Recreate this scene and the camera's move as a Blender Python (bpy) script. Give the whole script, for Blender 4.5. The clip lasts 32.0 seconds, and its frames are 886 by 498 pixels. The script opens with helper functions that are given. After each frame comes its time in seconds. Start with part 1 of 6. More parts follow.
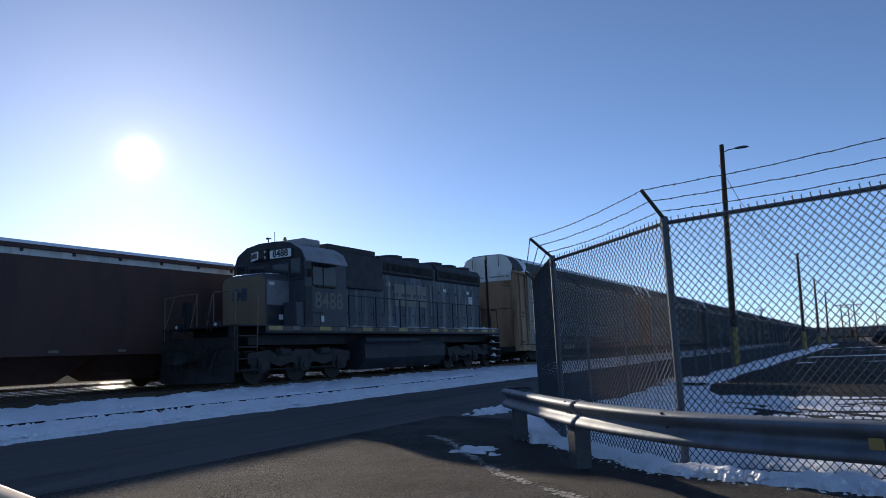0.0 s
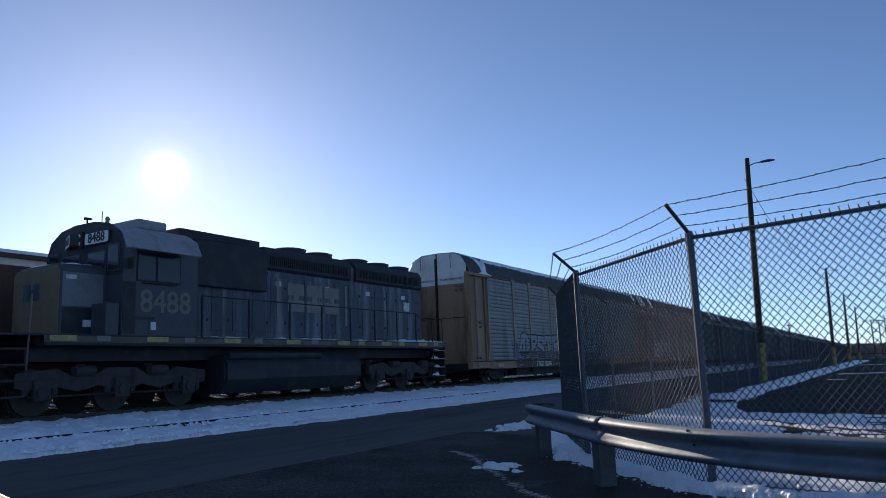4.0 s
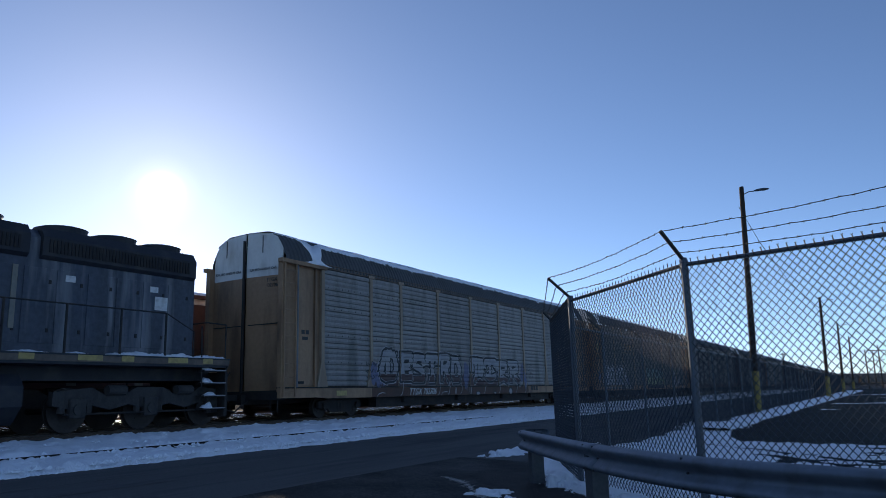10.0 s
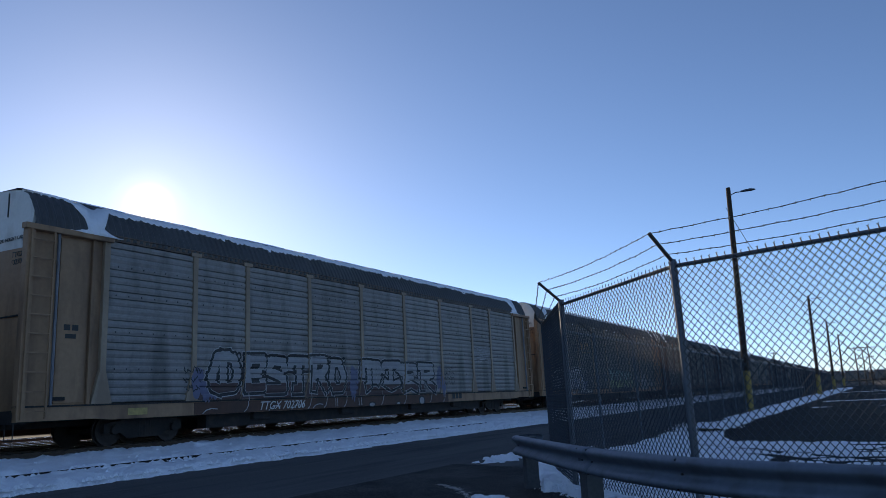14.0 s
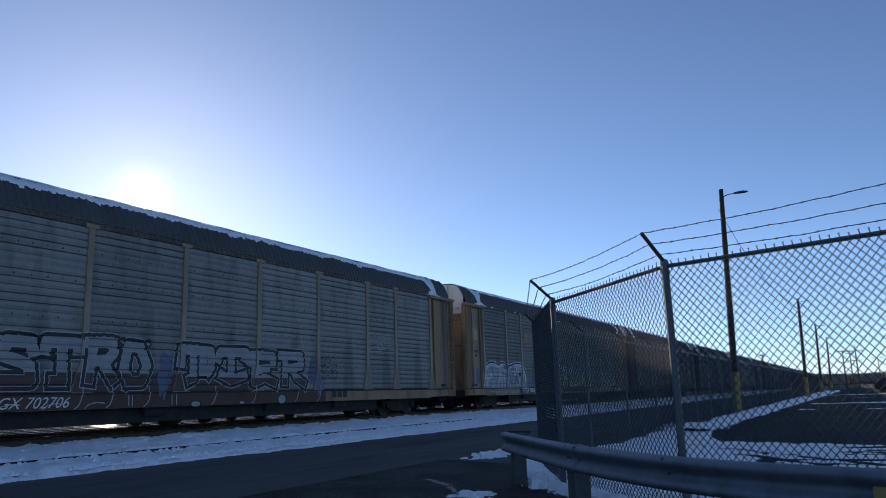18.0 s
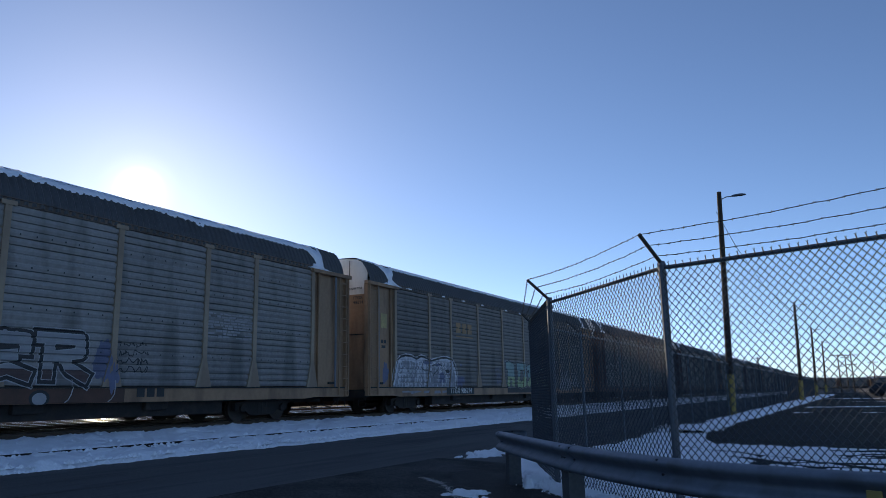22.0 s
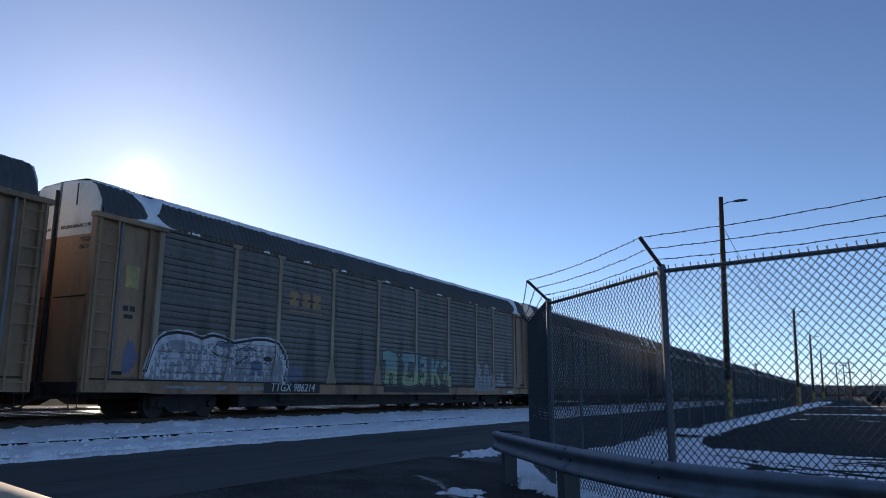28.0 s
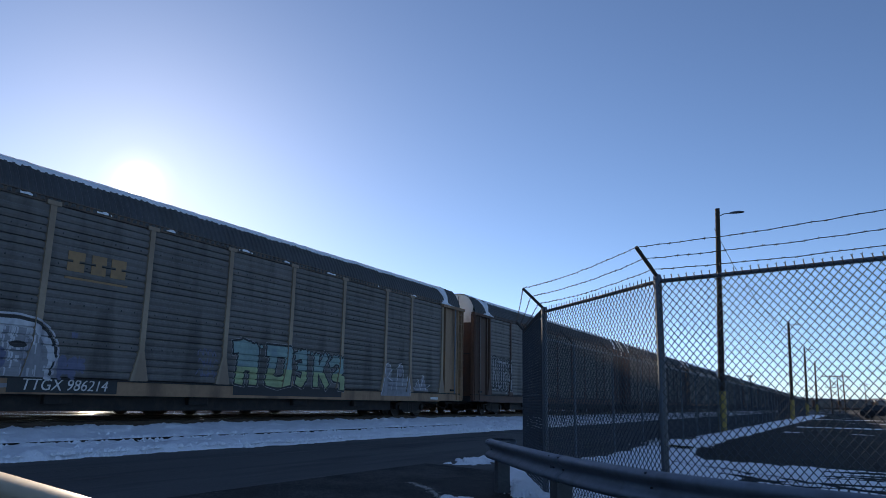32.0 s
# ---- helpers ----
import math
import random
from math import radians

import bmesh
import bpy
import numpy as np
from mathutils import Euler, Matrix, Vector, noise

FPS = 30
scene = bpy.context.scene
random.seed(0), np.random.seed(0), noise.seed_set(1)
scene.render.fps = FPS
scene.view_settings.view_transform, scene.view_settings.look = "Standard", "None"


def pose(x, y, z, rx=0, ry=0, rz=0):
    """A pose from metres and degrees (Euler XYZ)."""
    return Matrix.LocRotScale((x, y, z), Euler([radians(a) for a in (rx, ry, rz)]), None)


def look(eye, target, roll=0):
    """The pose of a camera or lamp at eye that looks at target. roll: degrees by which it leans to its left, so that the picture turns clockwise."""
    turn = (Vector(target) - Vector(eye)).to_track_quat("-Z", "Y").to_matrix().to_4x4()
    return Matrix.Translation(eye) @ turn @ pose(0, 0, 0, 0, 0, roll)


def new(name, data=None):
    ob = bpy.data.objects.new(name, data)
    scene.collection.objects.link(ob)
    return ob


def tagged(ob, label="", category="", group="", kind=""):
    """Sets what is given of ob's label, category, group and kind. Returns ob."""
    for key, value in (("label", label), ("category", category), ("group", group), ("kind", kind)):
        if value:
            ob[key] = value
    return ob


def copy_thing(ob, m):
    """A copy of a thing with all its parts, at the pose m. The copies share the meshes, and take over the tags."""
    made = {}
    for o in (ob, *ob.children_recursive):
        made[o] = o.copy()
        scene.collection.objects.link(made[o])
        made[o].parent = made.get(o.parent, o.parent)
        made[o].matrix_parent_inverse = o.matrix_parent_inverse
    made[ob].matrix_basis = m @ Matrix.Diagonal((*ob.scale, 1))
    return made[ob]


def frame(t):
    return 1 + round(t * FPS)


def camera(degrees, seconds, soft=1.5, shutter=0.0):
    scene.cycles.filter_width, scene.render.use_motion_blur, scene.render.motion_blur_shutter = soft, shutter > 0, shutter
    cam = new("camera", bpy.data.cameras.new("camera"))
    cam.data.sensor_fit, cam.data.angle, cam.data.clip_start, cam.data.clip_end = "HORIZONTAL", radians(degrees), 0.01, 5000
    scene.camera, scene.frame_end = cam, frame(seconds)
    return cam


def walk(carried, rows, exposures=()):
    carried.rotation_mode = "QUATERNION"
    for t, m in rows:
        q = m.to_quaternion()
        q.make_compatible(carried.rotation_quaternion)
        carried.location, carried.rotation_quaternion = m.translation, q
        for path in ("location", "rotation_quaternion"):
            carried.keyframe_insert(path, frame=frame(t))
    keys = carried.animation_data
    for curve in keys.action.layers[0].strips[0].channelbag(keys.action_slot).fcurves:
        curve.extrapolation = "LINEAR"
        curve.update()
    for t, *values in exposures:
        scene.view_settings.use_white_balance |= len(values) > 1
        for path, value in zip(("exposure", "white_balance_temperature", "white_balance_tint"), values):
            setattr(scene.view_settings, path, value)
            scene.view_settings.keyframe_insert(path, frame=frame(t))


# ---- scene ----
cam = camera(62.2, 32.0, soft=0.8)

# seconds, yaw from +x to the left, pitch, roll
TURNS = [
    (0, 28.52, 8.17, -2.55), (0.5, 29.01, 8.55, -2.78), (1, 29.33, 8.72, -2.95), (1.5, 29.69, 8.73, -2.97),
    (2, 30.07, 8.69, -2.81), (2.5, 30.27, 8.76, -2.64), (3, 30.39, 8.85, -2.41), (3.5, 30.33, 9.09, -2.31),
    (5.5, 30.16, 10.12, -2.26), (6, 30.11, 10.31, -2.15), (6.5, 30.09, 10.46, -2.11), (7, 30.09, 10.55, -2.07),
    (7.5, 30.05, 10.65, -2.10), (8, 30.03, 10.72, -2.07), (8.5, 29.97, 10.85, -2.05), (9, 29.90, 10.95, -1.92),
    (9.5, 29.84, 11.11, -1.79), (10, 29.81, 11.22, -1.55), (10.5, 29.79, 11.33, -1.34), (11, 29.74, 11.40, -1.21),
    (11.5, 29.68, 11.49, -1.15), (12, 29.63, 11.53, -1.33), (12.5, 29.53, 11.58, -1.72), (13, 29.37, 11.60, -2.30),
    (13.5, 29.20, 11.64, -2.72), (14, 28.98, 11.73, -2.96), (14.5, 28.75, 11.81, -3.01), (16.5, 28.21, 11.68, -2.60),
    (17, 28.27, 11.55, -2.29), (17.5, 28.34, 11.47, -2.13), (18, 28.41, 11.38, -1.92), (18.5, 28.40, 11.31, -1.90),
    (19, 28.37, 11.25, -1.90), (19.5, 28.34, 11.26, -1.75), (20, 28.32, 11.29, -1.66), (20.5, 28.31, 11.34, -1.52),
    (21, 28.28, 11.35, -1.42), (21.5, 28.24, 11.31, -1.27), (22, 28.22, 11.27, -1.16), (22.5, 28.19, 11.22, -1.12),
    (23, 28.14, 11.16, -1.12), (23.5, 28.12, 11.05, -1.03), (24, 28.12, 10.93, -0.90), (24.5, 28.14, 10.82, -0.69),
    (25, 28.20, 10.75, -0.51), (25.5, 28.24, 10.78, -0.37), (27.5, 28.25, 11.15, 0.04), (28, 28.26, 11.20, 0.10),
    (28.5, 28.28, 11.23, 0.19), (29, 28.35, 11.24, 0.33), (29.5, 28.36, 11.29, 0.50), (30, 28.33, 11.33, 0.63),
    (30.5, 28.24, 11.45, 0.72), (31, 28.14, 11.55, 0.81), (31.5, 28.04, 11.64, 0.94), (32, 27.99, 11.73, 1.03),
]
# the eye sinks by two centimetres while it is held
EYE_Z = [(0.0, 1.1990), (1.0, 1.2035), (2.0, 1.2035), (2.6, 1.2025), (3.0, 1.2020), (3.5, 1.2030), (6.0, 1.2000), (14.0, 1.1950), (23.0, 1.1910), (25.0, 1.1892), (28.0, 1.1870), (30.0, 1.1872), (32.0, 1.1825)]


def eye_height(t):
    return float(np.interp(t, [a for a, b in EYE_Z], [b for a, b in EYE_Z]))


def turned(t, yaw, pitch, roll):
    y, p = radians(yaw), radians(pitch)
    eye = Vector((0, 0, eye_height(t)))
    return look(eye, eye + 2 * Vector((math.cos(y) * math.cos(p), math.sin(y) * math.cos(p), math.sin(p))), roll)


walk(cam, [(t, turned(t, a, b, c)) for t, a, b, c in TURNS], exposures=[(0.0, 0.0, 7420.0, 12.0), (7.0, 0.06, 7520.0, 12.0), (13.0, 0.15, 7720.0, 12.0), (32.0, 0.15, 7740.0, 12.0)])

# ---------------------------------------------------------------- light
SUN_AZ, SUN_EL = 51.37, 15.14
world = bpy.data.worlds.new("world")
scene.world = world
world.use_nodes = True
wn = world.node_tree.nodes
sky = wn.new("ShaderNodeTexSky")
sky.sky_type = "NISHITA"
sky.sun_disc = False
sky.sun_elevation = radians(SUN_EL)
sky.sun_rotation = radians(90 - SUN_AZ)
sky.air_density, sky.dust_density, sky.ozone_density = 0.52, 0.122, 4.2
wn["Background"].inputs[1].default_value = 0.176
world.node_tree.links.new(sky.outputs[0], wn["Background"].inputs[0])

sun_data = bpy.data.lights.new("sun", "SUN")
sun_data.energy, sun_data.angle, sun_data.color = 5.0, radians(0.6), (1.0, 0.93, 0.83)
sun = new("sun", sun_data)
sa, se = radians(SUN_AZ), radians(SUN_EL)
SUN_DIR = Vector((math.cos(sa) * math.cos(se), math.sin(sa) * math.cos(se), math.sin(se)))
sun.matrix_world = look(SUN_DIR * 60, (0, 0, 0))


def sun_glow_disc():
    """The sun's bright disc, its aureole and glare painted round it as fading emission, far off; what the lamp sends
    passes through.
    """
    far, reach = 3500, radians(6.0)
    m = bpy.data.materials.new("sun_glow_disc")
    m.use_nodes = True
    n, l = m.node_tree.nodes, m.node_tree.links
    n.remove(n["Principled BSDF"])
    tc, ball = n.new("ShaderNodeTexCoord"), n.new("ShaderNodeTexGradient")
    ball.gradient_type = "SPHERICAL"
    l.new(tc.outputs["Object"], ball.inputs[0])
    curve = n.new("ShaderNodeFloatCurve")
    points = curve.mapping.curves[0].points
    points[0].location, points[1].location = (0, 0), (1, 1)
    # painted glare: emission falls off over six degrees from the middle
    for x, y in ((0.35, 0.004), (0.60, 0.016), (0.74, 0.05), (0.82, 0.15), (0.87, 0.6)):
        points.new(x, y)
    curve.mapping.update()
    l.new(ball.outputs["Fac"], curve.inputs["Value"])
    power = n.new("ShaderNodeMath")
    power.operation = "MULTIPLY"
    power.inputs[1].default_value = 4.0
    l.new(curve.outputs[0], power.inputs[0])
    glow, clear, both = n.new("ShaderNodeEmission"), n.new("ShaderNodeBsdfTransparent"), n.new("ShaderNodeAddShader")
    glow.inputs[0].default_value = (1.0, 0.93, 0.80, 1)
    l.new(power.outputs[0], glow.inputs[1])
    l.new(glow.outputs[0], both.inputs[0])
    l.new(clear.outputs[0], both.inputs[1])
    l.new(both.outputs[0], n["Material Output"].inputs[0])
    bm = bmesh.new()
    bmesh.ops.create_circle(bm, cap_ends=True, segments=96, radius=1.0)
    me = bpy.data.meshes.new("sun_glow_disc")
    bm.to_mesh(me)
    bm.free()
    me.materials.append(m)
    ob = tagged(new("backdrop", me), "the low white sun, its glare painted as a soft glow", "sun", kind="structure")
    ob.matrix_world = look(SUN_DIR * far, (0, 0, 0)) @ Matrix.Scale(far * math.tan(reach), 4)


sun_glow_disc()


# ---------------------------------------------------------------- materials
def material(name, color, rough=0.6, metal=0.0, vary=0.25, big=0.6, small=14.0, bump=0.15, stain=None, stain_amount=0.0, streak=0.0, per_object=0.0, spec=0.5, rough_vary=0.15, bump_scale=None, bump_depth=0.02, along=1.0):
    """A surface with variation at two scales, stains of a second colour, and fine relief."""
    m = bpy.data.materials.new(name)
    m.use_nodes = True
    n, l = m.node_tree.nodes, m.node_tree.links
    b = n["Principled BSDF"]
    tc = n.new("ShaderNodeTexCoord")
    mapping = n.new("ShaderNodeMapping")
    l.new(tc.outputs["Object"], mapping.inputs[0])
    mapping.inputs["Scale"].default_value = (along, 1, streak or 1)
    def noise_tex(scale, detail, source):
        t = n.new("ShaderNodeTexNoise")
        t.inputs["Scale"].default_value, t.inputs["Detail"].default_value = scale, detail
        l.new(source, t.inputs["Vector"])
        return t.outputs["Fac"]
    def math_node(op, a, c):
        t = n.new("ShaderNodeMath")
        t.operation = op
        for i, v in ((0, a), (1, c)):
            if isinstance(v, (int, float)):
                t.inputs[i].default_value = v
            else:
                l.new(v, t.inputs[i])
        return t.outputs[0]
    n1, n2 = noise_tex(big, 4, mapping.outputs[0]), noise_tex(small, 6, tc.outputs["Object"])
    f = math_node("ADD", math_node("MULTIPLY", math_node("SUBTRACT", n1, 0.5), 2.2 * vary), math_node("MULTIPLY", math_node("SUBTRACT", n2, 0.5), 1.6 * vary))
    if per_object:
        oi = n.new("ShaderNodeObjectInfo")
        f = math_node("ADD", f, math_node("MULTIPLY", math_node("SUBTRACT", oi.outputs["Random"], 0.5), per_object))
    f = math_node("ADD", f, 1.0)
    mul = n.new("ShaderNodeMix")
    mul.data_type, mul.blend_type = "RGBA", "MULTIPLY"
    mul.inputs["Factor"].default_value = 1.0
    mul.inputs["A"].default_value = (*color, 1)
    l.new(f, mul.inputs["B"])
    out = mul.outputs["Result"]
    if stain is not None:
        n3 = noise_tex(big * 2.3, 8, mapping.outputs[0])
        ramp = n.new("ShaderNodeMapRange")
        ramp.inputs["From Min"].default_value, ramp.inputs["From Max"].default_value = 0.48, 0.68
        ramp.inputs["To Max"].default_value = stain_amount
        l.new(n3, ramp.inputs["Value"])
        mx = n.new("ShaderNodeMix")
        mx.data_type = "RGBA"
        l.new(ramp.outputs[0], mx.inputs["Factor"])
        l.new(out, mx.inputs["A"])
        mx.inputs["B"].default_value = (*stain, 1)
        out = mx.outputs["Result"]
    l.new(out, b.inputs["Base Color"])
    l.new(math_node("ADD", math_node("MULTIPLY", math_node("SUBTRACT", n1, 0.5), 2 * rough_vary), rough), b.inputs["Roughness"])
    b.inputs["Metallic"].default_value = metal
    b.inputs["Specular IOR Level"].default_value = spec
    if bump:
        bn = n.new("ShaderNodeBump")
        bn.inputs["Strength"].default_value, bn.inputs["Distance"].default_value = bump, bump_depth
        l.new(noise_tex(bump_scale, 5, tc.outputs["Object"]) if bump_scale else n2, bn.inputs["Height"])
        l.new(bn.outputs[0], b.inputs["Normal"])
    return m


ASPHALT = material("asphalt", (0.090, 0.089, 0.087), 0.85, vary=0.45, big=1.1, small=35, bump=0.35, stain=(0.034, 0.034, 0.036), stain_amount=0.75, spec=0.25, along=0.1)
def aggregate(name, dark, pale, scale, rough=0.97):
    """Coarse asphalt: stones of many tones set in dark binder, each a little proud."""
    m = bpy.data.materials.new(name)
    m.use_nodes = True
    n, l = m.node_tree.nodes, m.node_tree.links
    b = n["Principled BSDF"]
    tc = n.new("ShaderNodeTexCoord")
    cells = n.new("ShaderNodeTexVoronoi")
    cells.inputs["Scale"].default_value = scale
    l.new(tc.outputs["Object"], cells.inputs["Vector"])
    big = n.new("ShaderNodeTexNoise")
    big.inputs["Scale"].default_value, big.inputs["Detail"].default_value = 0.9, 5
    l.new(tc.outputs["Object"], big.inputs["Vector"])
    tone = n.new("ShaderNodeSeparateColor")
    l.new(cells.outputs["Color"], tone.inputs[0])
    power = n.new("ShaderNodeMath")
    power.operation = "POWER"
    power.inputs[1].default_value = 1.8
    l.new(tone.outputs[0], power.inputs[0])
    mix = n.new("ShaderNodeMix")
    mix.data_type = "RGBA"
    mix.inputs["A"].default_value, mix.inputs["B"].default_value = (*dark, 1), (*pale, 1)
    l.new(power.outputs[0], mix.inputs["Factor"])
    wear = n.new("ShaderNodeMapRange")
    wear.inputs["From Min"].default_value, wear.inputs["From Max"].default_value = 0.3, 0.7
    wear.inputs["To Min"].default_value, wear.inputs["To Max"].default_value = 0.6, 1.35
    l.new(big.outputs["Fac"], wear.inputs["Value"])
    mul = n.new("ShaderNodeMix")
    mul.data_type, mul.blend_type = "RGBA", "MULTIPLY"
    mul.inputs["Factor"].default_value = 1.0
    l.new(mix.outputs["Result"], mul.inputs["A"])
    l.new(wear.outputs[0], mul.inputs["B"])
    l.new(mul.outputs["Result"], b.inputs["Base Color"])
    b.inputs["Roughness"].default_value, b.inputs["Specular IOR Level"].default_value = rough, 0.08
    bump = n.new("ShaderNodeBump")
    bump.inputs["Strength"].default_value, bump.inputs["Distance"].default_value = 1.0, 0.012
    bump.invert = True
    l.new(cells.outputs["Distance"], bump.inputs["Height"])
    l.new(bump.outputs[0], b.inputs["Normal"])
    return m


APRON = aggregate("worn_asphalt", (0.048, 0.047, 0.046), (0.135, 0.129, 0.122), 62)
DAMP = material("damp_black_grit", (0.014, 0.0135, 0.013), 0.8, vary=0.7, big=1.8, small=40, bump=0.9, stain=(0.03, 0.027, 0.025), stain_amount=0.5, spec=0.3, bump_scale=45, bump_depth=0.02)
LOT = material("lot_asphalt", (0.0095, 0.0102, 0.011), 0.9, vary=0.3, big=0.2, small=20, bump=0.3, stain=(0.012, 0.012, 0.013), stain_amount=0.6, spec=0.12)
EARTH = material("bare_ground", (0.06, 0.052, 0.044), 0.95, vary=0.5, big=0.15, small=6, bump=0.8, stain=(0.6, 0.6, 0.62), stain_amount=0.5, spec=0.06)
BALLAST = material("ballast", (0.032, 0.029, 0.027), 0.95, vary=0.7, big=1.2, small=22, bump=1.0, stain=(0.025, 0.022, 0.02), stain_amount=0.6, spec=0.04)
GRAIN = material("stone_chips", (0.11, 0.10, 0.09), 0.75, vary=0.8, big=3, small=25, bump=0.0, spec=0.2)
POSTM = material("weathered_guard_post", (0.085, 0.092, 0.096), 0.8, vary=0.35, big=3, small=25, bump=0.3)
SNOW = material("snow", (0.92, 0.94, 0.97), 0.5, vary=0.06, big=1.1, small=14, bump=0.4, stain=(0.6, 0.6, 0.62), stain_amount=0.15, spec=0.9, bump_scale=16, bump_depth=0.05)
PAINT_WORN = material("worn_line_paint", (0.5, 0.48, 0.45), 0.85, vary=0.6, big=5, small=40, bump=0.4, stain=(0.06, 0.06, 0.06), stain_amount=0.85)
GALV = material("galvanised_steel", (0.12, 0.143, 0.168), 0.55, 0.35, vary=0.18, big=1.6, small=25, bump=0.05, stain=(0.13, 0.135, 0.14), stain_amount=0.4)
GUARD = material("weathered_guard_rail", (0.185, 0.22, 0.26), 0.62, 0.45, vary=0.25, big=2.0, small=18, bump=0.12, stain=(0.13, 0.14, 0.155), stain_amount=0.6, streak=0.3)
WIRE = material("chain_link_wire", (0.062, 0.071, 0.081), 0.6, 0.35, vary=0.35, big=2, small=30, bump=0, stain=(0.07, 0.07, 0.072), stain_amount=0.4, spec=0.3)
BARB = material("barbed_wire_steel", (0.07, 0.065, 0.06), 0.7, 0.5, vary=0.4, big=2, small=30, bump=0, stain=(0.12, 0.06, 0.03), stain_amount=0.5)
TIMBER = material("dark_timber", (0.05, 0.035, 0.025), 0.9, vary=0.5, big=1.5, small=20, bump=0.5, streak=0.15)
TIE = material("tie_timber", (0.045, 0.035, 0.03), 0.95, vary=0.5, big=2, small=16, bump=0.8, per_object=0.5)
YELLOW = material("yellow_pole_guard", (0.32, 0.23, 0.055), 0.6, vary=0.25, big=1.5, small=12, bump=0.1, stain=(0.3, 0.2, 0.06), stain_amount=0.4)
RAIL = material("worn_rail_steel", (0.10, 0.07, 0.055), 0.5, 0.6, vary=0.4, big=1, small=20, bump=0.3)
RAILHEAD = material("polished_rail_head", (0.10, 0.095, 0.09), 0.075, 1.0, vary=0.15, big=0.8, small=20, bump=0.0, rough_vary=0.02)
RUST = material("rusty_rail", (0.035, 0.024, 0.02), 0.9, 0.2, vary=0.5, big=3, small=30, bump=0.5)
# rolling stock
POST_PALE = material("bleached_tan_paint", (0.36, 0.265, 0.185), 0.6, vary=0.25, big=0.9, small=10, bump=0.1, stain=(0.19, 0.12, 0.08), stain_amount=0.6, streak=0.25)
TAN = material("tan_car_paint", (0.345, 0.195, 0.108), 0.6, vary=0.28, big=0.7, small=9, bump=0.12, stain=(0.11, 0.06, 0.035), stain_amount=0.75, streak=0.25)
TAN_SOOT = material("sooty_tan_paint", (0.150, 0.105, 0.078), 0.65, vary=0.35, big=0.9, small=10, bump=0.12, stain=(0.05, 0.04, 0.034), stain_amount=0.8)
PANEL = material("galvanised_rack_panel", (0.245, 0.232, 0.222), 0.48, 0.35, vary=0.34, big=0.8, small=10, bump=0.15, stain=(0.10, 0.095, 0.09), stain_amount=0.7, streak=0.22, per_object=0.22)
ROOFM = material("ribbed_roof_steel", (0.098, 0.098, 0.10), 0.6, 0.4, vary=0.3, big=0.5, small=9, bump=0.12, stain=(0.08, 0.075, 0.07), stain_amount=0.6)
WHITE = material("dirty_white_paint", (0.72, 0.70, 0.66), 0.6, vary=0.14, big=0.9, small=10, bump=0.08, stain=(0.38, 0.33, 0.27), stain_amount=0.6, streak=0.3)
PANEL_DARK = material("sooty_rack_panel", (0.150, 0.138, 0.130), 0.5, 0.35, vary=0.34, big=0.8, small=10, bump=0.15, stain=(0.062, 0.055, 0.05), stain_amount=0.7, streak=0.22, per_object=0.22)
BUFF = material("dark_red_overpaint", (0.095, 0.052, 0.045), 0.65, vary=0.3, big=1.2, small=10, bump=0.05, stain=(0.10, 0.075, 0.07), stain_amount=0.4)
SILL_EDGE = material("rusty_walkway_edge", (0.13, 0.098, 0.075), 0.65, vary=0.4, big=1.5, small=12, bump=0.1, stain=(0.06, 0.045, 0.04), stain_amount=0.7)
NOSE_SIDE = material("pale_nose_side", (0.17, 0.175, 0.19), 0.5, vary=0.2, big=1.2, small=12, bump=0.08, stain=(0.10, 0.10, 0.11), stain_amount=0.5)
BROWN = material("brown_rack_paint", (0.10, 0.045, 0.028), 0.65, vary=0.3, big=0.7, small=9, bump=0.12, stain=(0.05, 0.03, 0.02), stain_amount=0.6, streak=0.25)
BLACK = material("black_underframe", (0.022, 0.02, 0.019), 0.75, 0.1, vary=0.5, big=1.5, small=18, bump=0.3, stain=(0.06, 0.045, 0.035), stain_amount=0.5)
TRUCKM = material("dusty_truck_casting", (0.052, 0.048, 0.045), 0.8, 0.1, vary=0.5, big=2.0, small=18, bump=0.3, stain=(0.02, 0.018, 0.017), stain_amount=0.7, streak=0.5)
WHEEL = material("wheel_steel", (0.06, 0.05, 0.045), 0.6, 0.6, vary=0.4, big=3, small=20, bump=0.2)
BLUE = material("faded_blue_paint", (0.045, 0.057, 0.08), 0.5, vary=0.7, big=1.3, small=9, bump=0.12, stain=(0.20, 0.215, 0.235), stain_amount=0.9, streak=0.12)
BLUE_GREY = material("grey_cab_paint", (0.055, 0.060, 0.074), 0.5, vary=0.25, big=0.9, small=10, bump=0.1, stain=(0.05, 0.05, 0.055), stain_amount=0.6, streak=0.25)
DARKBLUE = material("sooty_roof_paint", (0.014, 0.017, 0.024), 0.6, vary=0.4, big=0.9, small=12, bump=0.15, stain=(0.06, 0.055, 0.05), stain_amount=0.5)
GREYROOF = material("grey_cab_roof", (0.30, 0.31, 0.33), 0.6, vary=0.2, big=1.2, small=12, bump=0.1, stain=(0.15, 0.15, 0.15), stain_amount=0.5)
RAIL_RUST = material("rusty_handrail", (0.16, 0.115, 0.08), 0.6, vary=0.3, big=1.5, small=14, bump=0.05)
NOSE = material("faded_yellow_nose", (0.235, 0.165, 0.105), 0.6, vary=0.25, big=1.0, small=10, bump=0.1, stain=(0.2, 0.13, 0.07), stain_amount=0.6, streak=0.3)
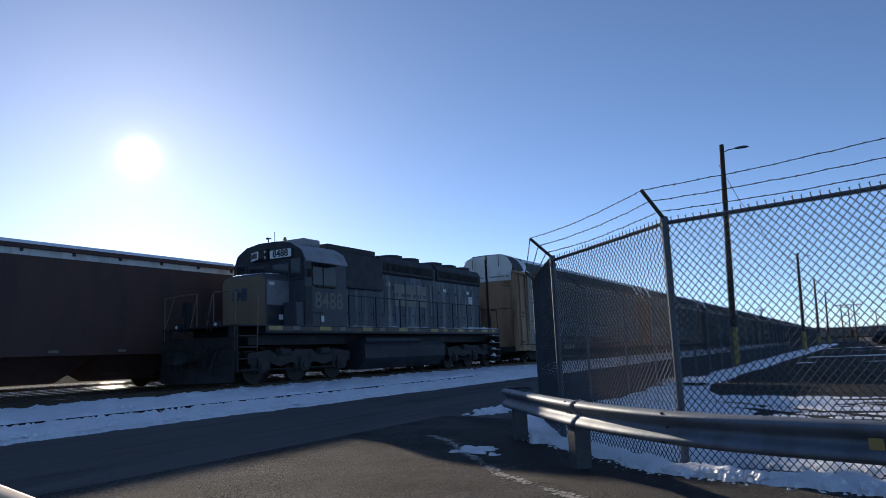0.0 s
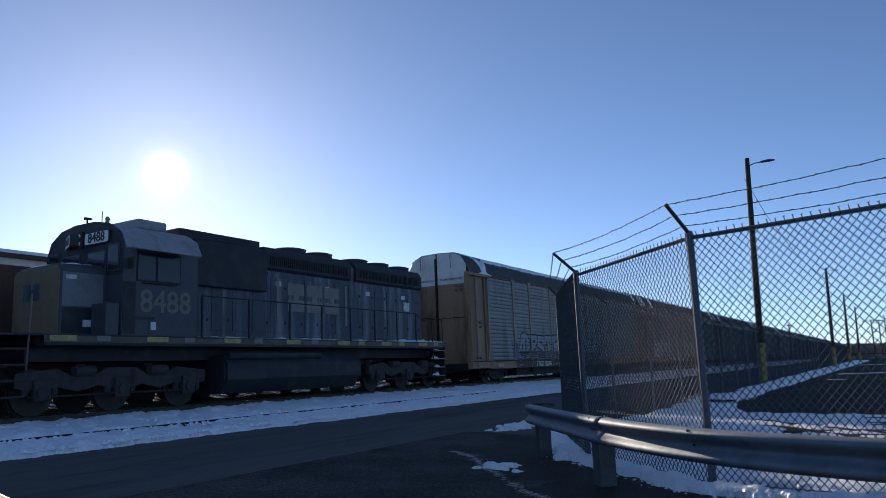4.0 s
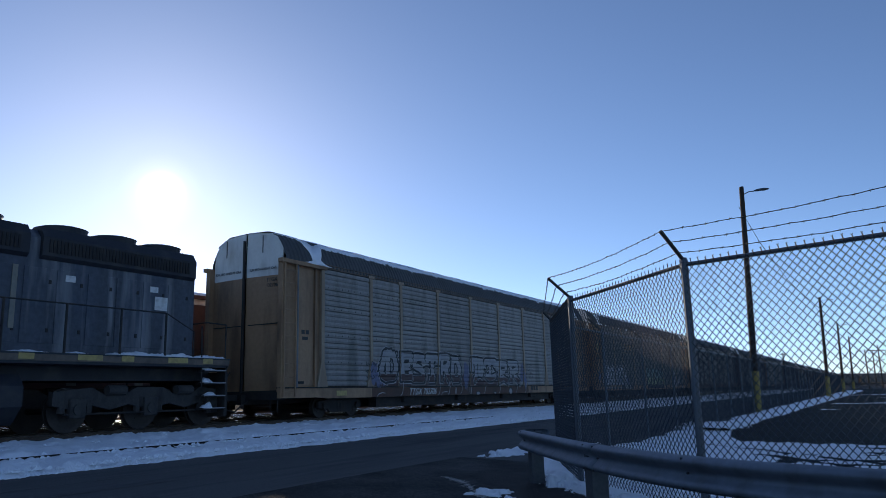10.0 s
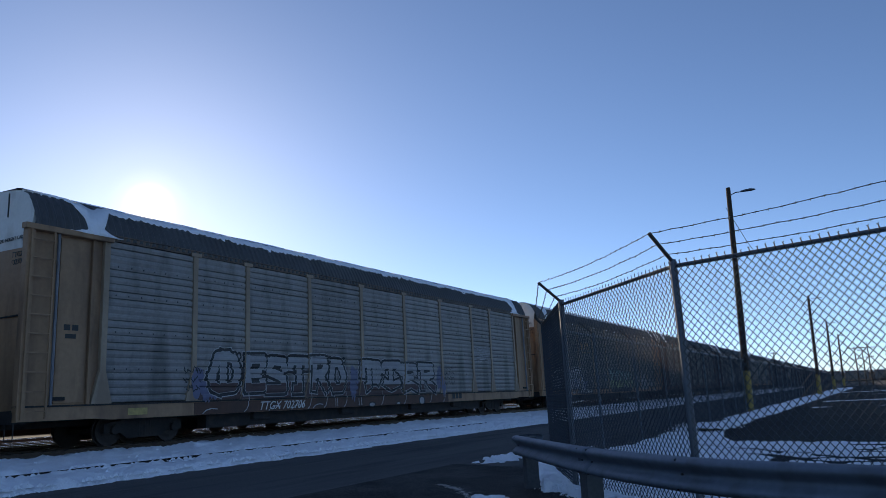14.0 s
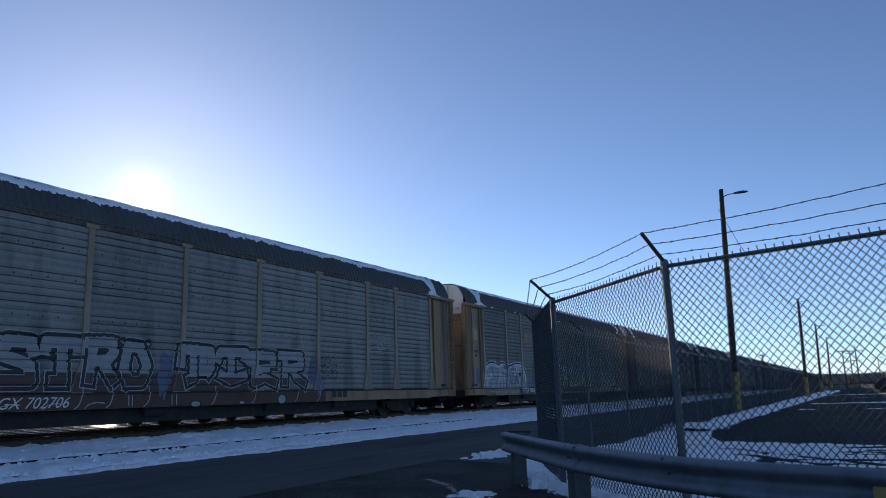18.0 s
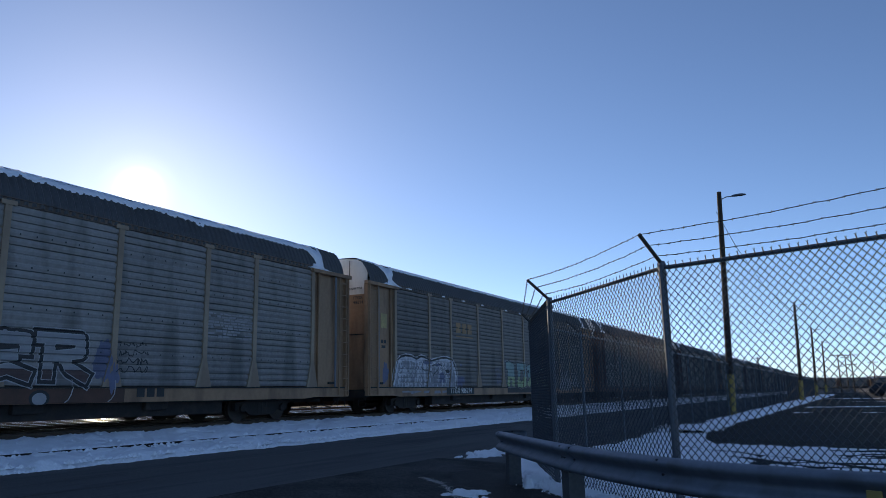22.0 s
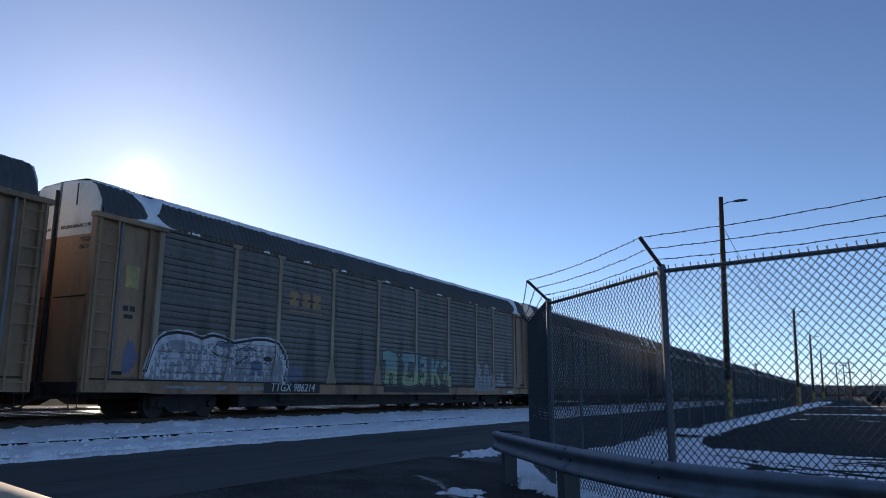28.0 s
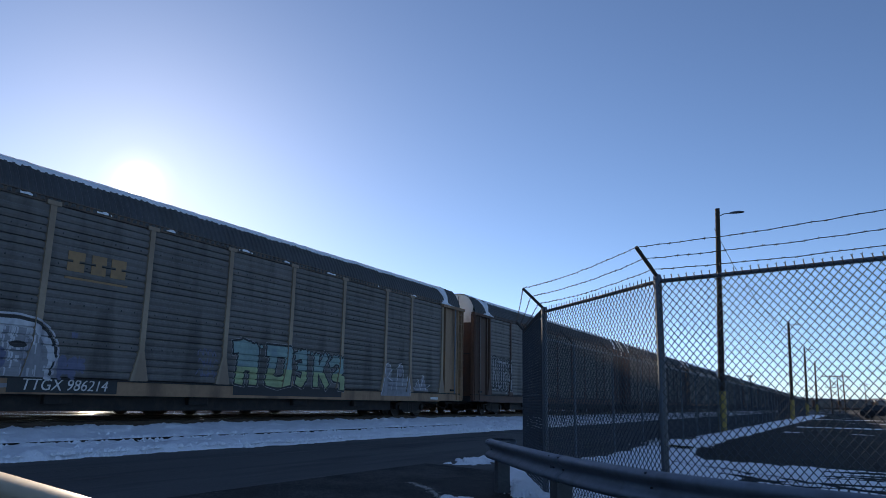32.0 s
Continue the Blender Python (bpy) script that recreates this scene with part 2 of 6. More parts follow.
FADED = material("faded_logo_yellow", (0.225, 0.208, 0.17), 0.65, vary=0.35, big=1.4, small=12, bump=0.05, stain=(0.14, 0.15, 0.17), stain_amount=0.6, streak=0.4)
LOGO = material("orange_logo_paint", (0.36, 0.205, 0.095), 0.6, vary=0.2, big=1.4, small=12, bump=0.05, stain=(0.2, 0.14, 0.08), stain_amount=0.5)
STRIPE = material("yellow_reflector", (0.44, 0.31, 0.10), 0.4, vary=0.3, big=3, small=15, bump=0.05, stain=(0.25, 0.18, 0.08), stain_amount=0.6)
SPRAY_PALE = material("pale_spray_paint", (0.56, 0.56, 0.58), 0.6, vary=0.3, big=1.6, small=7, bump=0.05, stain=(0.2, 0.2, 0.24), stain_amount=0.8, streak=0.3)
SPRAY_LINE = material("thin_white_spray_line", (0.40, 0.40, 0.40), 0.6, vary=0.3, big=2, small=9, bump=0.02, stain=(0.25, 0.25, 0.26), stain_amount=0.8)
SPRAY = material("grey_spray_paint", (0.30, 0.295, 0.295), 0.6, vary=0.25, big=1.2, small=9, bump=0.05, stain=(0.26, 0.26, 0.28), stain_amount=0.7)
SPRAY_DARK = material("black_spray_paint", (0.030, 0.027, 0.028), 0.6, vary=0.3, big=2, small=12, bump=0.05)
SPRAY_VIOLET = material("blue_spray_paint", (0.13, 0.14, 0.215), 0.6, vary=0.3, big=1.5, small=9, bump=0.05)
SPRAY_TEAL = material("teal_spray_paint", (0.22, 0.335, 0.31), 0.6, vary=0.3, big=1.2, small=9, bump=0.05, stain=(0.15, 0.23, 0.28), stain_amount=0.6)
SPRAY_GREEN = material("green_spray_paint", (0.34, 0.43, 0.22), 0.6, vary=0.3, big=1.2, small=9, bump=0.05, stain=(0.24, 0.27, 0.14), stain_amount=0.7)
SPRAY_MIST = material("thin_pale_spray_paint", (0.27, 0.27, 0.285), 0.6, vary=0.35, big=1.6, small=7, bump=0.05, stain=(0.15, 0.15, 0.18), stain_amount=0.7, streak=0.3)
BOARD = material("white_number_board", (0.78, 0.77, 0.74), 0.4, vary=0.08, big=3, small=20, bump=0.02)
CABNUM = material("faded_cream_number", (0.17, 0.155, 0.125), 0.6, vary=0.3, big=2, small=14, bump=0.03, stain=(0.16, 0.15, 0.14), stain_amount=0.6)
LETTER = material("stencil_white", (0.66, 0.66, 0.64), 0.6, vary=0.15, big=3, small=20, bump=0.03, stain=(0.3, 0.28, 0.25), stain_amount=0.5)
LETTER_DARK = material("stencil_black", (0.03, 0.03, 0.03), 0.6, vary=0.3, big=3, small=20, bump=0.03)
HOPPER = material("brown_hopper_paint", (0.105, 0.05, 0.04), 0.7, vary=0.25, big=0.5, small=8, bump=0.15, stain=(0.06, 0.035, 0.03), stain_amount=0.6, streak=0.3)
GLASS = bpy.data.materials.new("dark_window_glass")
GLASS.use_nodes = True
_b = GLASS.node_tree.nodes["Principled BSDF"]
_b.inputs["Base Color"].default_value, _b.inputs["Roughness"].default_value = (0.02, 0.025, 0.03, 1), 0.06
LAMPGLASS = material("clear_lens", (0.7, 0.7, 0.68), 0.15, vary=0.05, bump=0)
CREAM = material("pale_trim", (0.70, 0.56, 0.40), 0.45, vary=0.08, big=6, small=30, bump=0.05)
DOORM = material("dark_car_door", (0.015, 0.016, 0.02), 0.7, vary=0.1, big=2, small=20, bump=0.03)
CONCRETE = material("far_building_wall", (0.34, 0.30, 0.27), 0.8, vary=0.15, big=0.1, small=2, bump=0.1)
HILL = material("far_wooded_hill", (0.06, 0.05, 0.055), 0.95, vary=0.3, big=0.02, small=0.2, bump=0)


# ---------------------------------------------------------------- mesh helpers
def part(name, bm, mat, parent=None, label="", smooth=False):
    me = bpy.data.meshes.new(name)
    bm.to_mesh(me)
    bm.free()
    me.materials.append(mat)
    if smooth:
        me.polygons.foreach_set("use_smooth", [True] * len(me.polygons))
    ob = new(name, me)
    if parent is not None:
        ob.parent = parent
    if label:
        tagged(ob, label)
    return ob


def share(name, ob, parent, m=None):
    """Another piece on the mesh of ob."""
    o = new(name, ob.data)
    o.parent = parent
    if m is not None:
        o.matrix_basis = m
    return o


def thing(name, label, category, group="", kind="", at=(0, 0, 0)):
    e = new(name)
    e.location = at
    return tagged(e, label, category, group, kind)


def box(bm, x0, x1, y0, y1, z0, z1, bevel=0.0):
    m = bmesh.ops.create_cube(bm, size=1.0, matrix=Matrix.Translation(((x0 + x1) / 2, (y0 + y1) / 2, (z0 + z1) / 2)) @ Matrix.Diagonal((x1 - x0, y1 - y0, z1 - z0, 1)))
    if bevel:
        edges = list({e for v in m["verts"] for e in v.link_edges})
        bmesh.ops.bevel(bm, geom=edges, offset=bevel, segments=2, affect="EDGES", profile=0.6)
    return bm


def boxes(*rows):
    bm = bmesh.new()
    for r in rows:
        box(bm, *r)
    return bm


def tube(bm, p, q, r, n=8, r2=None):
    p, q = Vector(p), Vector(q)
    d = q - p
    m = Matrix.Translation((p + q) / 2) @ d.to_track_quat("Z", "Y").to_matrix().to_4x4()
    bmesh.ops.create_cone(bm, cap_ends=True, segments=n, radius1=r, radius2=r if r2 is None else r2, depth=d.length, matrix=m)
    return bm


def tubes(rows, r, n=8):
    bm = bmesh.new()
    for i in range(len(rows) - 1):
        tube(bm, rows[i], rows[i + 1], r, n)
    return bm


def loft(bm, rings, caps=True, closed=True):
    """Skins rings of equal length."""
    vs = [[bm.verts.new(p) for p in ring] for ring in rings]
    n = len(rings[0])
    for a, b in zip(vs, vs[1:]):
        for i in range(n if closed else n - 1):
            j = (i + 1) % n
            bm.faces.new((a[i], a[j], b[j], b[i]))
    if caps and closed:
        bm.faces.new(vs[0][::-1])
        bm.faces.new(vs[-1])
    bmesh.ops.recalc_face_normals(bm, faces=bm.faces)
    return bm


def extrude_x(bm, profile, x0, x1):
    return loft(bm, [[(x, y, z) for y, z in profile] for x in (x0, x1)])


def extrude_y(bm, profile, y0, y1):
    return loft(bm, [[(x, y, z) for x, z in profile] for y in (y0, y1)])


def lettering(name, text, size, m, mat, parent, depth=0.004, bold=0.0, label="", slant=0.0):
    cu = bpy.data.curves.new(name, "FONT")
    cu.body, cu.size, cu.extrude, cu.align_x, cu.align_y, cu.offset = text, size, depth, "CENTER", "CENTER", bold
    cu.resolution_u = 3
    cu.shear = slant
    tmp = bpy.data.objects.new(name, cu)
    me = bpy.data.meshes.new_from_object(tmp)
    bpy.data.objects.remove(tmp)
    me.name = name
    me.materials.clear()
    me.materials.append(mat)
    ob = new(name, me)
    ob.parent = parent
    ob.matrix_basis = m
    if label:
        tagged(ob, label)
    return ob


FACE_NEAR = pose(0, 0, 0, 90, 0, 0)     # writing in the x-z plane, read from -y


def slope(y):
    return min(max(y - 4.5, 0) / 9.5, 1) * 0.38


def wob(x, y, s, seed=0.0):
    return noise.noise(Vector((x * s, y * s, seed)))


# ---------------------------------------------------------------- ground
def ground_sheet():
    xs = [-2500, -900, -300, -120] + [x * 10.0 for x in range(-6, 61)] + [900, 2500]
    ys = [-2500, -900, -300, -100, -40, -20, -10] + [0, 3, 4.5] + [5 + 0.5 * i for i in range(0, 19)] + [15, 18, 22, 26, 36, 47, 53, 60, 150, 400, 900, 2500]
    bm = bmesh.new()
    # added bank: its unlit near face hides the bright far ground under the cars
    rise = lambda y: 2.0 * min(1, max(0, (y - 47) / 6))
    g = [[bm.verts.new((x, y, slope(y) - 0.012 + rise(y))) for y in ys] for x in xs]
    for i in range(len(xs) - 1):
        for j in range(len(ys) - 1):
            bm.faces.new((g[i][j], g[i + 1][j], g[i + 1][j + 1], g[i][j + 1]))
    return tagged(part("ground", bm, EARTH), "bare frozen yard ground with patches of thin snow", "ground", kind="structure")


def paved(name, x0, x1, y0, y1, mat, lift, label, inside=None, nx=60, ny=24):
    bm = bmesh.new()
    g = {}
    def v(i, j):
        if (i, j) not in g:
            x, y = x0 + (x1 - x0) * i / nx, y0 + (y1 - y0) * j / ny
            g[i, j] = bm.verts.new((x, y, slope(y) + lift))
        return g[i, j]
    for i in range(nx):
        for j in range(ny):
            x, y = x0 + (x1 - x0) * (i + 0.5) / nx, y0 + (y1 - y0) * (j + 0.5) / ny
            if inside is None or inside(x, y):
                bm.faces.new((v(i, j), v(i + 1, j), v(i + 1, j + 1), v(i, j + 1)))
    return tagged(part(name, bm, mat), label, "road", kind="structure")


def seg_dist(x, y, a, b):
    ax, ay, bx, by = *a, *b
    t = max(0, min(1, ((x - ax) * (bx - ax) + (y - ay) * (by - ay)) / ((bx - ax) ** 2 + (by - ay) ** 2)))
    return math.hypot(x - ax - t * (bx - ax), y - ay - t * (by - ay))


FENCE = [(5.9, -4.6), (6.72, -1.6), (7.56, 1.53), (9.6, 3.5), (12.5, 4.94), (15.5, 4.98)]
FENCE_H = 2.44


def fence_side(x, y):
    """Distance behind the fence's line, positive in the yard."""
    pts = [(-8.0, -55.0)] + FENCE + [(160.0, 4.6)]
    d = min(seg_dist(x, y, a, b) for a, b in zip(pts, pts[1:]))
    for (ax, ay), (bx, by) in zip(pts, pts[1:]):
        if ay <= y < by and x > ax + (bx - ax) * (y - ay) / (by - ay):
            return d
    return d if (y < 4.98 and x > 15.5 and y < 4.98 - (x - 15.5) * 0.0026) else -d


def lot_edge(x, y):
    """Positive on the cleared lot behind the fence."""
    near = x - (17.2 + 0.05 * abs(y) ** 1.3 * (1 if y > 0 else 0.6) + 1.9 * max(0, y - 2.4) ** 2 * 1.6)
    far = (3.75 - 0.016 * (x - 20)) - y
    return min(near, far * 1.5)


def snow_sheet(name, x0, x1, y0, y1, step, inside, label, thick=0.07, taper=0.35, lump=0.03, step_y=None, parent=None):
    """Snow where inside() is positive, thinning to nothing at its ragged edge."""
    sy = step_y or step
    nx, ny = round((x1 - x0) / step), round((y1 - y0) / sy)
    val = {}
    for i in range(nx + 1):
        for j in range(ny + 1):
            x, y = x0 + i * step, y0 + j * sy
            val[i, j] = inside(x, y)
    bm = bmesh.new()
    vs = {}
    def v(i, j):
        if (i, j) not in vs:
            x, y, d = x0 + i * step, y0 + j * sy, val[i, j]
            full = thick if isinstance(thick, float) else thick(x, y)
            h = full * min(1, d / taper)
            z = slope(y) + (h + lump * (0.7 * wob(x, y, 1.9) + 0.6 * wob(x, y, 5.0, 3.0) + 0.35 * wob(x, y, 11.0, 5.0)) * min(1, max(0, d / taper)) if d > 0 else max(-0.03, h))
            vs[i, j] = bm.verts.new((x, y, z))
        return vs[i, j]
    for i in range(nx):
        for j in range(ny):
            if max(val[i, j], val[i + 1, j], val[i, j + 1], val[i + 1, j + 1]) > 0:
                bm.faces.new((v(i, j), v(i + 1, j), v(i + 1, j + 1), v(i, j + 1)))
    ob = part(name, bm, SNOW, smooth=True)
    return tagged(ob, label, "snow", kind="stuff")


ground_sheet()
paved("road", -60, 260, 4.2, 11.2, ASPHALT, 0.0, "dark smooth asphalt road beside the railway", nx=80, ny=20)
paved("pavement", -30, 12, -14, 6.65, APRON, 0.004, "worn coarse asphalt apron with exposed aggregate", inside=lambda x, y: fence_side(x, y) < 0.2, nx=84, ny=70)
paved("parking_lot", 11.5, 190, -60, 4.9, LOT, 0.0, "dark damp asphalt lot behind the fence", inside=lambda x, y: fence_side(x, y) > 0, nx=120, ny=60)


def damp_margin(x, y):
    """The black gritty strip under the guard rail."""
    pts = [(10.2, 4.75), (9.2, 4.0), (8.2, 3.25), (7.4, 2.64), (6.6, 1.97), (6.0, 1.3), (5.5, 0.55), (4.9, -0.8), (4.0, -2.9)]
    d = min(seg_dist(x, y, a, b) for a, b in zip(pts, pts[1:]))
    return d < 0.62 + 0.30 * wob(x, y, 1.1, 2) + 0.22 * wob(x, y, 3.7, 5) + 0.12 * wob(x, y, 11, 5)


paved("pavement", 3.6, 11.4, -3.2, 6.0, DAMP, 0.0065, "black damp grit along the guard rail", inside=damp_margin, nx=195, ny=230)


# ---------------------------------------------------------------- snow on the ground
def bank(x, y):
    """The strip of snow between the road and the sleeper ends."""
    front = 10.35 + 0.16 * wob(x, 0, 0.35) + 0.16 * wob(x, 0, 1.7, 5) + 0.10 * wob(x, 0, 5.3, 2)
    back = 15.62 + 0.26 * ((x + 14.0) / 0.56 % 1.0) + 0.08 * wob(x, 9, 2.0)
    return min(y - front, (back - y) * 2.5)


def bank_with_rail(x, y):
    d = bank(x, y)
    bare = 0.85 * wob(x, 2, 0.28, 8) + 0.45 * wob(x, 4, 3.5, 1) + 0.58
    gap = abs(y - 11.94) - 0.09 - 0.08 * max(0, bare)
    if x < 24 and bare > 0:
        d = min(d, gap)
    return d


snow_sheet("snow_bank", -6, 34, 9.9, 16.1, 0.11, bank_with_rail, "trampled bank of snow between road and railway", 0.085, 0.12, 0.12, step_y=0.07)
snow_sheet("snow_bank", 34, 230, 10.3, 16.1, 0.8, bank, "far end of the snow bank along the railway", 0.085, 0.4, 0.02, step_y=0.25)


def snow_crumbs(n=11000):
    """Loose crumbs thrown up along the edges of the bank and the old rail."""
    rnd = random.Random(21)
    shape = [Vector(p).normalized() for p in ((1, 0, 0.1), (0.2, 0.9, 0), (-0.9, 0.3, 0.2), (-0.4, -0.9, 0), (0.6, -0.8, 0.3), (0.2, 0.3, 0.95), (-0.3, -0.2, 0.9))]
    hull = [(0, 1, 5), (1, 2, 5), (2, 6, 5), (2, 3, 6), (3, 4, 6), (4, 5, 6), (4, 0, 5)]
    vs, fs = [], []
    for _ in range(n):
        x = rnd.uniform(-3, 33)
        front = 10.35 + 0.16 * wob(x, 0, 0.35) + 0.16 * wob(x, 0, 1.7, 5) + 0.10 * wob(x, 0, 5.3, 2)
        k = rnd.random()
        y = front + abs(rnd.gauss(0, 0.16)) - 0.05 if k < 0.5 else 11.98 + rnd.choice((-1, 1)) * (0.10 + abs(rnd.gauss(0, 0.22))) if k < 0.80 else rnd.uniform(10.6, 15.6)
        r = (0.012 + 0.05 * rnd.random() ** 2.2) * (0.6 if y < front else 1)
        base = slope(y) + (0.0 if y < front + 0.05 else 0.06)
        a = rnd.uniform(0, 6.28)
        c, s, i0 = math.cos(a), math.sin(a), len(vs)
        vs += [(x + r * (c * p.x - s * p.y), y + r * (s * p.x + c * p.y), base + r * p.z * rnd.uniform(0.7, 1.2)) for p in shape]
        fs += [tuple(i0 + q for q in f) for f in hull]
    me = bpy.data.meshes.new("snow_crumbs")
    me.from_pydata(vs, [], fs)
    me.materials.append(SNOW)
    tagged(new("snow_crumbs", me), "loose crumbs of snow along the bank", "snow", kind="stuff")


snow_crumbs()


def yard_snow(x, y):
    d = fence_side(x, y) + 0.42 + 0.10 * max(0, min(1.0, 1.5 - y)) + 0.10 * wob(x, y, 1.3) + 0.09 * wob(x, y, 4.5, 2) + 0.06 * wob(x, y, 12, 3)
    if y < 1.3:
        foot = abs(fence_side(x, y) - 0.12)
        d = min(d, foot * 2.0 + 0.10 - 0.42 * max(0, wob(x, y, 1.7, 31) + 0.12))
    if x > 15.5:
        d = min(d, fence_side(x, y) - 0.05 + 0.35 * wob(x, y, 0.6))
    lot = lot_edge(x, y) + 0.12 * wob(x, y, 0.5, 4) + 0.04 * wob(x, y, 3, 6)
    d = min(d, -lot)
    # wheel tracks worn down to the asphalt
    if x > 11.8 and y < 3.4:
        for pts, w, seed in ((((16.9, 3.3), (15.3, 1.9), (14.2, 0.9), (13.4, 0.25), (12.6, -0.6)), 0.12, 7), (((14.6, 2.0), (13.9, 1.4), (13.2, 0.9), (12.3, 0.3)), 0.16, 9)):
            t = min(seg_dist(x, y, a, b) for a, b in zip(pts, pts[1:]))
            d = min(d, t - w + 0.14 * wob(x, y, 1.3, seed) + 0.05 * wob(x, y, 5, seed))
        # scraped streaks beside the cleared lot
        if y < 1.6:
            d = min(d, 0.13 - 0.75 * max(0, wob(2.6 * x, 0.33 * y, 1.0, 13) + 0.3 * wob(x, y, 4, 3)) - 0.16 * min(1, (1.6 - y) / 3))
    return d


def yard_depth(x, y):
    """A ridge outside the fence's foot, thin snow inside."""
    s = fence_side(x, y)
    return 0.035 + 0.06 * max(0, min(1, -s / 0.2)) * (0.75 + 0.9 * wob(x, y, 3.2, 6) + 0.5 * wob(x, y, 9, 2))


def near_foot(x, y):
    return 4.4 < x < 10.8 and -2.5 < y < 5.3


snow_sheet("snow_field", 4.4, 22, -9.5, 5.3, 0.10, lambda x, y: -1.0 if near_foot(x - 0.05, y) and near_foot(x + 0.05, y + 0.05) and y > -2.35 and x < 10.65 else yard_snow(x, y), "snow field behind the fence, with tyre tracks", yard_depth, 0.10, 0.045)
snow_sheet("snow_field", 4.4, 10.8, -2.5, 5.3, 0.05, yard_snow, "ragged rim of snow along the foot of the fence", yard_depth, 0.07, 0.055)


def foot_crumbs(n=1100):
    """Crumbs and clods of snow along the outer edge of the rim, and dead stalks at the fence's foot."""
    rnd = random.Random(33)
    hull = [(0, 1, 5), (1, 2, 5), (2, 6, 5), (2, 3, 6), (3, 4, 6), (4, 5, 6), (4, 0, 5)]
    shape = ((1, 0, 0.1), (0.2, 0.9, 0), (-0.9, 0.3, 0.2), (-0.4, -0.9, 0), (0.6, -0.8, 0.3), (0.2, 0.3, 0.95), (-0.3, -0.2, 0.9))
    vs, fs = [], []
    while len(fs) < 7 * n:
        x, y = rnd.uniform(5.6, 10.4), rnd.uniform(-2.2, 4.6)
        d = yard_snow(x, y)
        if fence_side(x, y) > 0.25 or not -0.10 < d < 0.12 or (d < 0 and rnd.random() < 0.7):
            continue
        r = rnd.uniform(0.012, 0.045) * (0.6 if d < 0 else 1)
        z = 0.055 * max(0, min(1, d / 0.07)) - 0.004
        a, i0 = rnd.uniform(0, 6.28), len(vs)
        c, q = math.cos(a), math.sin(a)
        vs += [(x + r * (c * u - q * v), y + r * (q * u + c * v), z + r * w * rnd.uniform(0.7, 1.3)) for u, v, w in shape]
        fs += [tuple(i0 + k for k in f) for f in hull]
    me = bpy.data.meshes.new("snow_crumbs")
    me.from_pydata(vs, [], fs)
    me.materials.append(SNOW)
    tagged(new("snow_crumbs", me), "clods of snow along the rim by the fence", "snow", kind="stuff")


foot_crumbs()


def lot_rim(x, y):
    """The narrow rim of snow along the foot of the fence, beside the lot."""
    return min(fence_side(x, y) - 0.1 + 0.4 * wob(x, y, 0.4), -(lot_edge(x, y) / 1.5 - 0.0) + 0.25 * wob(x, y, 0.7, 3))


snow_sheet("snow_rim", 21.5, 140, 1.2, 5.4, 0.25, lot_rim, "rim of ploughed snow along the fence foot", 0.12, 0.4, 0.04, step_y=0.12)


def lot_streaks(x, y):
    return wob(x * 0.16, y * 0.02 + 4, 1.0, 11) * 1.1 + 0.45 * wob(x, y, 0.5, 2) - 0.42


snow_sheet("snow_streaks", 24, 120, -22, 2.4, 0.7, lot_streaks, "thin streaks of packed snow on the lot", 0.012, 0.4, 0.0, step_y=0.7)


def patch(cx, cy, rx, ry, seed, thick=0.05):
    def inside(x, y):
        r = math.hypot((x - cx) / rx, (y - cy) / ry)
        return (1 - r) * 0.20 + 0.16 * wob(x, y, 3.2, seed) + 0.13 * wob(x, y, 9, seed) + 0.07 * wob(x, y, 21, seed)
    snow_sheet("snow_patch", cx - 1.6 * rx, cx + 1.6 * rx, cy - 1.6 * ry, cy + 1.6 * ry, 0.025, inside, "small crusty patch of old snow on the asphalt", thick, 0.06, 0.06)


for k, (px, py, rx, ry) in enumerate(((8.30, 4.20, 0.17, 0.14), (8.46, 4.10, 0.15, 0.11), (8.16, 4.02, 0.10, 0.09), (8.62, 4.42, 0.10, 0.07), (8.02, 3.82, 0.09, 0.06), (8.2, 4.42, 0.08, 0.06))):
    patch(px, py, rx, ry, 3.0 + 2 * k, 0.05 if k < 2 else 0.03)
patch(13.3, 6.2, 0.85, 0.26, 7.0)
patch(24.4, 4.45, 2.2, 0.7, 33.0, 0.07)
patch(9.35, 3.72, 0.25, 0.18, 9.0, 0.12)


def worn_line():
    bm = bmesh.new()
    pts = [(9.5, 5.5), (9.05, 4.95), (8.1, 4.2), (6.73, 3.1), (5.9, 2.1), (5.2, 1.1), (4.6, 0.0)]
    rnd = random.Random(4)
    for (ax, ay), (bx, by) in zip(pts, pts[1:]):
        n = Vector((by - ay, ax - bx)).normalized()
        for k in range(420):
            t = rnd.random()
            x, y = ax + (bx - ax) * t, ay + (by - ay) * t
            if wob(x, y, 1.3, 4) + rnd.uniform(-0.3, 0.3) < -0.1:
                continue
            u = rnd.gauss(0, 0.03)
            x, y, r = x + n.x * u, y + n.y * u, rnd.uniform(0.006, 0.022)
            bm.faces.new([bm.verts.new((x + r * rnd.uniform(0.5, 1.3) * math.cos(a), y + r * rnd.uniform(0.5, 1.3) * math.sin(a), slope(y) + 0.008 + 0.0005 * (k % 5))) for a in [0.9 * q for q in range(7)]])
    tagged(part("trim", bm, PAINT_WORN), "worn pale line painted on the asphalt", "road marking", kind="structure")


worn_line()


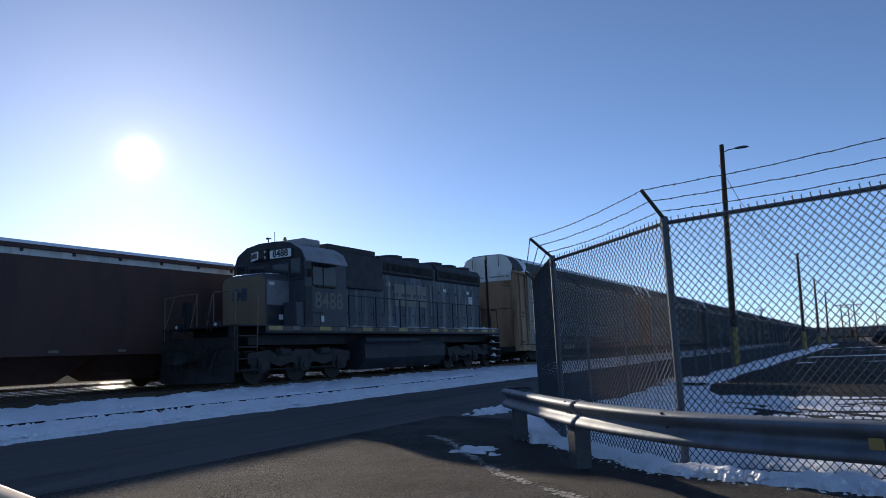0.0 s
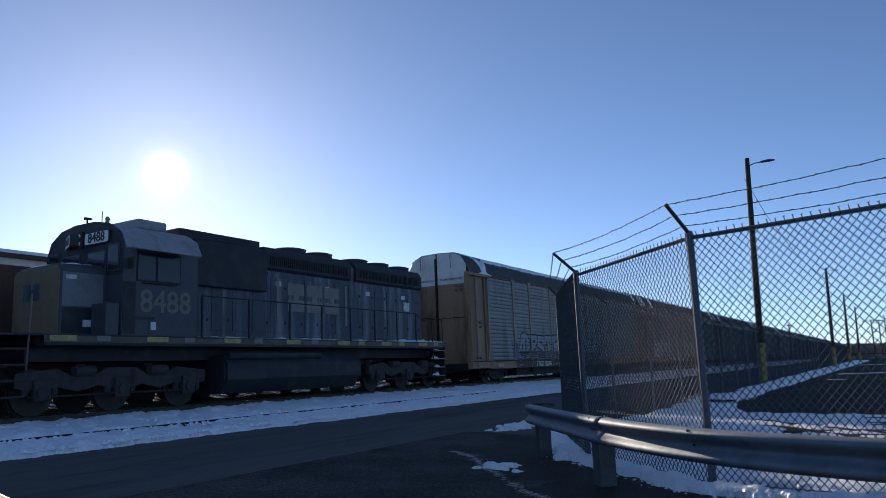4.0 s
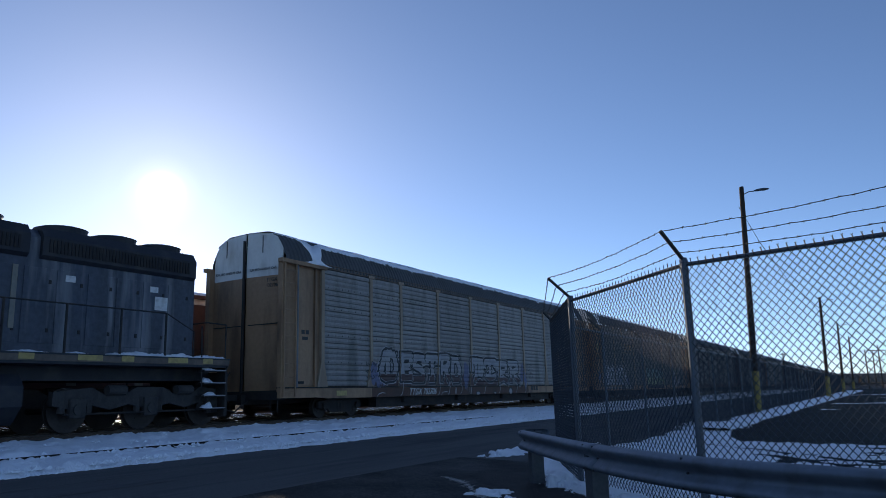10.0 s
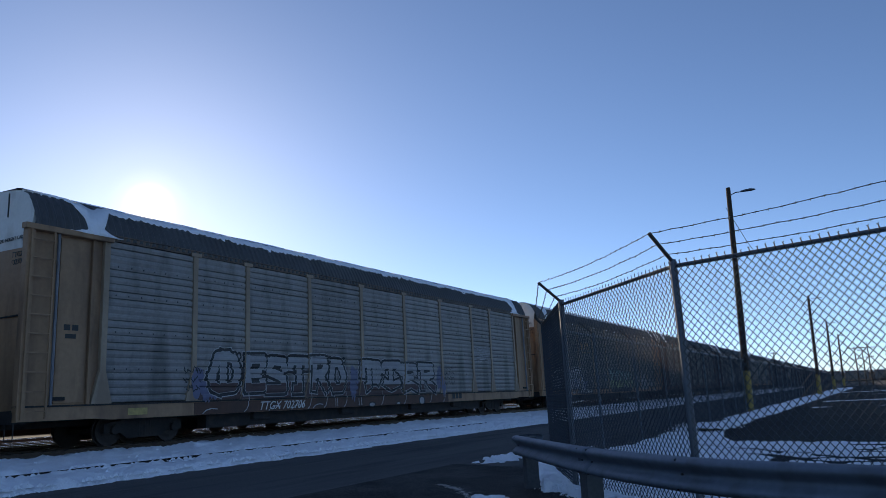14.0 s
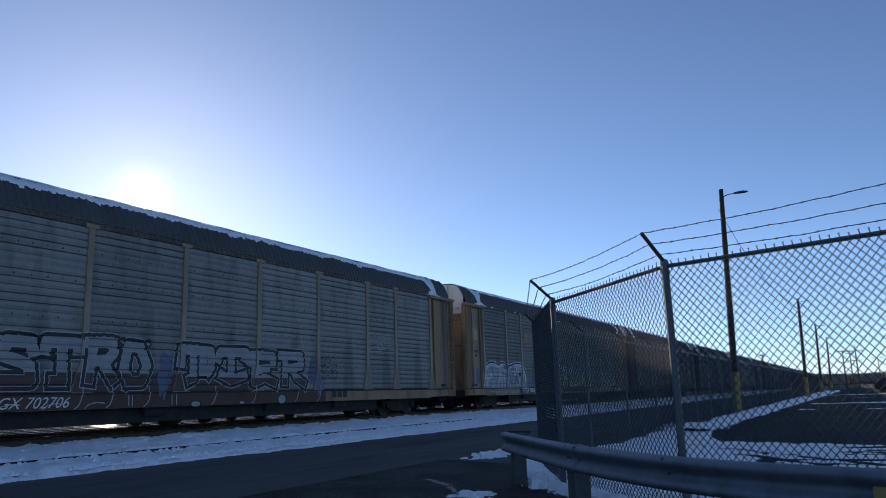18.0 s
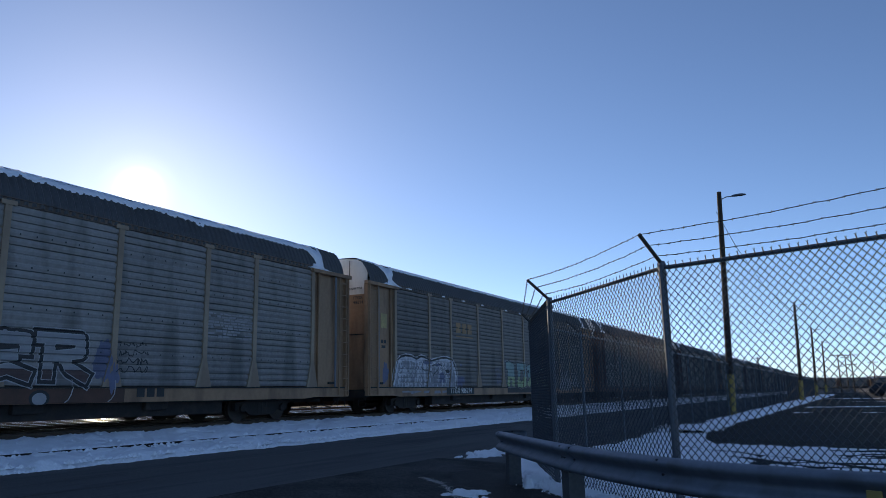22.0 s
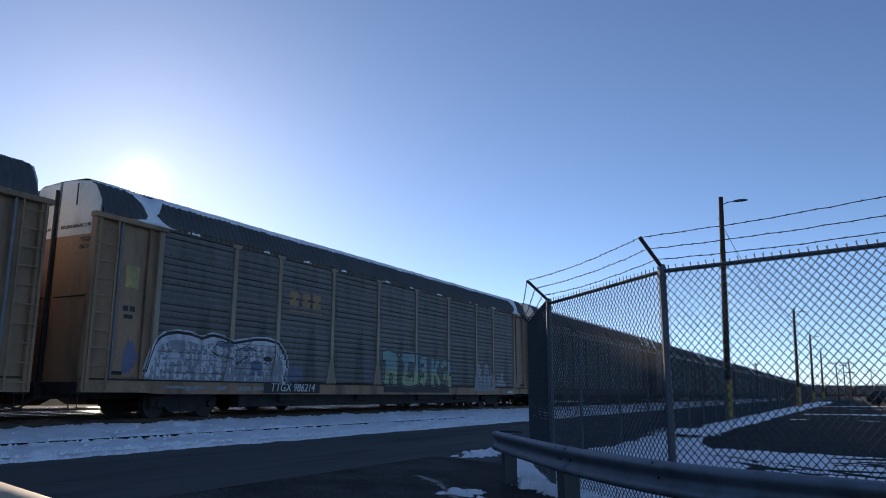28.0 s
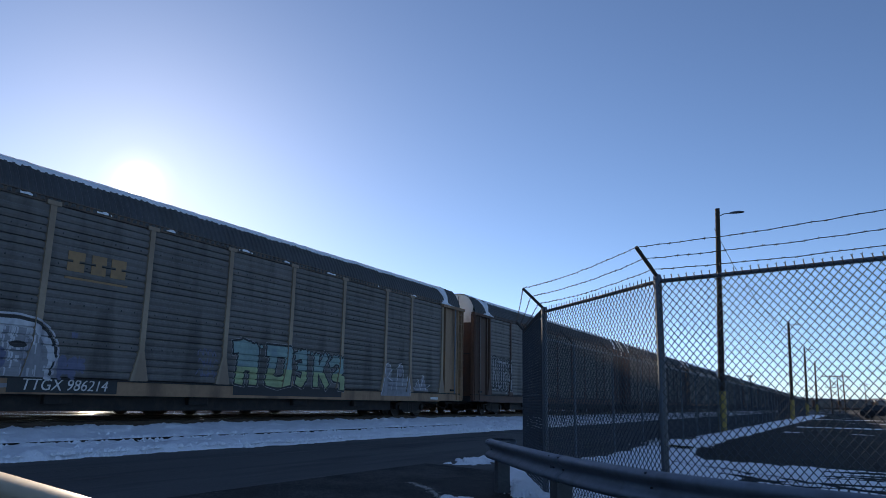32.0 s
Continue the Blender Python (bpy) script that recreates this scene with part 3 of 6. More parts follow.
def seams():
    bm = bmesh.new()
    for y0, x0, x1, seed in ((6.66, -12, 9.4, 1), (8.4, -12, 7.5, 2), (9.2, 2, 22, 3)):
        prev = None
        for k in range(int((x1 - x0) / 0.2)):
            x = x0 + 0.2 * k
            y, w = y0 + 0.10 * wob(x, 0, 0.4, seed) + 0.03 * wob(x, 0, 3, seed), 0.012 + 0.010 * wob(x, 3, 1.5, seed)
            cur = [bm.verts.new((x, y + s * w, slope(y) + 0.008)) for s in (-1, 1)]
            if prev:
                bm.faces.new((prev[0], cur[0], cur[1], prev[1]))
            prev = cur
    tagged(part("trim", bm, SPRAY_DARK), "dark tar seams and cracks in the asphalt", "road marking", kind="structure")


seams()


def stone_chips(n=24000):
    """Loose and exposed grains of the coarse asphalt."""
    rnd = random.Random(8)
    vs, fs = [], []
    shape = [(1, 0, 0), (0.3, 0.95, 0.1), (-0.8, 0.6, 0), (-0.8, -0.6, 0.1), (0.3, -0.95, 0), (0.1, 0.05, 0.7)]
    for _ in range(n):
        x, y = rnd.uniform(2.2, 9.6), rnd.uniform(0.6, 6.4)
        near_fence = fence_side(x, y)
        if near_fence > 0.3:
            continue
        r = rnd.uniform(0.003, 0.008) * (2.0 if near_fence > -0.9 and rnd.random() < 0.3 else 1)
        a = rnd.uniform(0, 6.28)
        c, s, k = math.cos(a), math.sin(a), len(vs)
        vs += [(x + r * (c * u - s * v), y + r * (s * u + c * v), slope(y) + 0.003 + r * w) for u, v, w in shape]
        fs += [(k + i, k + (i + 1) % 5, k + 5) for i in range(5)]
    me = bpy.data.meshes.new("stone_chips")
    me.from_pydata(vs, [], fs)
    me.materials.append(GRAIN)
    tagged(new("stone_chips", me), "pale stone chips in the worn asphalt", "stone chips", kind="stuff")


stone_chips()

# ---------------------------------------------------------------- tracks
RAIL_Z = 0.56
TRACK_Y, TRACK2_Y = 16.89, 21.4
BEND_X, BEND_R = 400.0, 110.0


def on_line(u, y0=TRACK_Y):
    """Place and heading at u metres along the line, which bends away beyond BEND_X."""
    if u <= BEND_X:
        return u, y0, 0.0
    a = (u - BEND_X) / BEND_R
    r = BEND_R + (y0 - TRACK_Y)
    return BEND_X + r * math.sin(a), y0 - r * (1 - math.cos(a)), -math.degrees(a)


def ballast_bed():
    bm = bmesh.new()
    # the last points carry dark ballast up the added bank, to keep it dark
    prof = [(15.2, 0.36), (15.65, 0.40), (18.1, 0.41), (19.2, 0.385), (20.1, 0.40), (22.7, 0.41), (25.0, 0.385), (28.5, 0.40), (34.9, 0.40), (43.4, 0.40), (46.5, 0.40), (53, 2.40), (75, 2.42)]
    us = [-70 + 5 * i for i in range(95)] + [BEND_X + 10 * i for i in range(1, 16)]
    rows = []
    for u in us:
        x, y, h = on_line(u)
        c, s = math.cos(math.radians(h)), math.sin(math.radians(h))
        rows.append([bm.verts.new((x - (py - TRACK_Y) * s, y + (py - TRACK_Y) * c, pz)) for py, pz in prof])
    for a, b in zip(rows, rows[1:]):
        for i in range(len(prof) - 1):
            bm.faces.new((a[i], b[i], b[i + 1], a[i + 1]))
    tagged(part("ballast", bm, BALLAST), "dark cinder ballast under the tracks and up the added bank", "ballast", kind="structure")


ballast_bed()


def rail_profile(bm, us, off, z, mat_line=TRACK_Y, head=True):
    web = [(-0.07, -0.17), (0.07, -0.17), (0.07, -0.155), (0.015, -0.14), (0.015, -0.045), (0.036, -0.035), (0.036, -0.004), (-0.036, -0.004), (-0.036, -0.035), (-0.015, -0.045), (-0.015, -0.14), (-0.07, -0.155)]
    cap = [(-0.0362, -0.02), (0.0362, -0.02), (0.0360, -0.010), (0.0335, -0.0045), (0.027, -0.0015), (0.014, 0.0015), (0.0, 0.0025), (-0.014, 0.0015), (-0.027, -0.0015), (-0.0335, -0.0045), (-0.0360, -0.010)]
    prof = cap if head else web
    rings = []
    for u in us:
        x, y, h = on_line(u, mat_line + off)
        c, s = math.cos(math.radians(h)), math.sin(math.radians(h))
        rings.append([(x - py * s, y + py * c, z + pz) for py, pz in prof])
    return loft(bm, rings)


RAIL_US = [-70, -30] + [-20 + 4 * i for i in range(31)] + [120, 150, 200, 250, 300, 350, 400] + [BEND_X + 6 * i for i in range(1, 24)]
for line in (TRACK_Y, TRACK2_Y, 24.75, 31.45):
    tr = thing("railway_track", "steel rails on dark timber sleepers in cinder ballast", "railway track", "tracks of the yard", "structure")
    for off in (-0.755, 0.755):
        r = part("rail", rail_profile(bmesh.new(), RAIL_US, off, RAIL_Z, line, False), RAIL, tr, "brown steel rail")
        part("rail_head", rail_profile(bmesh.new(), RAIL_US, off, RAIL_Z, line, True), RAILHEAD, r, "bright polished running surface", smooth=True)
    tie0 = None
    n_tie = 150 if line == TRACK_Y else 70 if line == TRACK2_Y else 0
    for k in range(n_tie):
        m = pose(-14 + 0.56 * k + random.uniform(-0.03, 0.03), line + random.uniform(-0.05, 0.05), 0, 0, 0, random.uniform(-1.5, 1.5))
        if tie0 is None:
            tie0 = part("tie", boxes((-0.115, 0.115, -1.3, 1.3, 0.30, 0.425, 0.012)), TIE, tr)
            tie0.matrix_basis = m
        else:
            share("tie", tie0, tr, m)

siding = thing("old_rail", "rusty old siding rail half buried in snow", "rail", kind="structure")
b = bmesh.new()
loft(b, [[(x, 11.98 + py, 0.392 + pz) for py, pz in ((-0.06, -0.16), (0.06, -0.16), (0.02, -0.12), (0.02, -0.05), (0.036, -0.04), (0.036, 0.0), (-0.036, 0.0), (-0.036, -0.04), (-0.02, -0.05), (-0.02, -0.12))] for x in (-20, 24.5)])
part("rail", b, RUST, siding)


# ---------------------------------------------------------------- fence
def chain_link(bm, a, b, z0, z1, pitch=0.046, r=0.0021, sides=3):
    """Woven zigzag wires between two posts; each wire hooks into the next."""
    a, b = Vector((*a, 0)), Vector((*b, 0))
    d = (b - a)
    length = d.length
    d.normalize()
    nrm = Vector((-d.y, d.x, 0))
    rows = max(2, round((z1 - z0) / (1.12 * pitch)))
    dz = (z1 - z0) / rows
    n = int(length / pitch)
    for k in range(n):
        s0 = (k + 0.02) * pitch
        rings = []
        for j in range(rows + 1):
            s = s0 + (0.97 * pitch if (j + k) % 2 else 0.0)
            z = z0 + dz * j
            sag = 0.006 * math.sin(s * 2.1) * math.sin(z * 3)
            c = a + d * s + nrm * (sag + (0.003 if j % 2 else -0.003)) + Vector((0, 0, z))
            rings.append([bm.verts.new(c + nrm * (r * math.sin(q)) + d * (1.25 * r * math.cos(q))) for q in [2 * math.pi * i / sides for i in range(sides)]])
        for p, q in zip(rings, rings[1:]):
            for i in range(sides):
                bm.faces.new((p[i], p[(i + 1) % sides], q[(i + 1) % sides], q[i]))
    return bm


def knuckles(bm, a, b, z, pitch=0.078, h=0.052):
    """The twisted wire ends that stand above the top rail."""
    a, b = Vector((*a, z)), Vector((*b, z))
    d = (b - a).normalized()
    for k in range(int((b - a).length / pitch)):
        p = a + d * (k + 0.3) * pitch
        q = p + d * 0.012 + Vector((0, 0, h * random.uniform(0.8, 1.15)))
        tube(bm, p, q, 0.005, 4)
        tube(bm, q, q + d * (-0.009) + Vector((0, 0, 0.010)), 0.0036, 4)
        tube(bm, q, q + d * 0.010 + Vector((0, 0, 0.006)), 0.0026, 4)


def barbed(bm, a, b, sag=0.012, gap=0.115, r=0.0038, kink=0.004):
    a, b = Vector(a), Vector(b)
    n = max(2, int((b - a).length / gap))
    pts = []
    for i in range(n + 1):
        t = i / n
        p = a.lerp(b, t)
        p.z -= sag * 4 * t * (1 - t)
        p += Vector((random.uniform(-kink, kink), random.uniform(-kink, kink), random.uniform(-kink, kink)))
        pts.append(p)
    for p, q in zip(pts, pts[1:]):
        tube(bm, p, q, r, 4)
    d = (b - a).normalized()
    for p in pts[1:-1]:
        for v in ((0.3, 0.4, 0.85), (-0.4, 0.3, -0.8), (0.2, -0.7, 0.5)):
            v = Vector(v).normalized()
            tube(bm, p - v * 0.016 + d * 0.006, p + v * 0.016 - d * 0.006, 0.0026, 3)


fence = thing("chain_link_fence", "galvanised chain-link fence topped with barbed wire", "fence")
LONG = [(15.5 + 3.05 * k, 4.98 - 0.0026 * 3.05 * k) for k in range(1, 40)]
LINE = FENCE + LONG


def outward(i):
    """The way in which the barb arm of post i leans, away from the yard."""
    p = LINE[max(0, i - 1)]
    q = LINE[min(len(LINE) - 1, i + 1)]
    d = Vector((q[0] - p[0], q[1] - p[1], 0)).normalized()
    return Vector((-d.y, d.x, 0))


def arm_tip(i, f=1.0):
    x, y = LINE[i]
    return Vector((x, y, FENCE_H + 0.02)) + (outward(i) * (0.14 if i == 4 else 0.30) + Vector((0, 0, 0.16 if i == 4 else 0.37 if i < 2 else 0.28))) * f


for i, (x, y) in enumerate(LINE):
    heavy = i in (2, 3, 4)
    b = tube(bmesh.new(), (x, y, -0.05), (x, y, FENCE_H + 0.01), 0.038 if heavy else 0.03, 12 if i < 10 else 6)
    post = part("post", b, GALV, fence, smooth=False)
    if i < 14:
        part("post_cap", tube(bmesh.new(), (x, y, FENCE_H), (x, y, FENCE_H + 0.05), 0.046, 10, 0.03), GALV, post)
        part("rail_band", tube(bmesh.new(), (x, y, FENCE_H - 0.10), (x, y, FENCE_H - 0.06), 0.044, 10), GALV, post)
    if i < 30:
        part("barb_arm", tube(bmesh.new(), (x, y, FENCE_H + 0.02), arm_tip(i), 0.021 if i < 8 else 0.012, 6), GALV if i < 2 else BARB, post, "bent steel arm for barbed wire")
for i in range(len(LINE) - 1):
    (ax, ay), (bx, by) = LINE[i], LINE[i + 1]
    off = outward(i) * 0.034
    near = i < 5
    part("top_rail", tube(bmesh.new(), (ax, ay, FENCE_H - 0.02), (bx, by, FENCE_H - 0.02), 0.022, 10 if near else 6), GALV, fence)
    if i < 24:
        b = bmesh.new()
        pitch = 0.037 if i < 12 else 0.07
        chain_link(b, (ax + off.x, ay + off.y), (bx + off.x, by + off.y), slope(ay) + 0.03, FENCE_H - 0.02, pitch, 0.0050 if i < 3 else 0.0031 if i < 12 else 0.004)
        part("mesh", b, WIRE, fence, "woven diamond wire mesh")
    else:
        b = bmesh.new()
        chain_link(b, (ax, ay), (bx, by), slope(ay) + 0.03, FENCE_H - 0.02, 0.11, 0.009)
        part("mesh", b, WIRE, fence, "woven diamond wire mesh")
    if near:
        b = bmesh.new()
        knuckles(b, (ax + off.x, ay + off.y), (bx + off.x, by + off.y), FENCE_H - 0.03)
        tagged(part("wire_end", b, BARB, fence, "twisted wire ends above the rail"), kind="stuff")
        part("tension_wire", tube(bmesh.new(), (ax + off.x, ay + off.y, 0.05), (bx + off.x, by + off.y, 0.05), 0.003, 5), WIRE, fence)
    if i < 16:
        for f in (0.27, 0.62, 1.0):
            b = bmesh.new()
            barbed(b, arm_tip(i, f), arm_tip(i + 1, f), 0.045 if i < 3 else 0.03)
            part("barbed_wire", b, BARB, fence, "rusty strand of barbed wire")
for i in (2, 3):
    x, y = LINE[i]
    d = (Vector((*LINE[i + 1], 0)) - Vector((x, y, 0))).normalized()
    part("tension_bar", tube(bmesh.new(), (x + d.x * 0.06, y + d.y * 0.06, 0.05), (x + d.x * 0.06, y + d.y * 0.06, FENCE_H - 0.05), 0.008, 5), GALV, fence)

# ---------------------------------------------------------------- guard rail
GUARD_PTS = [(9.62, 4.30), (9.2, 4.0), (8.75, 3.67), (8.2, 3.25), (7.8, 2.95), (7.4, 2.64), (6.98, 2.30), (6.62, 1.97), (6.3, 1.64), (6.02, 1.32), (5.76, 0.98), (5.52, 0.55), (5.28, 0.0), (4.92, -0.8), (4.55, -1.7), (4.05, -2.9), (3.6, -4.0)]


def guard_rail():
    g = thing("guard_rail", "weathered grey steel W-beam guard rail on square posts", "guard rail")
    top = 0.688
    half = [(0.0, 0.0), (0.03, -0.003), (0.055, -0.012), (0.073, -0.027), (0.082, -0.046), (0.080, -0.068), (0.066, -0.090), (0.042, -0.112), (0.022, -0.132)]
    prof = half + [(0.012, -0.156)] + [(u, -0.312 - v) for u, v in half[::-1]]
    prof = [(u, 0.84 * v) for u, v in prof]
    pts = []
    for (ax, ay), (bx, by) in zip(GUARD_PTS, GUARD_PTS[1:]):
        for k in range(4):
            pts.append(Vector((ax + (bx - ax) * k / 4, ay + (by - ay) * k / 4, 0)))
    pts.append(Vector((*GUARD_PTS[-1], 0)))
    for _ in range(6):
        pts = [pts[0]] + [(p + q * 2 + r) / 4 for p, q, r in zip(pts, pts[1:], pts[2:])] + [pts[-1]]
    # the end curls back on itself
    d = (pts[0] - pts[2]).normalized()
    front = Vector((-d.y, d.x, 0))
    curl = [pts[0] - front * 0.16 + front * 0.16 * math.cos(a) + d * 0.16 * math.sin(a) for a in [math.radians(20 * k) for k in range(8, 0, -1)]]
    pts = curl + pts
    lead = len(curl)
    def beam(lo, hi, lift):
        bm = bmesh.new()
        rings = []
        for i in range(lo, hi):
            d = (pts[min(i + 1, len(pts) - 1)] - pts[max(i - 1, 0)]).normalized()
            face = Vector((d.y, -d.x, 0))
            front = [pts[i] + face * (u + lift) + Vector((0, 0, top + v)) for u, v in prof]
            back = [pts[i] + face * (u + lift - 0.004) + Vector((0, 0, top + v)) for u, v in prof[::-1]]
            rings.append(front + back)
        return loft(bm, rings)
    cut = 22 + lead
    part("beam", beam(0, cut + 2, 0.004), GUARD, g, smooth=True)
    part("beam", beam(cut, len(pts), 0.0), GUARD, g, smooth=True)
    for (px, py, rz) in ((9.42, 4.02, -52), (7.28, 2.45, -48), (4.98, -0.95, -25), (4.4, -2.4, -22)):
        b = bmesh.new()
        box(b, -0.085, 0.085, -0.09, 0.09, -0.1, top - 0.02, 0.006)
        p = part("post", b, POSTM, g, "dark weathered square post")
        p.matrix_basis = pose(px, py, 0, 0, 0, rz) @ Matrix.Translation((0, 0.11, 0))
    # bolts at the lap of the two beams
    for i in (lead - 5, lead - 3, lead + 1, cut - 1, cut + 1, cut + 14):
        d = (pts[min(i + 1, len(pts) - 1)] - pts[max(i - 1, 0)]).normalized()
        face = Vector((d.y, -d.x, 0))
        for v, u in ((-0.02, 0.062), (-0.131, 0.014), (-0.242, 0.062)):
            c = pts[i] + face * u + Vector((0, 0, top + v))
            part("bolt", tube(bmesh.new(), c, c + face * 0.016, 0.009, 8), BLACK, g)
    d = (pts[44 + lead] - pts[43 + lead]).normalized()
    face = Vector((d.y, -d.x, 0))
    k = min(range(len(pts)), key=lambda i: abs(pts[i].y + 0.08))
    c = pts[k] + face * 0.03 + Vector((0, 0, top - 0.135))
    b = bmesh.new()
    box(b, -0.045, 0.045, -0.008, 0.008, -0.035, 0.035, 0.004)
    t = part("reflector", b, STRIPE, g, "small amber reflector tab")
    t.matrix_basis = Matrix.Translation(c + face * 0.01 + d * 0.05) @ Matrix.Rotation(math.atan2(d.y, d.x), 4, "Z")
    return g


guard_rail()


# ---------------------------------------------------------------- poles
def light_pole(x, y, h, r, lean=-0.28, yellow=1.9, arm=1.0, label=""):
    p = thing("light_pole", label or "dark timber lamp pole with a yellow sleeve at its foot", "light pole", "light poles along the lot", at=(x, y, 0))
    b = bmesh.new()
    rings = []
    for k in range(9):
        t = k / 8
        rr = r * (1 - 0.35 * t) * (1 + 0.03 * math.sin(k * 2.3))
        rings.append([(rr * math.cos(a), lean * t * h / 10 + rr * math.sin(a), -0.05 + (h + 0.05) * t) for a in [2 * math.pi * i / 12 for i in range(12)]])
    part("shaft", loft(b, rings), TIMBER, p)
    if yellow:
        b = tube(bmesh.new(), (0, 0, 0), (0, lean * yellow / 10, yellow), r + 0.03, 14)
        part("sleeve", b, YELLOW, p, "scuffed yellow plastic sleeve")
    if arm:
        top = Vector((0, lean * h / 10, h - 0.42))
        b = tubes([top, top + Vector((-0.08, -0.5 * arm, 0.10)), top + Vector((-0.15, -0.95 * arm, 0.08))], 0.025, 6)
        a = part("arm", b, GALV, p)
        b = bmesh.new()
        e = top + Vector((-0.15, -0.9 * arm, 0.08))
        loft(b, [[(e.x + w * c, e.y - s, e.z + hgt * q) for c, q in ((-1, 0), (-0.6, 0.8), (0.6, 0.8), (1, 0), (0.6, -0.35), (-0.6, -0.35))] for s, w, hgt in ((0.0, 0.05, 0.05), (0.12, 0.10, 0.08), (0.45, 0.14, 0.09), (0.62, 0.10, 0.05), (0.68, 0.03, 0.02))])
        hd = part("lamp_head", b, GALV, a, "grey cobra-head street lamp, unlit")
    return p


pole1 = light_pole(38.1, 4.98, 10.95, 0.17, lean=-0.33, arm=0.65)
b = tubes([(0.0, -0.15, 9.95), (0.2, -0.9, 8.1), (0.3, -1.9, 6.2), (0.4, -3.2, 4.4)], 0.012, 4)
part("cable", b, BARB, pole1, "thin slack service cable")
light_pole(76.6, 3.83, 9.2, 0.165, arm=0.5)
light_pole(114.5, 3.85, 9.45, 0.18, arm=0.5)
light_pole(152.0, 3.5, 9.6, 0.19, arm=0.5)


def utility_pole(x, y, h, arms, tilt=0.0):
    p = thing("utility_pole", "far dark timber utility pole with crossarms", "utility pole", "far utility poles", at=(x, y, 0))
    part("shaft", tube(bmesh.new(), (0, 0, -0.1), (tilt, 0, h), 0.16, 8, 0.11), TIMBER, p)
    for k, (z, w) in enumerate(arms):
        c = part("crossarm", boxes((-0.06 + tilt * z / h, 0.06 + tilt * z / h, -w, w, z - 0.07, z + 0.07)), TIMBER, p)
        for s in (-0.9, -0.5, 0.5, 0.9):
            part("insulator", tube(bmesh.new(), (tilt * z / h, s * w, z + 0.07), (tilt * z / h, s * w, z + 0.26), 0.05, 6), GALV, c)
    return p


utility_pole(180.0, 1.2, 8.2, ((7.9, 1.6), (5.6, 1.0)))
utility_pole(184.0, -1.3, 9.2, ((8.0, 1.6), (6.0, 1.0)))
utility_pole(215.0, -0.2, 9.0, ((8.6, 1.0),))
utility_pole(260.0, -7.5, 9.0, ((8.4, 1.4),))
utility_pole(150.0, 14.2, 7.1, ((6.8, 0.5),))
far_wires = thing("power_lines", "thin far power lines between utility poles", "cable", kind="stuff")
b = bmesh.new()
for o in (-2.2, -1.2, 1.2, 2.2):
    tube(b, (180.0, 1.2 + o * 0.5, 8.0), (184.0, -1.3 + o * 0.5, 8.1), 0.012, 3)
    tube(b, (184.0, -1.3 + o * 0.5, 8.1), (260.0, -7.5 + o * 0.6, 8.6), 0.012, 3)
part("cable", b, BARB, far_wires)


# ---------------------------------------------------------------- rolling stock
ROLLERS = []


def wheelset(parent, x, z, r, name="wheelset", spin=False):
    b = bmesh.new()
    for s in (-1, 1):
        tube(b, (0, s * 0.70, 0), (0, s * 0.735, 0), r + 0.028, 24)
        tube(b, (0, s * 0.735, 0), (0, s * 0.83, 0), r, 24)
        tube(b, (0, s * 0.83, 0), (0, s * 0.845, 0), r * 0.8, 20, r * 0.55)
        for k in range(5):
            a = 2 * math.pi * k / 5
            tube(b, (r * 0.5 * math.cos(a), s * 0.82, r * 0.5 * math.sin(a)), (r * 0.5 * math.cos(a), s * 0.852, r * 0.5 * math.sin(a)), 0.05, 6)
    tube(b, (0, -0.98, 0), (0, 0.98, 0), 0.075, 10)
    w = part(name, b, WHEEL, parent)
    w.location = (x, 0, z)
    return w


def car_truck(car, x):
    t = new("truck")
    t.parent = car
    t.location = (x, 0, 0)
    for s in (-1, 1):
        y0, y1 = (-1.02, -0.90) if s < 0 else (0.90, 1.02)
        b = bmesh.new()
        extrude_y(b, [(-1.15, 0.30), (-1.15, 0.52), (-0.75, 0.58), (-0.45, 0.74), (0.45, 0.74), (0.75, 0.58), (1.15, 0.52), (1.15, 0.30), (0.7, 0.30), (0.5, 0.16), (-0.5, 0.16), (-0.7, 0.30)], y0, y1)
        part("side_frame", b, BLACK, t)
        for k in (-0.16, 0.0, 0.16):
            part("coil_spring", tube(bmesh.new(), (k, s * 0.96, 0.20), (k, s * 0.96, 0.55), 0.075, 8), BLACK, t)
        for k in (-0.88, 0.88):
            part("bearing", tube(bmesh.new(), (k, s * 1.0, 0.37), (k, s * 1.10, 0.37), 0.11, 10), BLACK, t)
    part("bolster", boxes((-0.2, 0.2, -0.95, 0.95, 0.45, 0.66)), BLACK, t)
    wheelset(t, -0.88, 0.36, 0.36)
    wheelset(t, 0.88, 0.36, 0.36)
    return t


POSTS = [0.0, 2.70, 4.65, 7.43, 10.28, 13.12, 15.95, 18.80, 20.73, 23.45]
RACK_LEAD, PITCH = 11.725, 28.6
ROOF_PROF = [(-1.60, 4.86), (-1.58, 5.02), (-1.50, 5.22), (-1.36, 5.48), (-1.18, 5.68), (-0.9, 5.77), (-0.4, 5.81), (0.0, 5.82)]
ROOF_PROF = ROOF_PROF + [(-y, z) for y, z in ROOF_PROF[-2::-1]]


PANEL_Z0, PANEL_Z1, PANEL_ROWS = 1.0, 4.84, 22
PANEL_DZ = (PANEL_Z1 - PANEL_Z0) / PANEL_ROWS
PANEL_WIDTHS = [round(q - p - 0.13, 2) for p, q in zip(POSTS, POSTS[1:])]
PANEL_KINDS = list(dict.fromkeys(PANEL_WIDTHS))


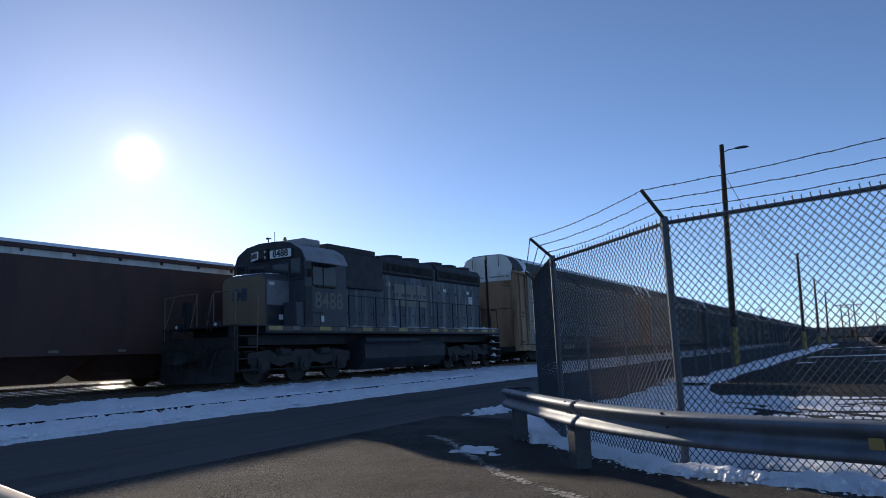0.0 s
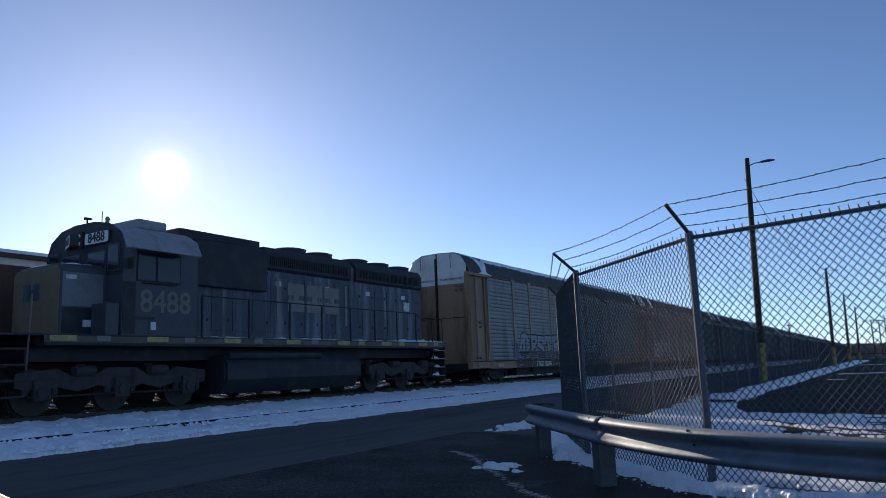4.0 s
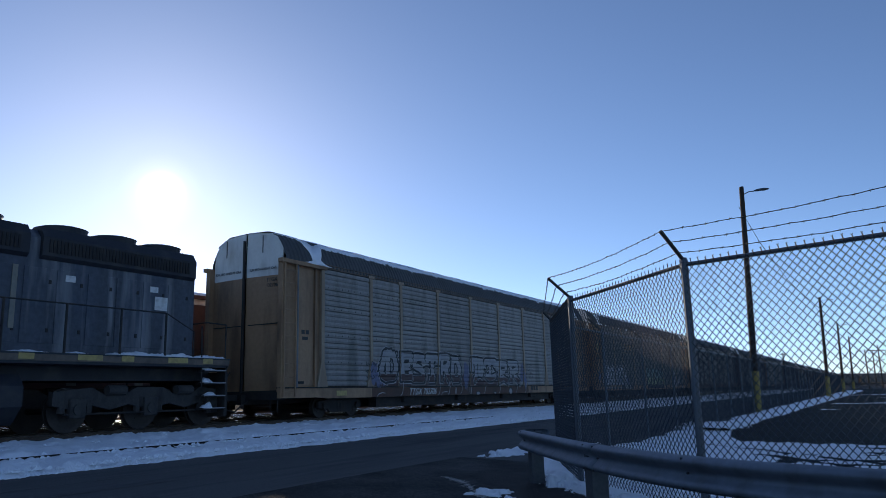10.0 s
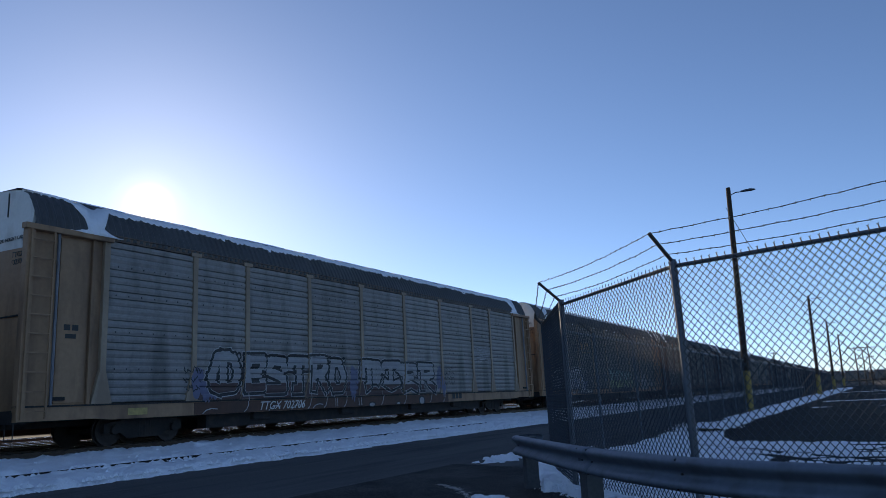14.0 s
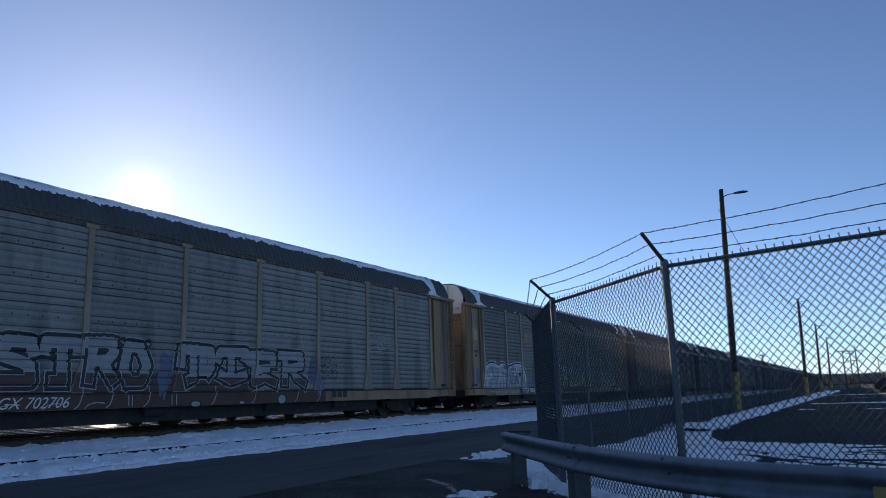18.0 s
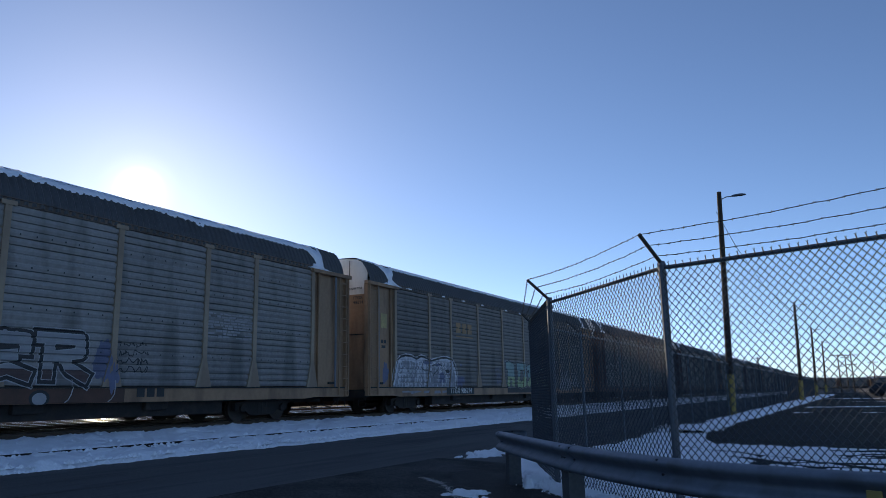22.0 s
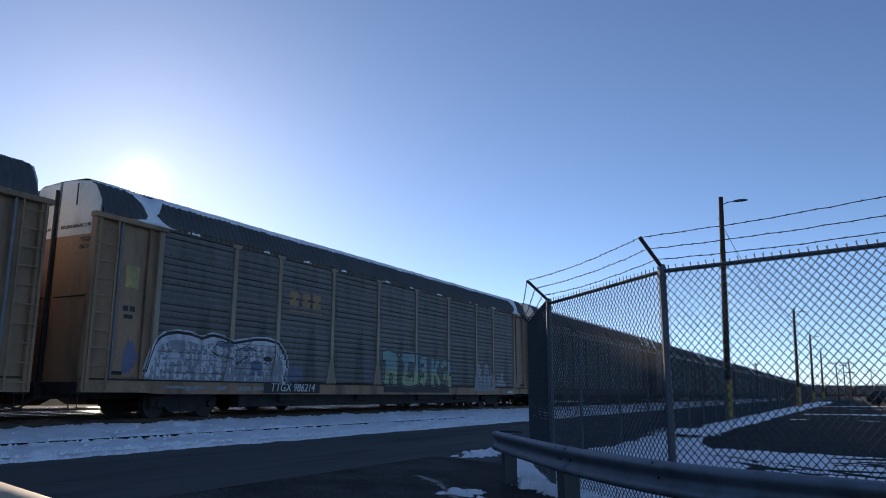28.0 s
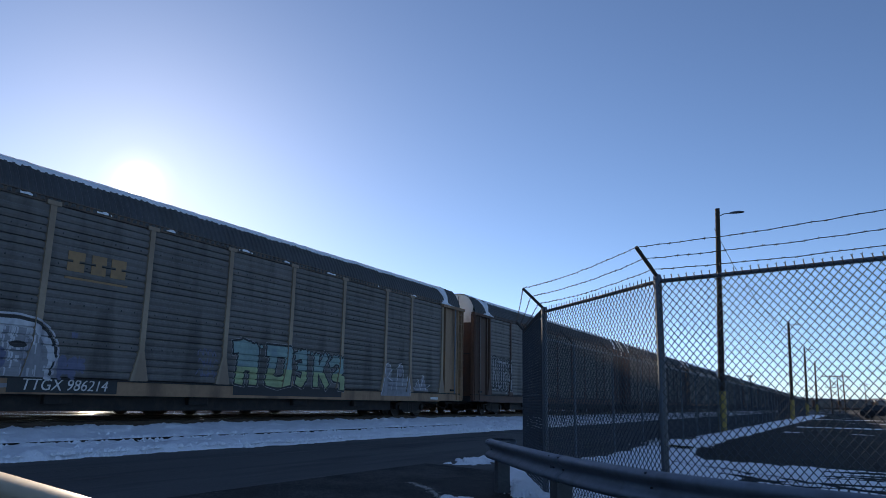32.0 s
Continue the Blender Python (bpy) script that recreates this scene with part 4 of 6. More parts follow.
def panel_relief(w):
    """The outer face of a corrugated panel of that width, from its foot to its head: (y, z)."""
    prof = []
    for k in range(PANEL_ROWS):
        z = PANEL_Z0 + k * PANEL_DZ
        g = (0.058, 0.02, 0.045, 0.03, 0.058, 0.012, 0.04)[(k * 3 + PANEL_KINDS.index(w)) % 7]
        prof += [(-1.576, z + 0.014), (-1.588, z + PANEL_DZ * 0.45), (-1.584, z + PANEL_DZ - 0.034), (-1.584 + g, z + PANEL_DZ - 0.028), (-1.584 + g, z + PANEL_DZ)]
    return prof


def bow(y):
    """How far the curved end door stands out at y."""
    return 0.10 * (1 - (abs(y) / 1.5) ** 2)


def rack(paint, white, panel, label, snow_edge=1.27, ragged=0.04):
    car = thing("autorack_car", label, "rail car", "autorack cars of the train")
    # underframe
    for s in (-1, 1):
        b = bmesh.new()
        y0, y1 = (-1.60, -1.50) if s < 0 else (1.50, 1.60)
        extrude_y(b, [(-13.7, 0.98), (13.7, 0.98), (13.7, 0.66), (11.9, 0.66), (11.4, 0.62), (-11.4, 0.62), (-11.9, 0.66), (-13.7, 0.66)], y0, y1)
        part("side_sill", b, paint, car)
        # black here puts the shadow line above the sill into the colour
        b = bmesh.new()
        box(b, -13.7, 13.7, s * 1.55 - 0.075, s * 1.55 + 0.075, 0.945, 0.985)
        part("sill_ledge", b, BLACK, car, "ledge over the sill, coloured black for its shadow line")
    part("deck", boxes((-13.6, 13.6, -1.5, 1.5, 0.80, 0.90)), BLACK, car)
    part("centre_sill", boxes((-13.9, 13.9, -0.25, 0.25, 0.50, 0.80)), BLACK, car)
    for x in (-6.2, -2.0, 2.4, 5.8):
        b = bmesh.new()
        box(b, x - 0.35, x + 0.35, -1.35, -0.75, 0.40, 0.80, 0.05)
        part("equipment_box", b, BLACK, car)
    # added black boxes that close the bright gap below the side sills
    for s in (-1, 1):
        part("underframe_skirt", boxes((-8.2, 8.2, *sorted((s * 0.85, s * 1.2)), 0.26, 0.64)), BLACK, car)
    b = tubes([(-9, -1.0, 0.62), (-4, -0.9, 0.45), (4, -0.9, 0.45), (9, -1.0, 0.62)], 0.02, 5)
    part("brake_rod", b, BLACK, car)
    # sides
    panel_meshes, hole_meshes = {}, {}
    post0 = None
    for s in (-1, 1):
        for i, p in enumerate(POSTS):
            x = p - RACK_LEAD
            if post0 is None:
                b = bmesh.new()
                extrude_y(b, [(-0.075, 4.86), (0.075, 4.86), (0.075, 1.75), (0.26, 1.02), (0.26, 0.98), (-0.26, 0.98), (-0.26, 1.02), (-0.075, 1.75)], -1.625, -1.535)
                box(b, -0.17, 0.17, -1.64, -1.52, 4.80, 4.90)
                post0 = part("side_post", b, POST_PALE if paint == TAN else paint, car)
                post0.location.x = x
            else:
                share("side_post", post0, car, pose(x, 0, 0, 0, 0, 0 if s < 0 else 180))
        for i, (p, q) in enumerate(zip(POSTS, POSTS[1:])):
            w = round(q - p - 0.13, 2)
            x = (p + q) / 2 - RACK_LEAD
            if w not in panel_meshes:
                b = bmesh.new()
                prof = [(-1.545, PANEL_Z0)] + panel_relief(w) + [(-1.52, PANEL_Z1), (-1.52, PANEL_Z0)]
                extrude_x(b, prof, -w / 2, w / 2)
                panel_meshes[w] = part("side_panel", b, panel, car)
                panel_meshes[w].matrix_basis = pose(x, 0, 0, 0, 0, 0 if s < 0 else 180)
                b = bmesh.new()
                for zi in (4, 9, 14, 18):
                    for k in range(int(w / 0.36)):
                        hx, hz = -w / 2 + 0.25 + 0.36 * k + 0.03 * math.sin(zi * 7 + k), PANEL_Z0 + PANEL_DZ * (zi + 0.45)
                        box(b, hx - 0.014, hx + 0.014, -1.592, -1.58, hz - 0.019, hz + 0.019)
                hole_meshes[w] = tagged(part("vent_hole", b, SPRAY_DARK, panel_meshes[w], "rows of small dark vent holes"), kind="stuff")
            else:
                o = share("side_panel", panel_meshes[w], car, pose(x, 0, 0, 0, 0, 0 if s < 0 else 180))
                tagged(share("vent_hole", hole_meshes[w], o), "rows of small dark vent holes", kind="stuff")
    # gutter beam along the roof's foot
    for s in (-1, 1):
        b = bmesh.new()
        extrude_x(b, [(s * 1.50, 4.83), (s * 1.612, 4.83), (s * 1.612, 4.85), (s * 1.600, 4.86), (s * 1.600, 4.945), (s * 1.630, 4.955), (s * 1.630, 4.975), (s * 1.50, 4.985)], -11.62, 11.62)
        part("gutter_beam", b, TAN_SOOT if paint == TAN else paint, car, "sooty beam along the foot of the roof")
    # roof with cross ribs
    b = bmesh.new()
    rings = []
    n = 142
    for k in range(n):
        x = -13.5 + 27.0 * k / n
        for dx, g in ((0.0, 0.0), (0.04, 0.042), (0.095, 0.042), (0.135, 0.0)):
            rings.append([(x + dx * 0.95, y * (1 + g * 0.4), z + g * 0.8 * (0.3 + 0.7 * min(1, (z - 4.8)))) for y, z in ROOF_PROF])
    loft(b, rings, caps=False, closed=False)
    bmesh.ops.remove_doubles(b, verts=b.verts, dist=0.002)
    part("roof", b, ROOFM, car, "ribbed weathered steel roof")
    # snow on the roof
    b = bmesh.new()
    prev = None
    for k in range(270):
        x = -13.52 + 27.04 * k / 269
        e = snow_edge + ragged * (wob(x, 0, 0.8, 3) + 0.9 * wob(x, 0, 3.1, 4) + 0.8 * wob(x, 0, 7.0, 6))
        # a narrow ragged drift slides down beside each end hood
        drift = max(0.0, 1 - abs(abs(x) - 12.0 + 0.2 * wob(x, 4, 1.7, 2)) / 0.42)
        e += 0.29 * min(1.0, 1.35 * drift) * (0.95 + 0.5 * wob(x, 4, 5.3, 2))
        deep = 0.045 * min(1.0, 2.5 * drift)
        e += 0.10 * max(0, wob(x, 1, 0.5, 9) - 0.35)
        if x < -12.5:
            e = 1.22 - 0.20 * min(1.0, (-12.5 - x) / 0.8) + 0.10 * wob(x, 3, 2.4)
        if x > 12.35:
            e = 1.30 - 0.75 * min(1.0, (x - 12.35) / 0.22) + 0.10 * wob(x, 3, 2.4)
        e2 = 1.30 + 0.06 * wob(x, 7, 0.9, 3)
        def rz(y):
            ys = [a for a, c in ROOF_PROF]
            return float(np.interp(y, ys, [c for a, c in ROOF_PROF]))
        row = [(-e - 0.03, rz(-e) + 0.0), (-e - 0.012 - deep, rz(-e) + 0.055 + deep + 0.012 * wob(x, 2, 2)), (-(e + 1.12) / 2 - deep, rz((e + 1.12) / 2) + 0.075 + deep), (-min(1.12, e), min(5.83, rz(e) + 0.085) + 0.01 * wob(x, 8, 2)), (-min(0.8, e - 0.04), 5.86 + 0.02 * wob(x, 3, 1.1)), (0, 5.90 + 0.02 * wob(x, 5, 1.1)), (0.8, 5.86), (e2, rz(e2) + 0.075), (e2 + 0.03, rz(e2) + 0.02)]
        cur = [b.verts.new((x, y, z)) for y, z in row]
        if prev:
            for i in range(8):
                b.faces.new((prev[i], prev[i + 1], cur[i + 1], cur[i]))
        prev = cur
    bmesh.ops.recalc_face_normals(b, faces=b.faces)
    part("snow_cover", b, SNOW, car, "old snow lying along the roof", smooth=True)
    # ends
    ry, rzs = [a for a, c in ROOF_PROF], [c for a, c in ROOF_PROF]
    for s in (-1, 1):
        rot = pose(0, 0, 0, 0, 0, 0 if s < 0 else 180)
        def add(name, bm, mat, label="", under=None):
            o = part(name, bm, mat, under or car, label)
            if under is None:
                o.matrix_basis = rot
            return o
        for sy in (-1, 1):
            lo, hi = sorted((sy * 1.53, sy * 1.47))
            wall = add("corner_wall", boxes((-13.55, -11.80, lo, hi, 0.98, 4.80)), paint)
            add("stiffener", boxes((-12.10, -12.02, sy * 1.55 - 0.06, sy * 1.55 + 0.06, 0.98, 4.78)), paint, "", wall)
            add("sliding_door", box(bmesh.new(), -12.86, -12.14, sy * 1.535 - 0.02, sy * 1.535 + 0.02, 1.02, 4.70, 0.008), paint, "flat tan end-gate panel", wall)
            add("latch", boxes((-12.95, -12.62, sy * 1.575 - 0.03, sy * 1.575 + 0.03, 1.08, 1.16)), BLACK, "", wall)
            add("gate_pipe", tube(bmesh.new(), (-12.96, sy * 1.62, 0.98), (-12.96, sy * 1.62, 4.76), 0.035, 8), NOSE_SIDE, "worn pale vertical pipe", wall)
            add("corner_post", box(bmesh.new(), -13.70, -13.52, sy * 1.56 - 0.09, sy * 1.56 + 0.09, 0.66, 4.80, 0.012), paint)
            add("eave_beam", box(bmesh.new(), -13.78, -11.62, sy * 1.62 - 0.09, sy * 1.62 + 0.09, 4.76, 4.885, 0.012), paint)
            # door leaf
            ys = [sy * (0.05 + 1.42 * k / 6) for k in range(7)]
            ring = lambda z, inset: [(-13.50 - bow(y) + inset, y, z) for y in ys]
            b = bmesh.new()
            loft(b, [[*ring(z, 0.0), *ring(z, 0.05)[::-1]] for z in (0.86, 4.42)])
            leaf = add("end_door", b, paint)
            add("door_seam", boxes((-13.60, -13.56, sy * 0.75 - 0.6, sy * 0.75 + 0.6, 2.90, 2.93)), BLACK, "", leaf)
            b = bmesh.new()
            rr = [[(-13.50 - bow(y), y, 4.42) for y in ys], [(-13.50 - bow(y), y, 5.0) for y in ys], [(-13.47 - bow(y), y, float(np.interp(y, ry, rzs)) + 0.03) for y in ys]]
            loft(b, [r + [(x + 0.06, y, z) for x, y, z in r[::-1]] for r in rr])
            cap = add("end_cap", b, white, "dirty white painted upper end panel")
            add("lock_rod", tube(bmesh.new(), (-13.66, sy * 0.78, 5.15), (-13.66, sy * 0.78, 5.70), 0.016, 6), BLACK, "", cap)
            # ladder
            b = bmesh.new()
            for x in (-13.62, -13.10):
                box(b, x - 0.02, x + 0.02, sy * 1.68 - 0.02, sy * 1.68 + 0.02, 0.7, 4.76)
            for k in range(10):
                box(b, -13.62, -13.10, sy * 1.69 - 0.012, sy * 1.69 + 0.012, 0.85 + 0.41 * k, 0.878 + 0.41 * k)
            for z in (1.1, 3.0, 4.6):
                box(b, -13.63, -13.59, sy * 1.66 - 0.03, sy * 1.66 + 0.03, z, z + 0.04)
            add("ladder", b, paint)
            b = tubes([(-13.66, sy * 1.2, 0.75), (-13.66, sy * 1.2, 0.28), (-13.66, sy * 1.5, 0.28), (-13.66, sy * 1.5, 0.75)], 0.014, 5)
            add("stirrup_step", b, BLACK)
        add("door_lock_bar", box(bmesh.new(), -13.70, -13.62, -0.032, 0.032, 0.80, 5.62, 0.01), BLACK, "dark lock bar between the end doors")
        b = boxes((-15.0, -13.4, -0.09, 0.09, 0.62, 0.80))
        box(b, -15.05, -14.7, -0.16, 0.16, 0.54, 0.90, 0.04)
        add("coupler", b, BLACK)
        add("end_platform", boxes((-13.72, -13.4, -1.5, 1.5, 0.62, 0.86)), BLACK)
        add("air_hose", tubes([(-13.9, -0.5, 0.62), (-14.35, -0.45, 0.30), (-14.95, -0.38, 0.42)], 0.025, 6), BLACK)
        add("air_hose", tubes([(-13.8, 0.35, 1.5), (-14.2, 0.33, 0.95), (-14.45, 0.3, 0.6)], 0.02, 6), BLACK)
    for x in (-10.05, 10.05):
        car_truck(car, x)
    for x0, x1, seed in ((-12.75, -11.35, 3), (11.40, 12.75, 5)):
        # snow heaped on the eave beam at the foot of the drift
        peak = -12.0 if x0 < 0 else 12.0
        b = bmesh.new()
        n = 22
        rings = []
        for k in range(n + 1):
            x = x0 + (x1 - x0) * k / n
            h = max(0.012, 0.30 * max(0.0, 1 - abs(x - peak) / 0.62) ** 1.3 + 0.06 * wob(x, seed, 3.1, seed) + 0.035)
            h *= min(1.0, 5 * k / n, 5 * (1 - k / n)) + 0.02
            w = 0.10 + 0.03 * wob(x, 2, 4.0, seed)
            rings.append([(x, -1.46, 4.89), (x, -1.46 - 0.02, 4.89 + h * 1.25), (x, -1.57, 4.892 + h * 0.85), (x, -1.60 - w * 0.75, 4.892 + h * 0.35), (x, -1.62 - w, 4.886 - 0.02 * min(1, h * 8))])
        loft(b, rings)
        part("snow_heap", b, SNOW, car, "heap of snow on the eave beam", smooth=True)
    return car


def bars(parent, name, rows, mat, y, label=""):
    """Flat painted strokes on the near side: (x0, x1, z0, z1)."""
    for x0, x1, z0, z1 in rows:
        part(name, box(bmesh.new(), x0, x1, y - 0.003, y + 0.003, z0, z1), mat, parent, label)


def clip(poly, a, b, c):
    """The part of a convex outline where a * x + b * z <= c."""
    out = []
    for (px, pz), (qx, qz) in zip(poly, poly[1:] + poly[:1]):
        f, g = a * px + b * pz - c, a * qx + b * qz - c
        if f <= 0:
            out.append((px, pz))
        if f * g < 0:
            t = f / (f - g)
            out.append((px + (qx - px) * t, pz + (qz - pz) * t))
    return out if len(out) > 2 else []


def split(poly, a, b, c):
    return clip(poly, a, b, c), clip(poly, -a, -b, -c)


def painted(name, polys, mat, parent, lift, label="", low=0.6, high=4.8):
    """Paint on the near side of a rack: convex outlines that follow its posts, sill and corrugated panels."""
    vs, fs = [], []
    def put(poly, depth, n):
        i = len(vs)
        vs.extend((x, depth(z) - lift - 0.00010 * (n % 13), z) for x, z in poly)
        fs.append(tuple(range(i, i + len(poly))))
    for n, poly in enumerate(polys):
        poly = clip(clip(poly, 0, 1, high), 0, -1, -low)
        below, poly = split(poly, 0, 1, 0.986) if poly else ([], [])
        if below:
            sill, ledge = split(below, 0, 1, 0.944)
            if sill:
                put(sill, lambda z: -1.6055, n)
            if ledge:
                put(ledge, lambda z: -1.626, n)
        if not poly:
            continue
        for band, flare in zip(split(poly, 0, 1, 1.75), (True, False)):
            for i, p in enumerate(POSTS):
                xc = p - RACK_LEAD
                if not band:
                    break
                k = 0.185 / 0.73 if flare else 0.0
                # left of the post, on it, and the rest
                left, rest = split(band, 1, -k, xc - 0.075 - 1.75 * k)
                on, band = split(rest, 1, k, xc + 0.075 + 1.75 * k) if rest else ([], [])
                if on:
                    put(on, lambda z: -1.6255, n)
                if left and i == 0:
                    put(left, lambda z: -1.558, n)
                elif left:
                    prof = panel_relief(PANEL_WIDTHS[i - 1])
                    ys, zs = [q[0] for q in prof], [q[1] for q in prof]
                    depth = lambda z: float(np.interp(z, zs, ys))
                    for z in zs:
                        if not left:
                            break
                        row, left = split(left, 0, 1, z)
                        if row:
                            put(row, depth, n)
    me = bpy.data.meshes.new(name)
    me.from_pydata(vs, [], fs)
    me.materials.append(mat)
    ob = new(name, me)
    ob.parent = parent
    return tagged(ob, label)


def ribbon(pts, r, end=0.0):
    """A stroke of half width r along pts: a box for each stretch and a rounded joint between."""
    out = []
    for i, ((ax, az), (bx, bz)) in enumerate(zip(pts, pts[1:])):
        d = math.hypot(bx - ax, bz - az) or 1e-6
        ux, uz = (bx - ax) / d, (bz - az) / d
        e0, e1 = (end if i == 0 else 0), (end if i == len(pts) - 2 else 0)
        ax, az, bx, bz = ax - ux * e0, az - uz * e0, bx + ux * e1, bz + uz * e1
        out.append([(ax - uz * r, az + ux * r), (ax + uz * r, az - ux * r), (bx + uz * r, bz - ux * r), (bx - uz * r, bz + ux * r)])
        if i:
            out.append([(pts[i][0] + r * math.cos(q), pts[i][1] + r * math.sin(q)) for q in [0.5236 * j for j in range(12)]])
    return out


def oval(cx, cz, rx, rz):
    return [(cx + rx * math.cos(q), cz + rz * math.sin(q)) for q in [0.449 * j for j in range(14)]]


# letter shapes as fat strokes in a unit square
STROKES = {
    "D": [[(-.22, .40), (-.10, .62), (.02, .93), (.42, .93)], [(.26, .93), (.26, .06)], [(-.20, .40), (-.14, .12), (.06, .06)], [(.26, .93), (.72, .88), (.9, .5), (.72, .10), (.2, .06)]],
    "E": [[(.14, .92), (.90, .92), (.88, .70)], [(.2, .92), (.17, .10)], [(.2, .50), (.72, .52)], [(.17, .09), (.92, .10), (.9, .25)]],
    "S": [[(.90, .72), (.84, .92), (.24, .92), (.12, .62), (.80, .44), (.84, .10), (.06, .10)]],
    "T": [[(.04, .72), (.06, .92), (.95, .92), (.96, .74)], [(.50, .92), (.54, .04)], [(.30, .06), (.58, .06)]],
    "R": [[(.04, .92), (.78, .92), (.88, .70), (.70, .50), (.24, .47)], [(.22, .92), (.16, .04)], [(.52, .47), (.92, .04)]],
    "O": [[(.30, .06), (.12, .36), (.26, .92), (.66, .92), (.90, .46), (.72, .06), (.30, .06)]],
    "o": [[(.02, .52), (.06, .92), (.94, .92), (.96, .45), (.86, .30)], [(.40, .92), (.42, .14), (.26, .08)], [(.70, .88), (.70, .30)]],
    "t": [[(.02, .70), (.08, .92), (.96, .92), (.92, .74)], [(.46, .92), (.50, .12)], [(.16, .26), (.50, .10), (.96, .24)]],
    "e": [[(.04, .70), (.10, .92), (.94, .92), (.92, .66)], [(.24, .92), (.20, .10)], [(.24, .46), (.70, .52)], [(.20, .10), (.60, .22), (.96, .08)]],
    "r": [[(.06, .92), (.90, .92), (.92, .60), (.36, .52)], [(.26, .92), (.24, .06)], [(.56, .52), (.70, .24), (1.04, .02)]],
    "n": [[(.04, .90), (.30, .92), (.20, .04)], [(.30, .92), (.72, .84), (.70, .04)], [(.46, .80), (.44, .40)]],
    "u": [[(.10, .92), (.92, .90), (.86, .10)], [(.30, .86), (.18, .08)], [(.18, .08), (.50, .02), (.86, .10)]],
    "j": [[(.02, .86), (.50, .92), (.50, .20)], [(.50, .20), (.34, .04), (.10, .10)], [(.50, .50), (.20, .52)]],
    "k": [[(.14, .92), (.16, .06)], [(.74, .94), (.40, .52), (.90, .06)]],
    "z": [[(.14, .76), (.40, .90), (.84, .86), (.86, .62), (.34, .34), (.90, .30), (.86, .04)]],
}


def graffiti(parent, letters, x0, z0, w, h, gap, fat, fill, edge, label, low=None, cut=0.0, grow=0.10, line=0.026):
    """Fat spray-painted letter shapes with a dark outline and a thin pale line round it; below cut they are overpainted."""
    x = x0
    for i, ch in enumerate(letters):
        tilt, lift = 0.05 * math.sin(i * 2.1), 0.04 * math.sin(i * 1.7 + 1)
        at = lambda u, v: (x + (u + tilt * v) * w, z0 + lift + v * h * (1 + 0.04 * math.sin(i * 3 + u * 4)))
        strokes = [[at(u, v) for u, v in q] for q in STROKES[ch]]
        ears = [oval(*at(u, 1.0), 0.05 * w, 0.05) for u in (0.08, 0.3, 0.52, 0.74, 0.94)]
        body = [p for q in strokes for p in ribbon(q, fat, fat * 0.75)] + ears
        rim = [p for q in strokes for p in ribbon(q, fat + grow, fat * 0.75 + grow)] + [oval(*at(u, 1.01), 0.05 * w + grow * 0.6, 0.05 + grow * 0.6) for u in (0.08, 0.3, 0.52, 0.74, 0.94)]
        halo = [p for q in strokes for p in ribbon(q, fat + grow + line, fat * 0.75 + grow + line)]
        o = painted("graffiti_shape", body, fill, parent, 0.0075, label, low=max(cut, 0.64))
        if low is not None:
            painted("overpaint", body, low, o, 0.0075, "darker lower part of the shape", low=z0 - 0.1, high=cut)
        if low is not None and line > 0.02:
            inner = [p for q in strokes for p in ribbon(q, fat + 0.017, fat * 0.75 + 0.017)]
            painted("inner_line", inner, SPRAY_LINE, o, 0.0063, "thin pale inner line", low=0.64)
        painted("outline", rim, edge, o, 0.0050, "black spray-painted outline", low=0.64)
        painted("halo", halo, SPRAY_LINE, o, 0.0028, "thin pale outer line", low=0.64)
        x += w + gap


def smears(parent, rows, mat, label):
    """Loose upright strokes of paint round a middle."""
    for x, z, rx, rz, seed in rows:
        rnd = random.Random(seed)
        polys = []
        for k in range(9):
            cx, cz, r, q = x + rx * rnd.uniform(-0.8, 0.8), z + rz * rnd.uniform(-0.5, 0.5), rx * rnd.uniform(0.15, 0.5), rz * rnd.uniform(0.25, 0.8)
            polys.append(oval(cx, cz, r, q))
        painted("paint_patch", polys, mat, parent, 0.0018, label, low=0.66)


def scribble(parent, x0, x1, z0, z1, rows, mat, seed, r=0.012):
    """A tag of thin looping handwriting that cannot be read."""
    rnd = random.Random(seed)
    polys = []
    for k in range(rows):
        zc, hh = z1 - (z1 - z0) * (k + 0.5) / rows, (z1 - z0) / rows * 0.42
        x, pts = x0 + rnd.uniform(0, 0.1), []
        while x < x1:
            pts.append((x, zc + hh * rnd.uniform(-1, 1)))
            x += rnd.uniform(-0.03, 0.11)
        polys += ribbon(pts, r)
    tagged(painted("scribble", polys, mat, parent, 0.0030, "small tag in thin looping strokes"), kind="stuff")


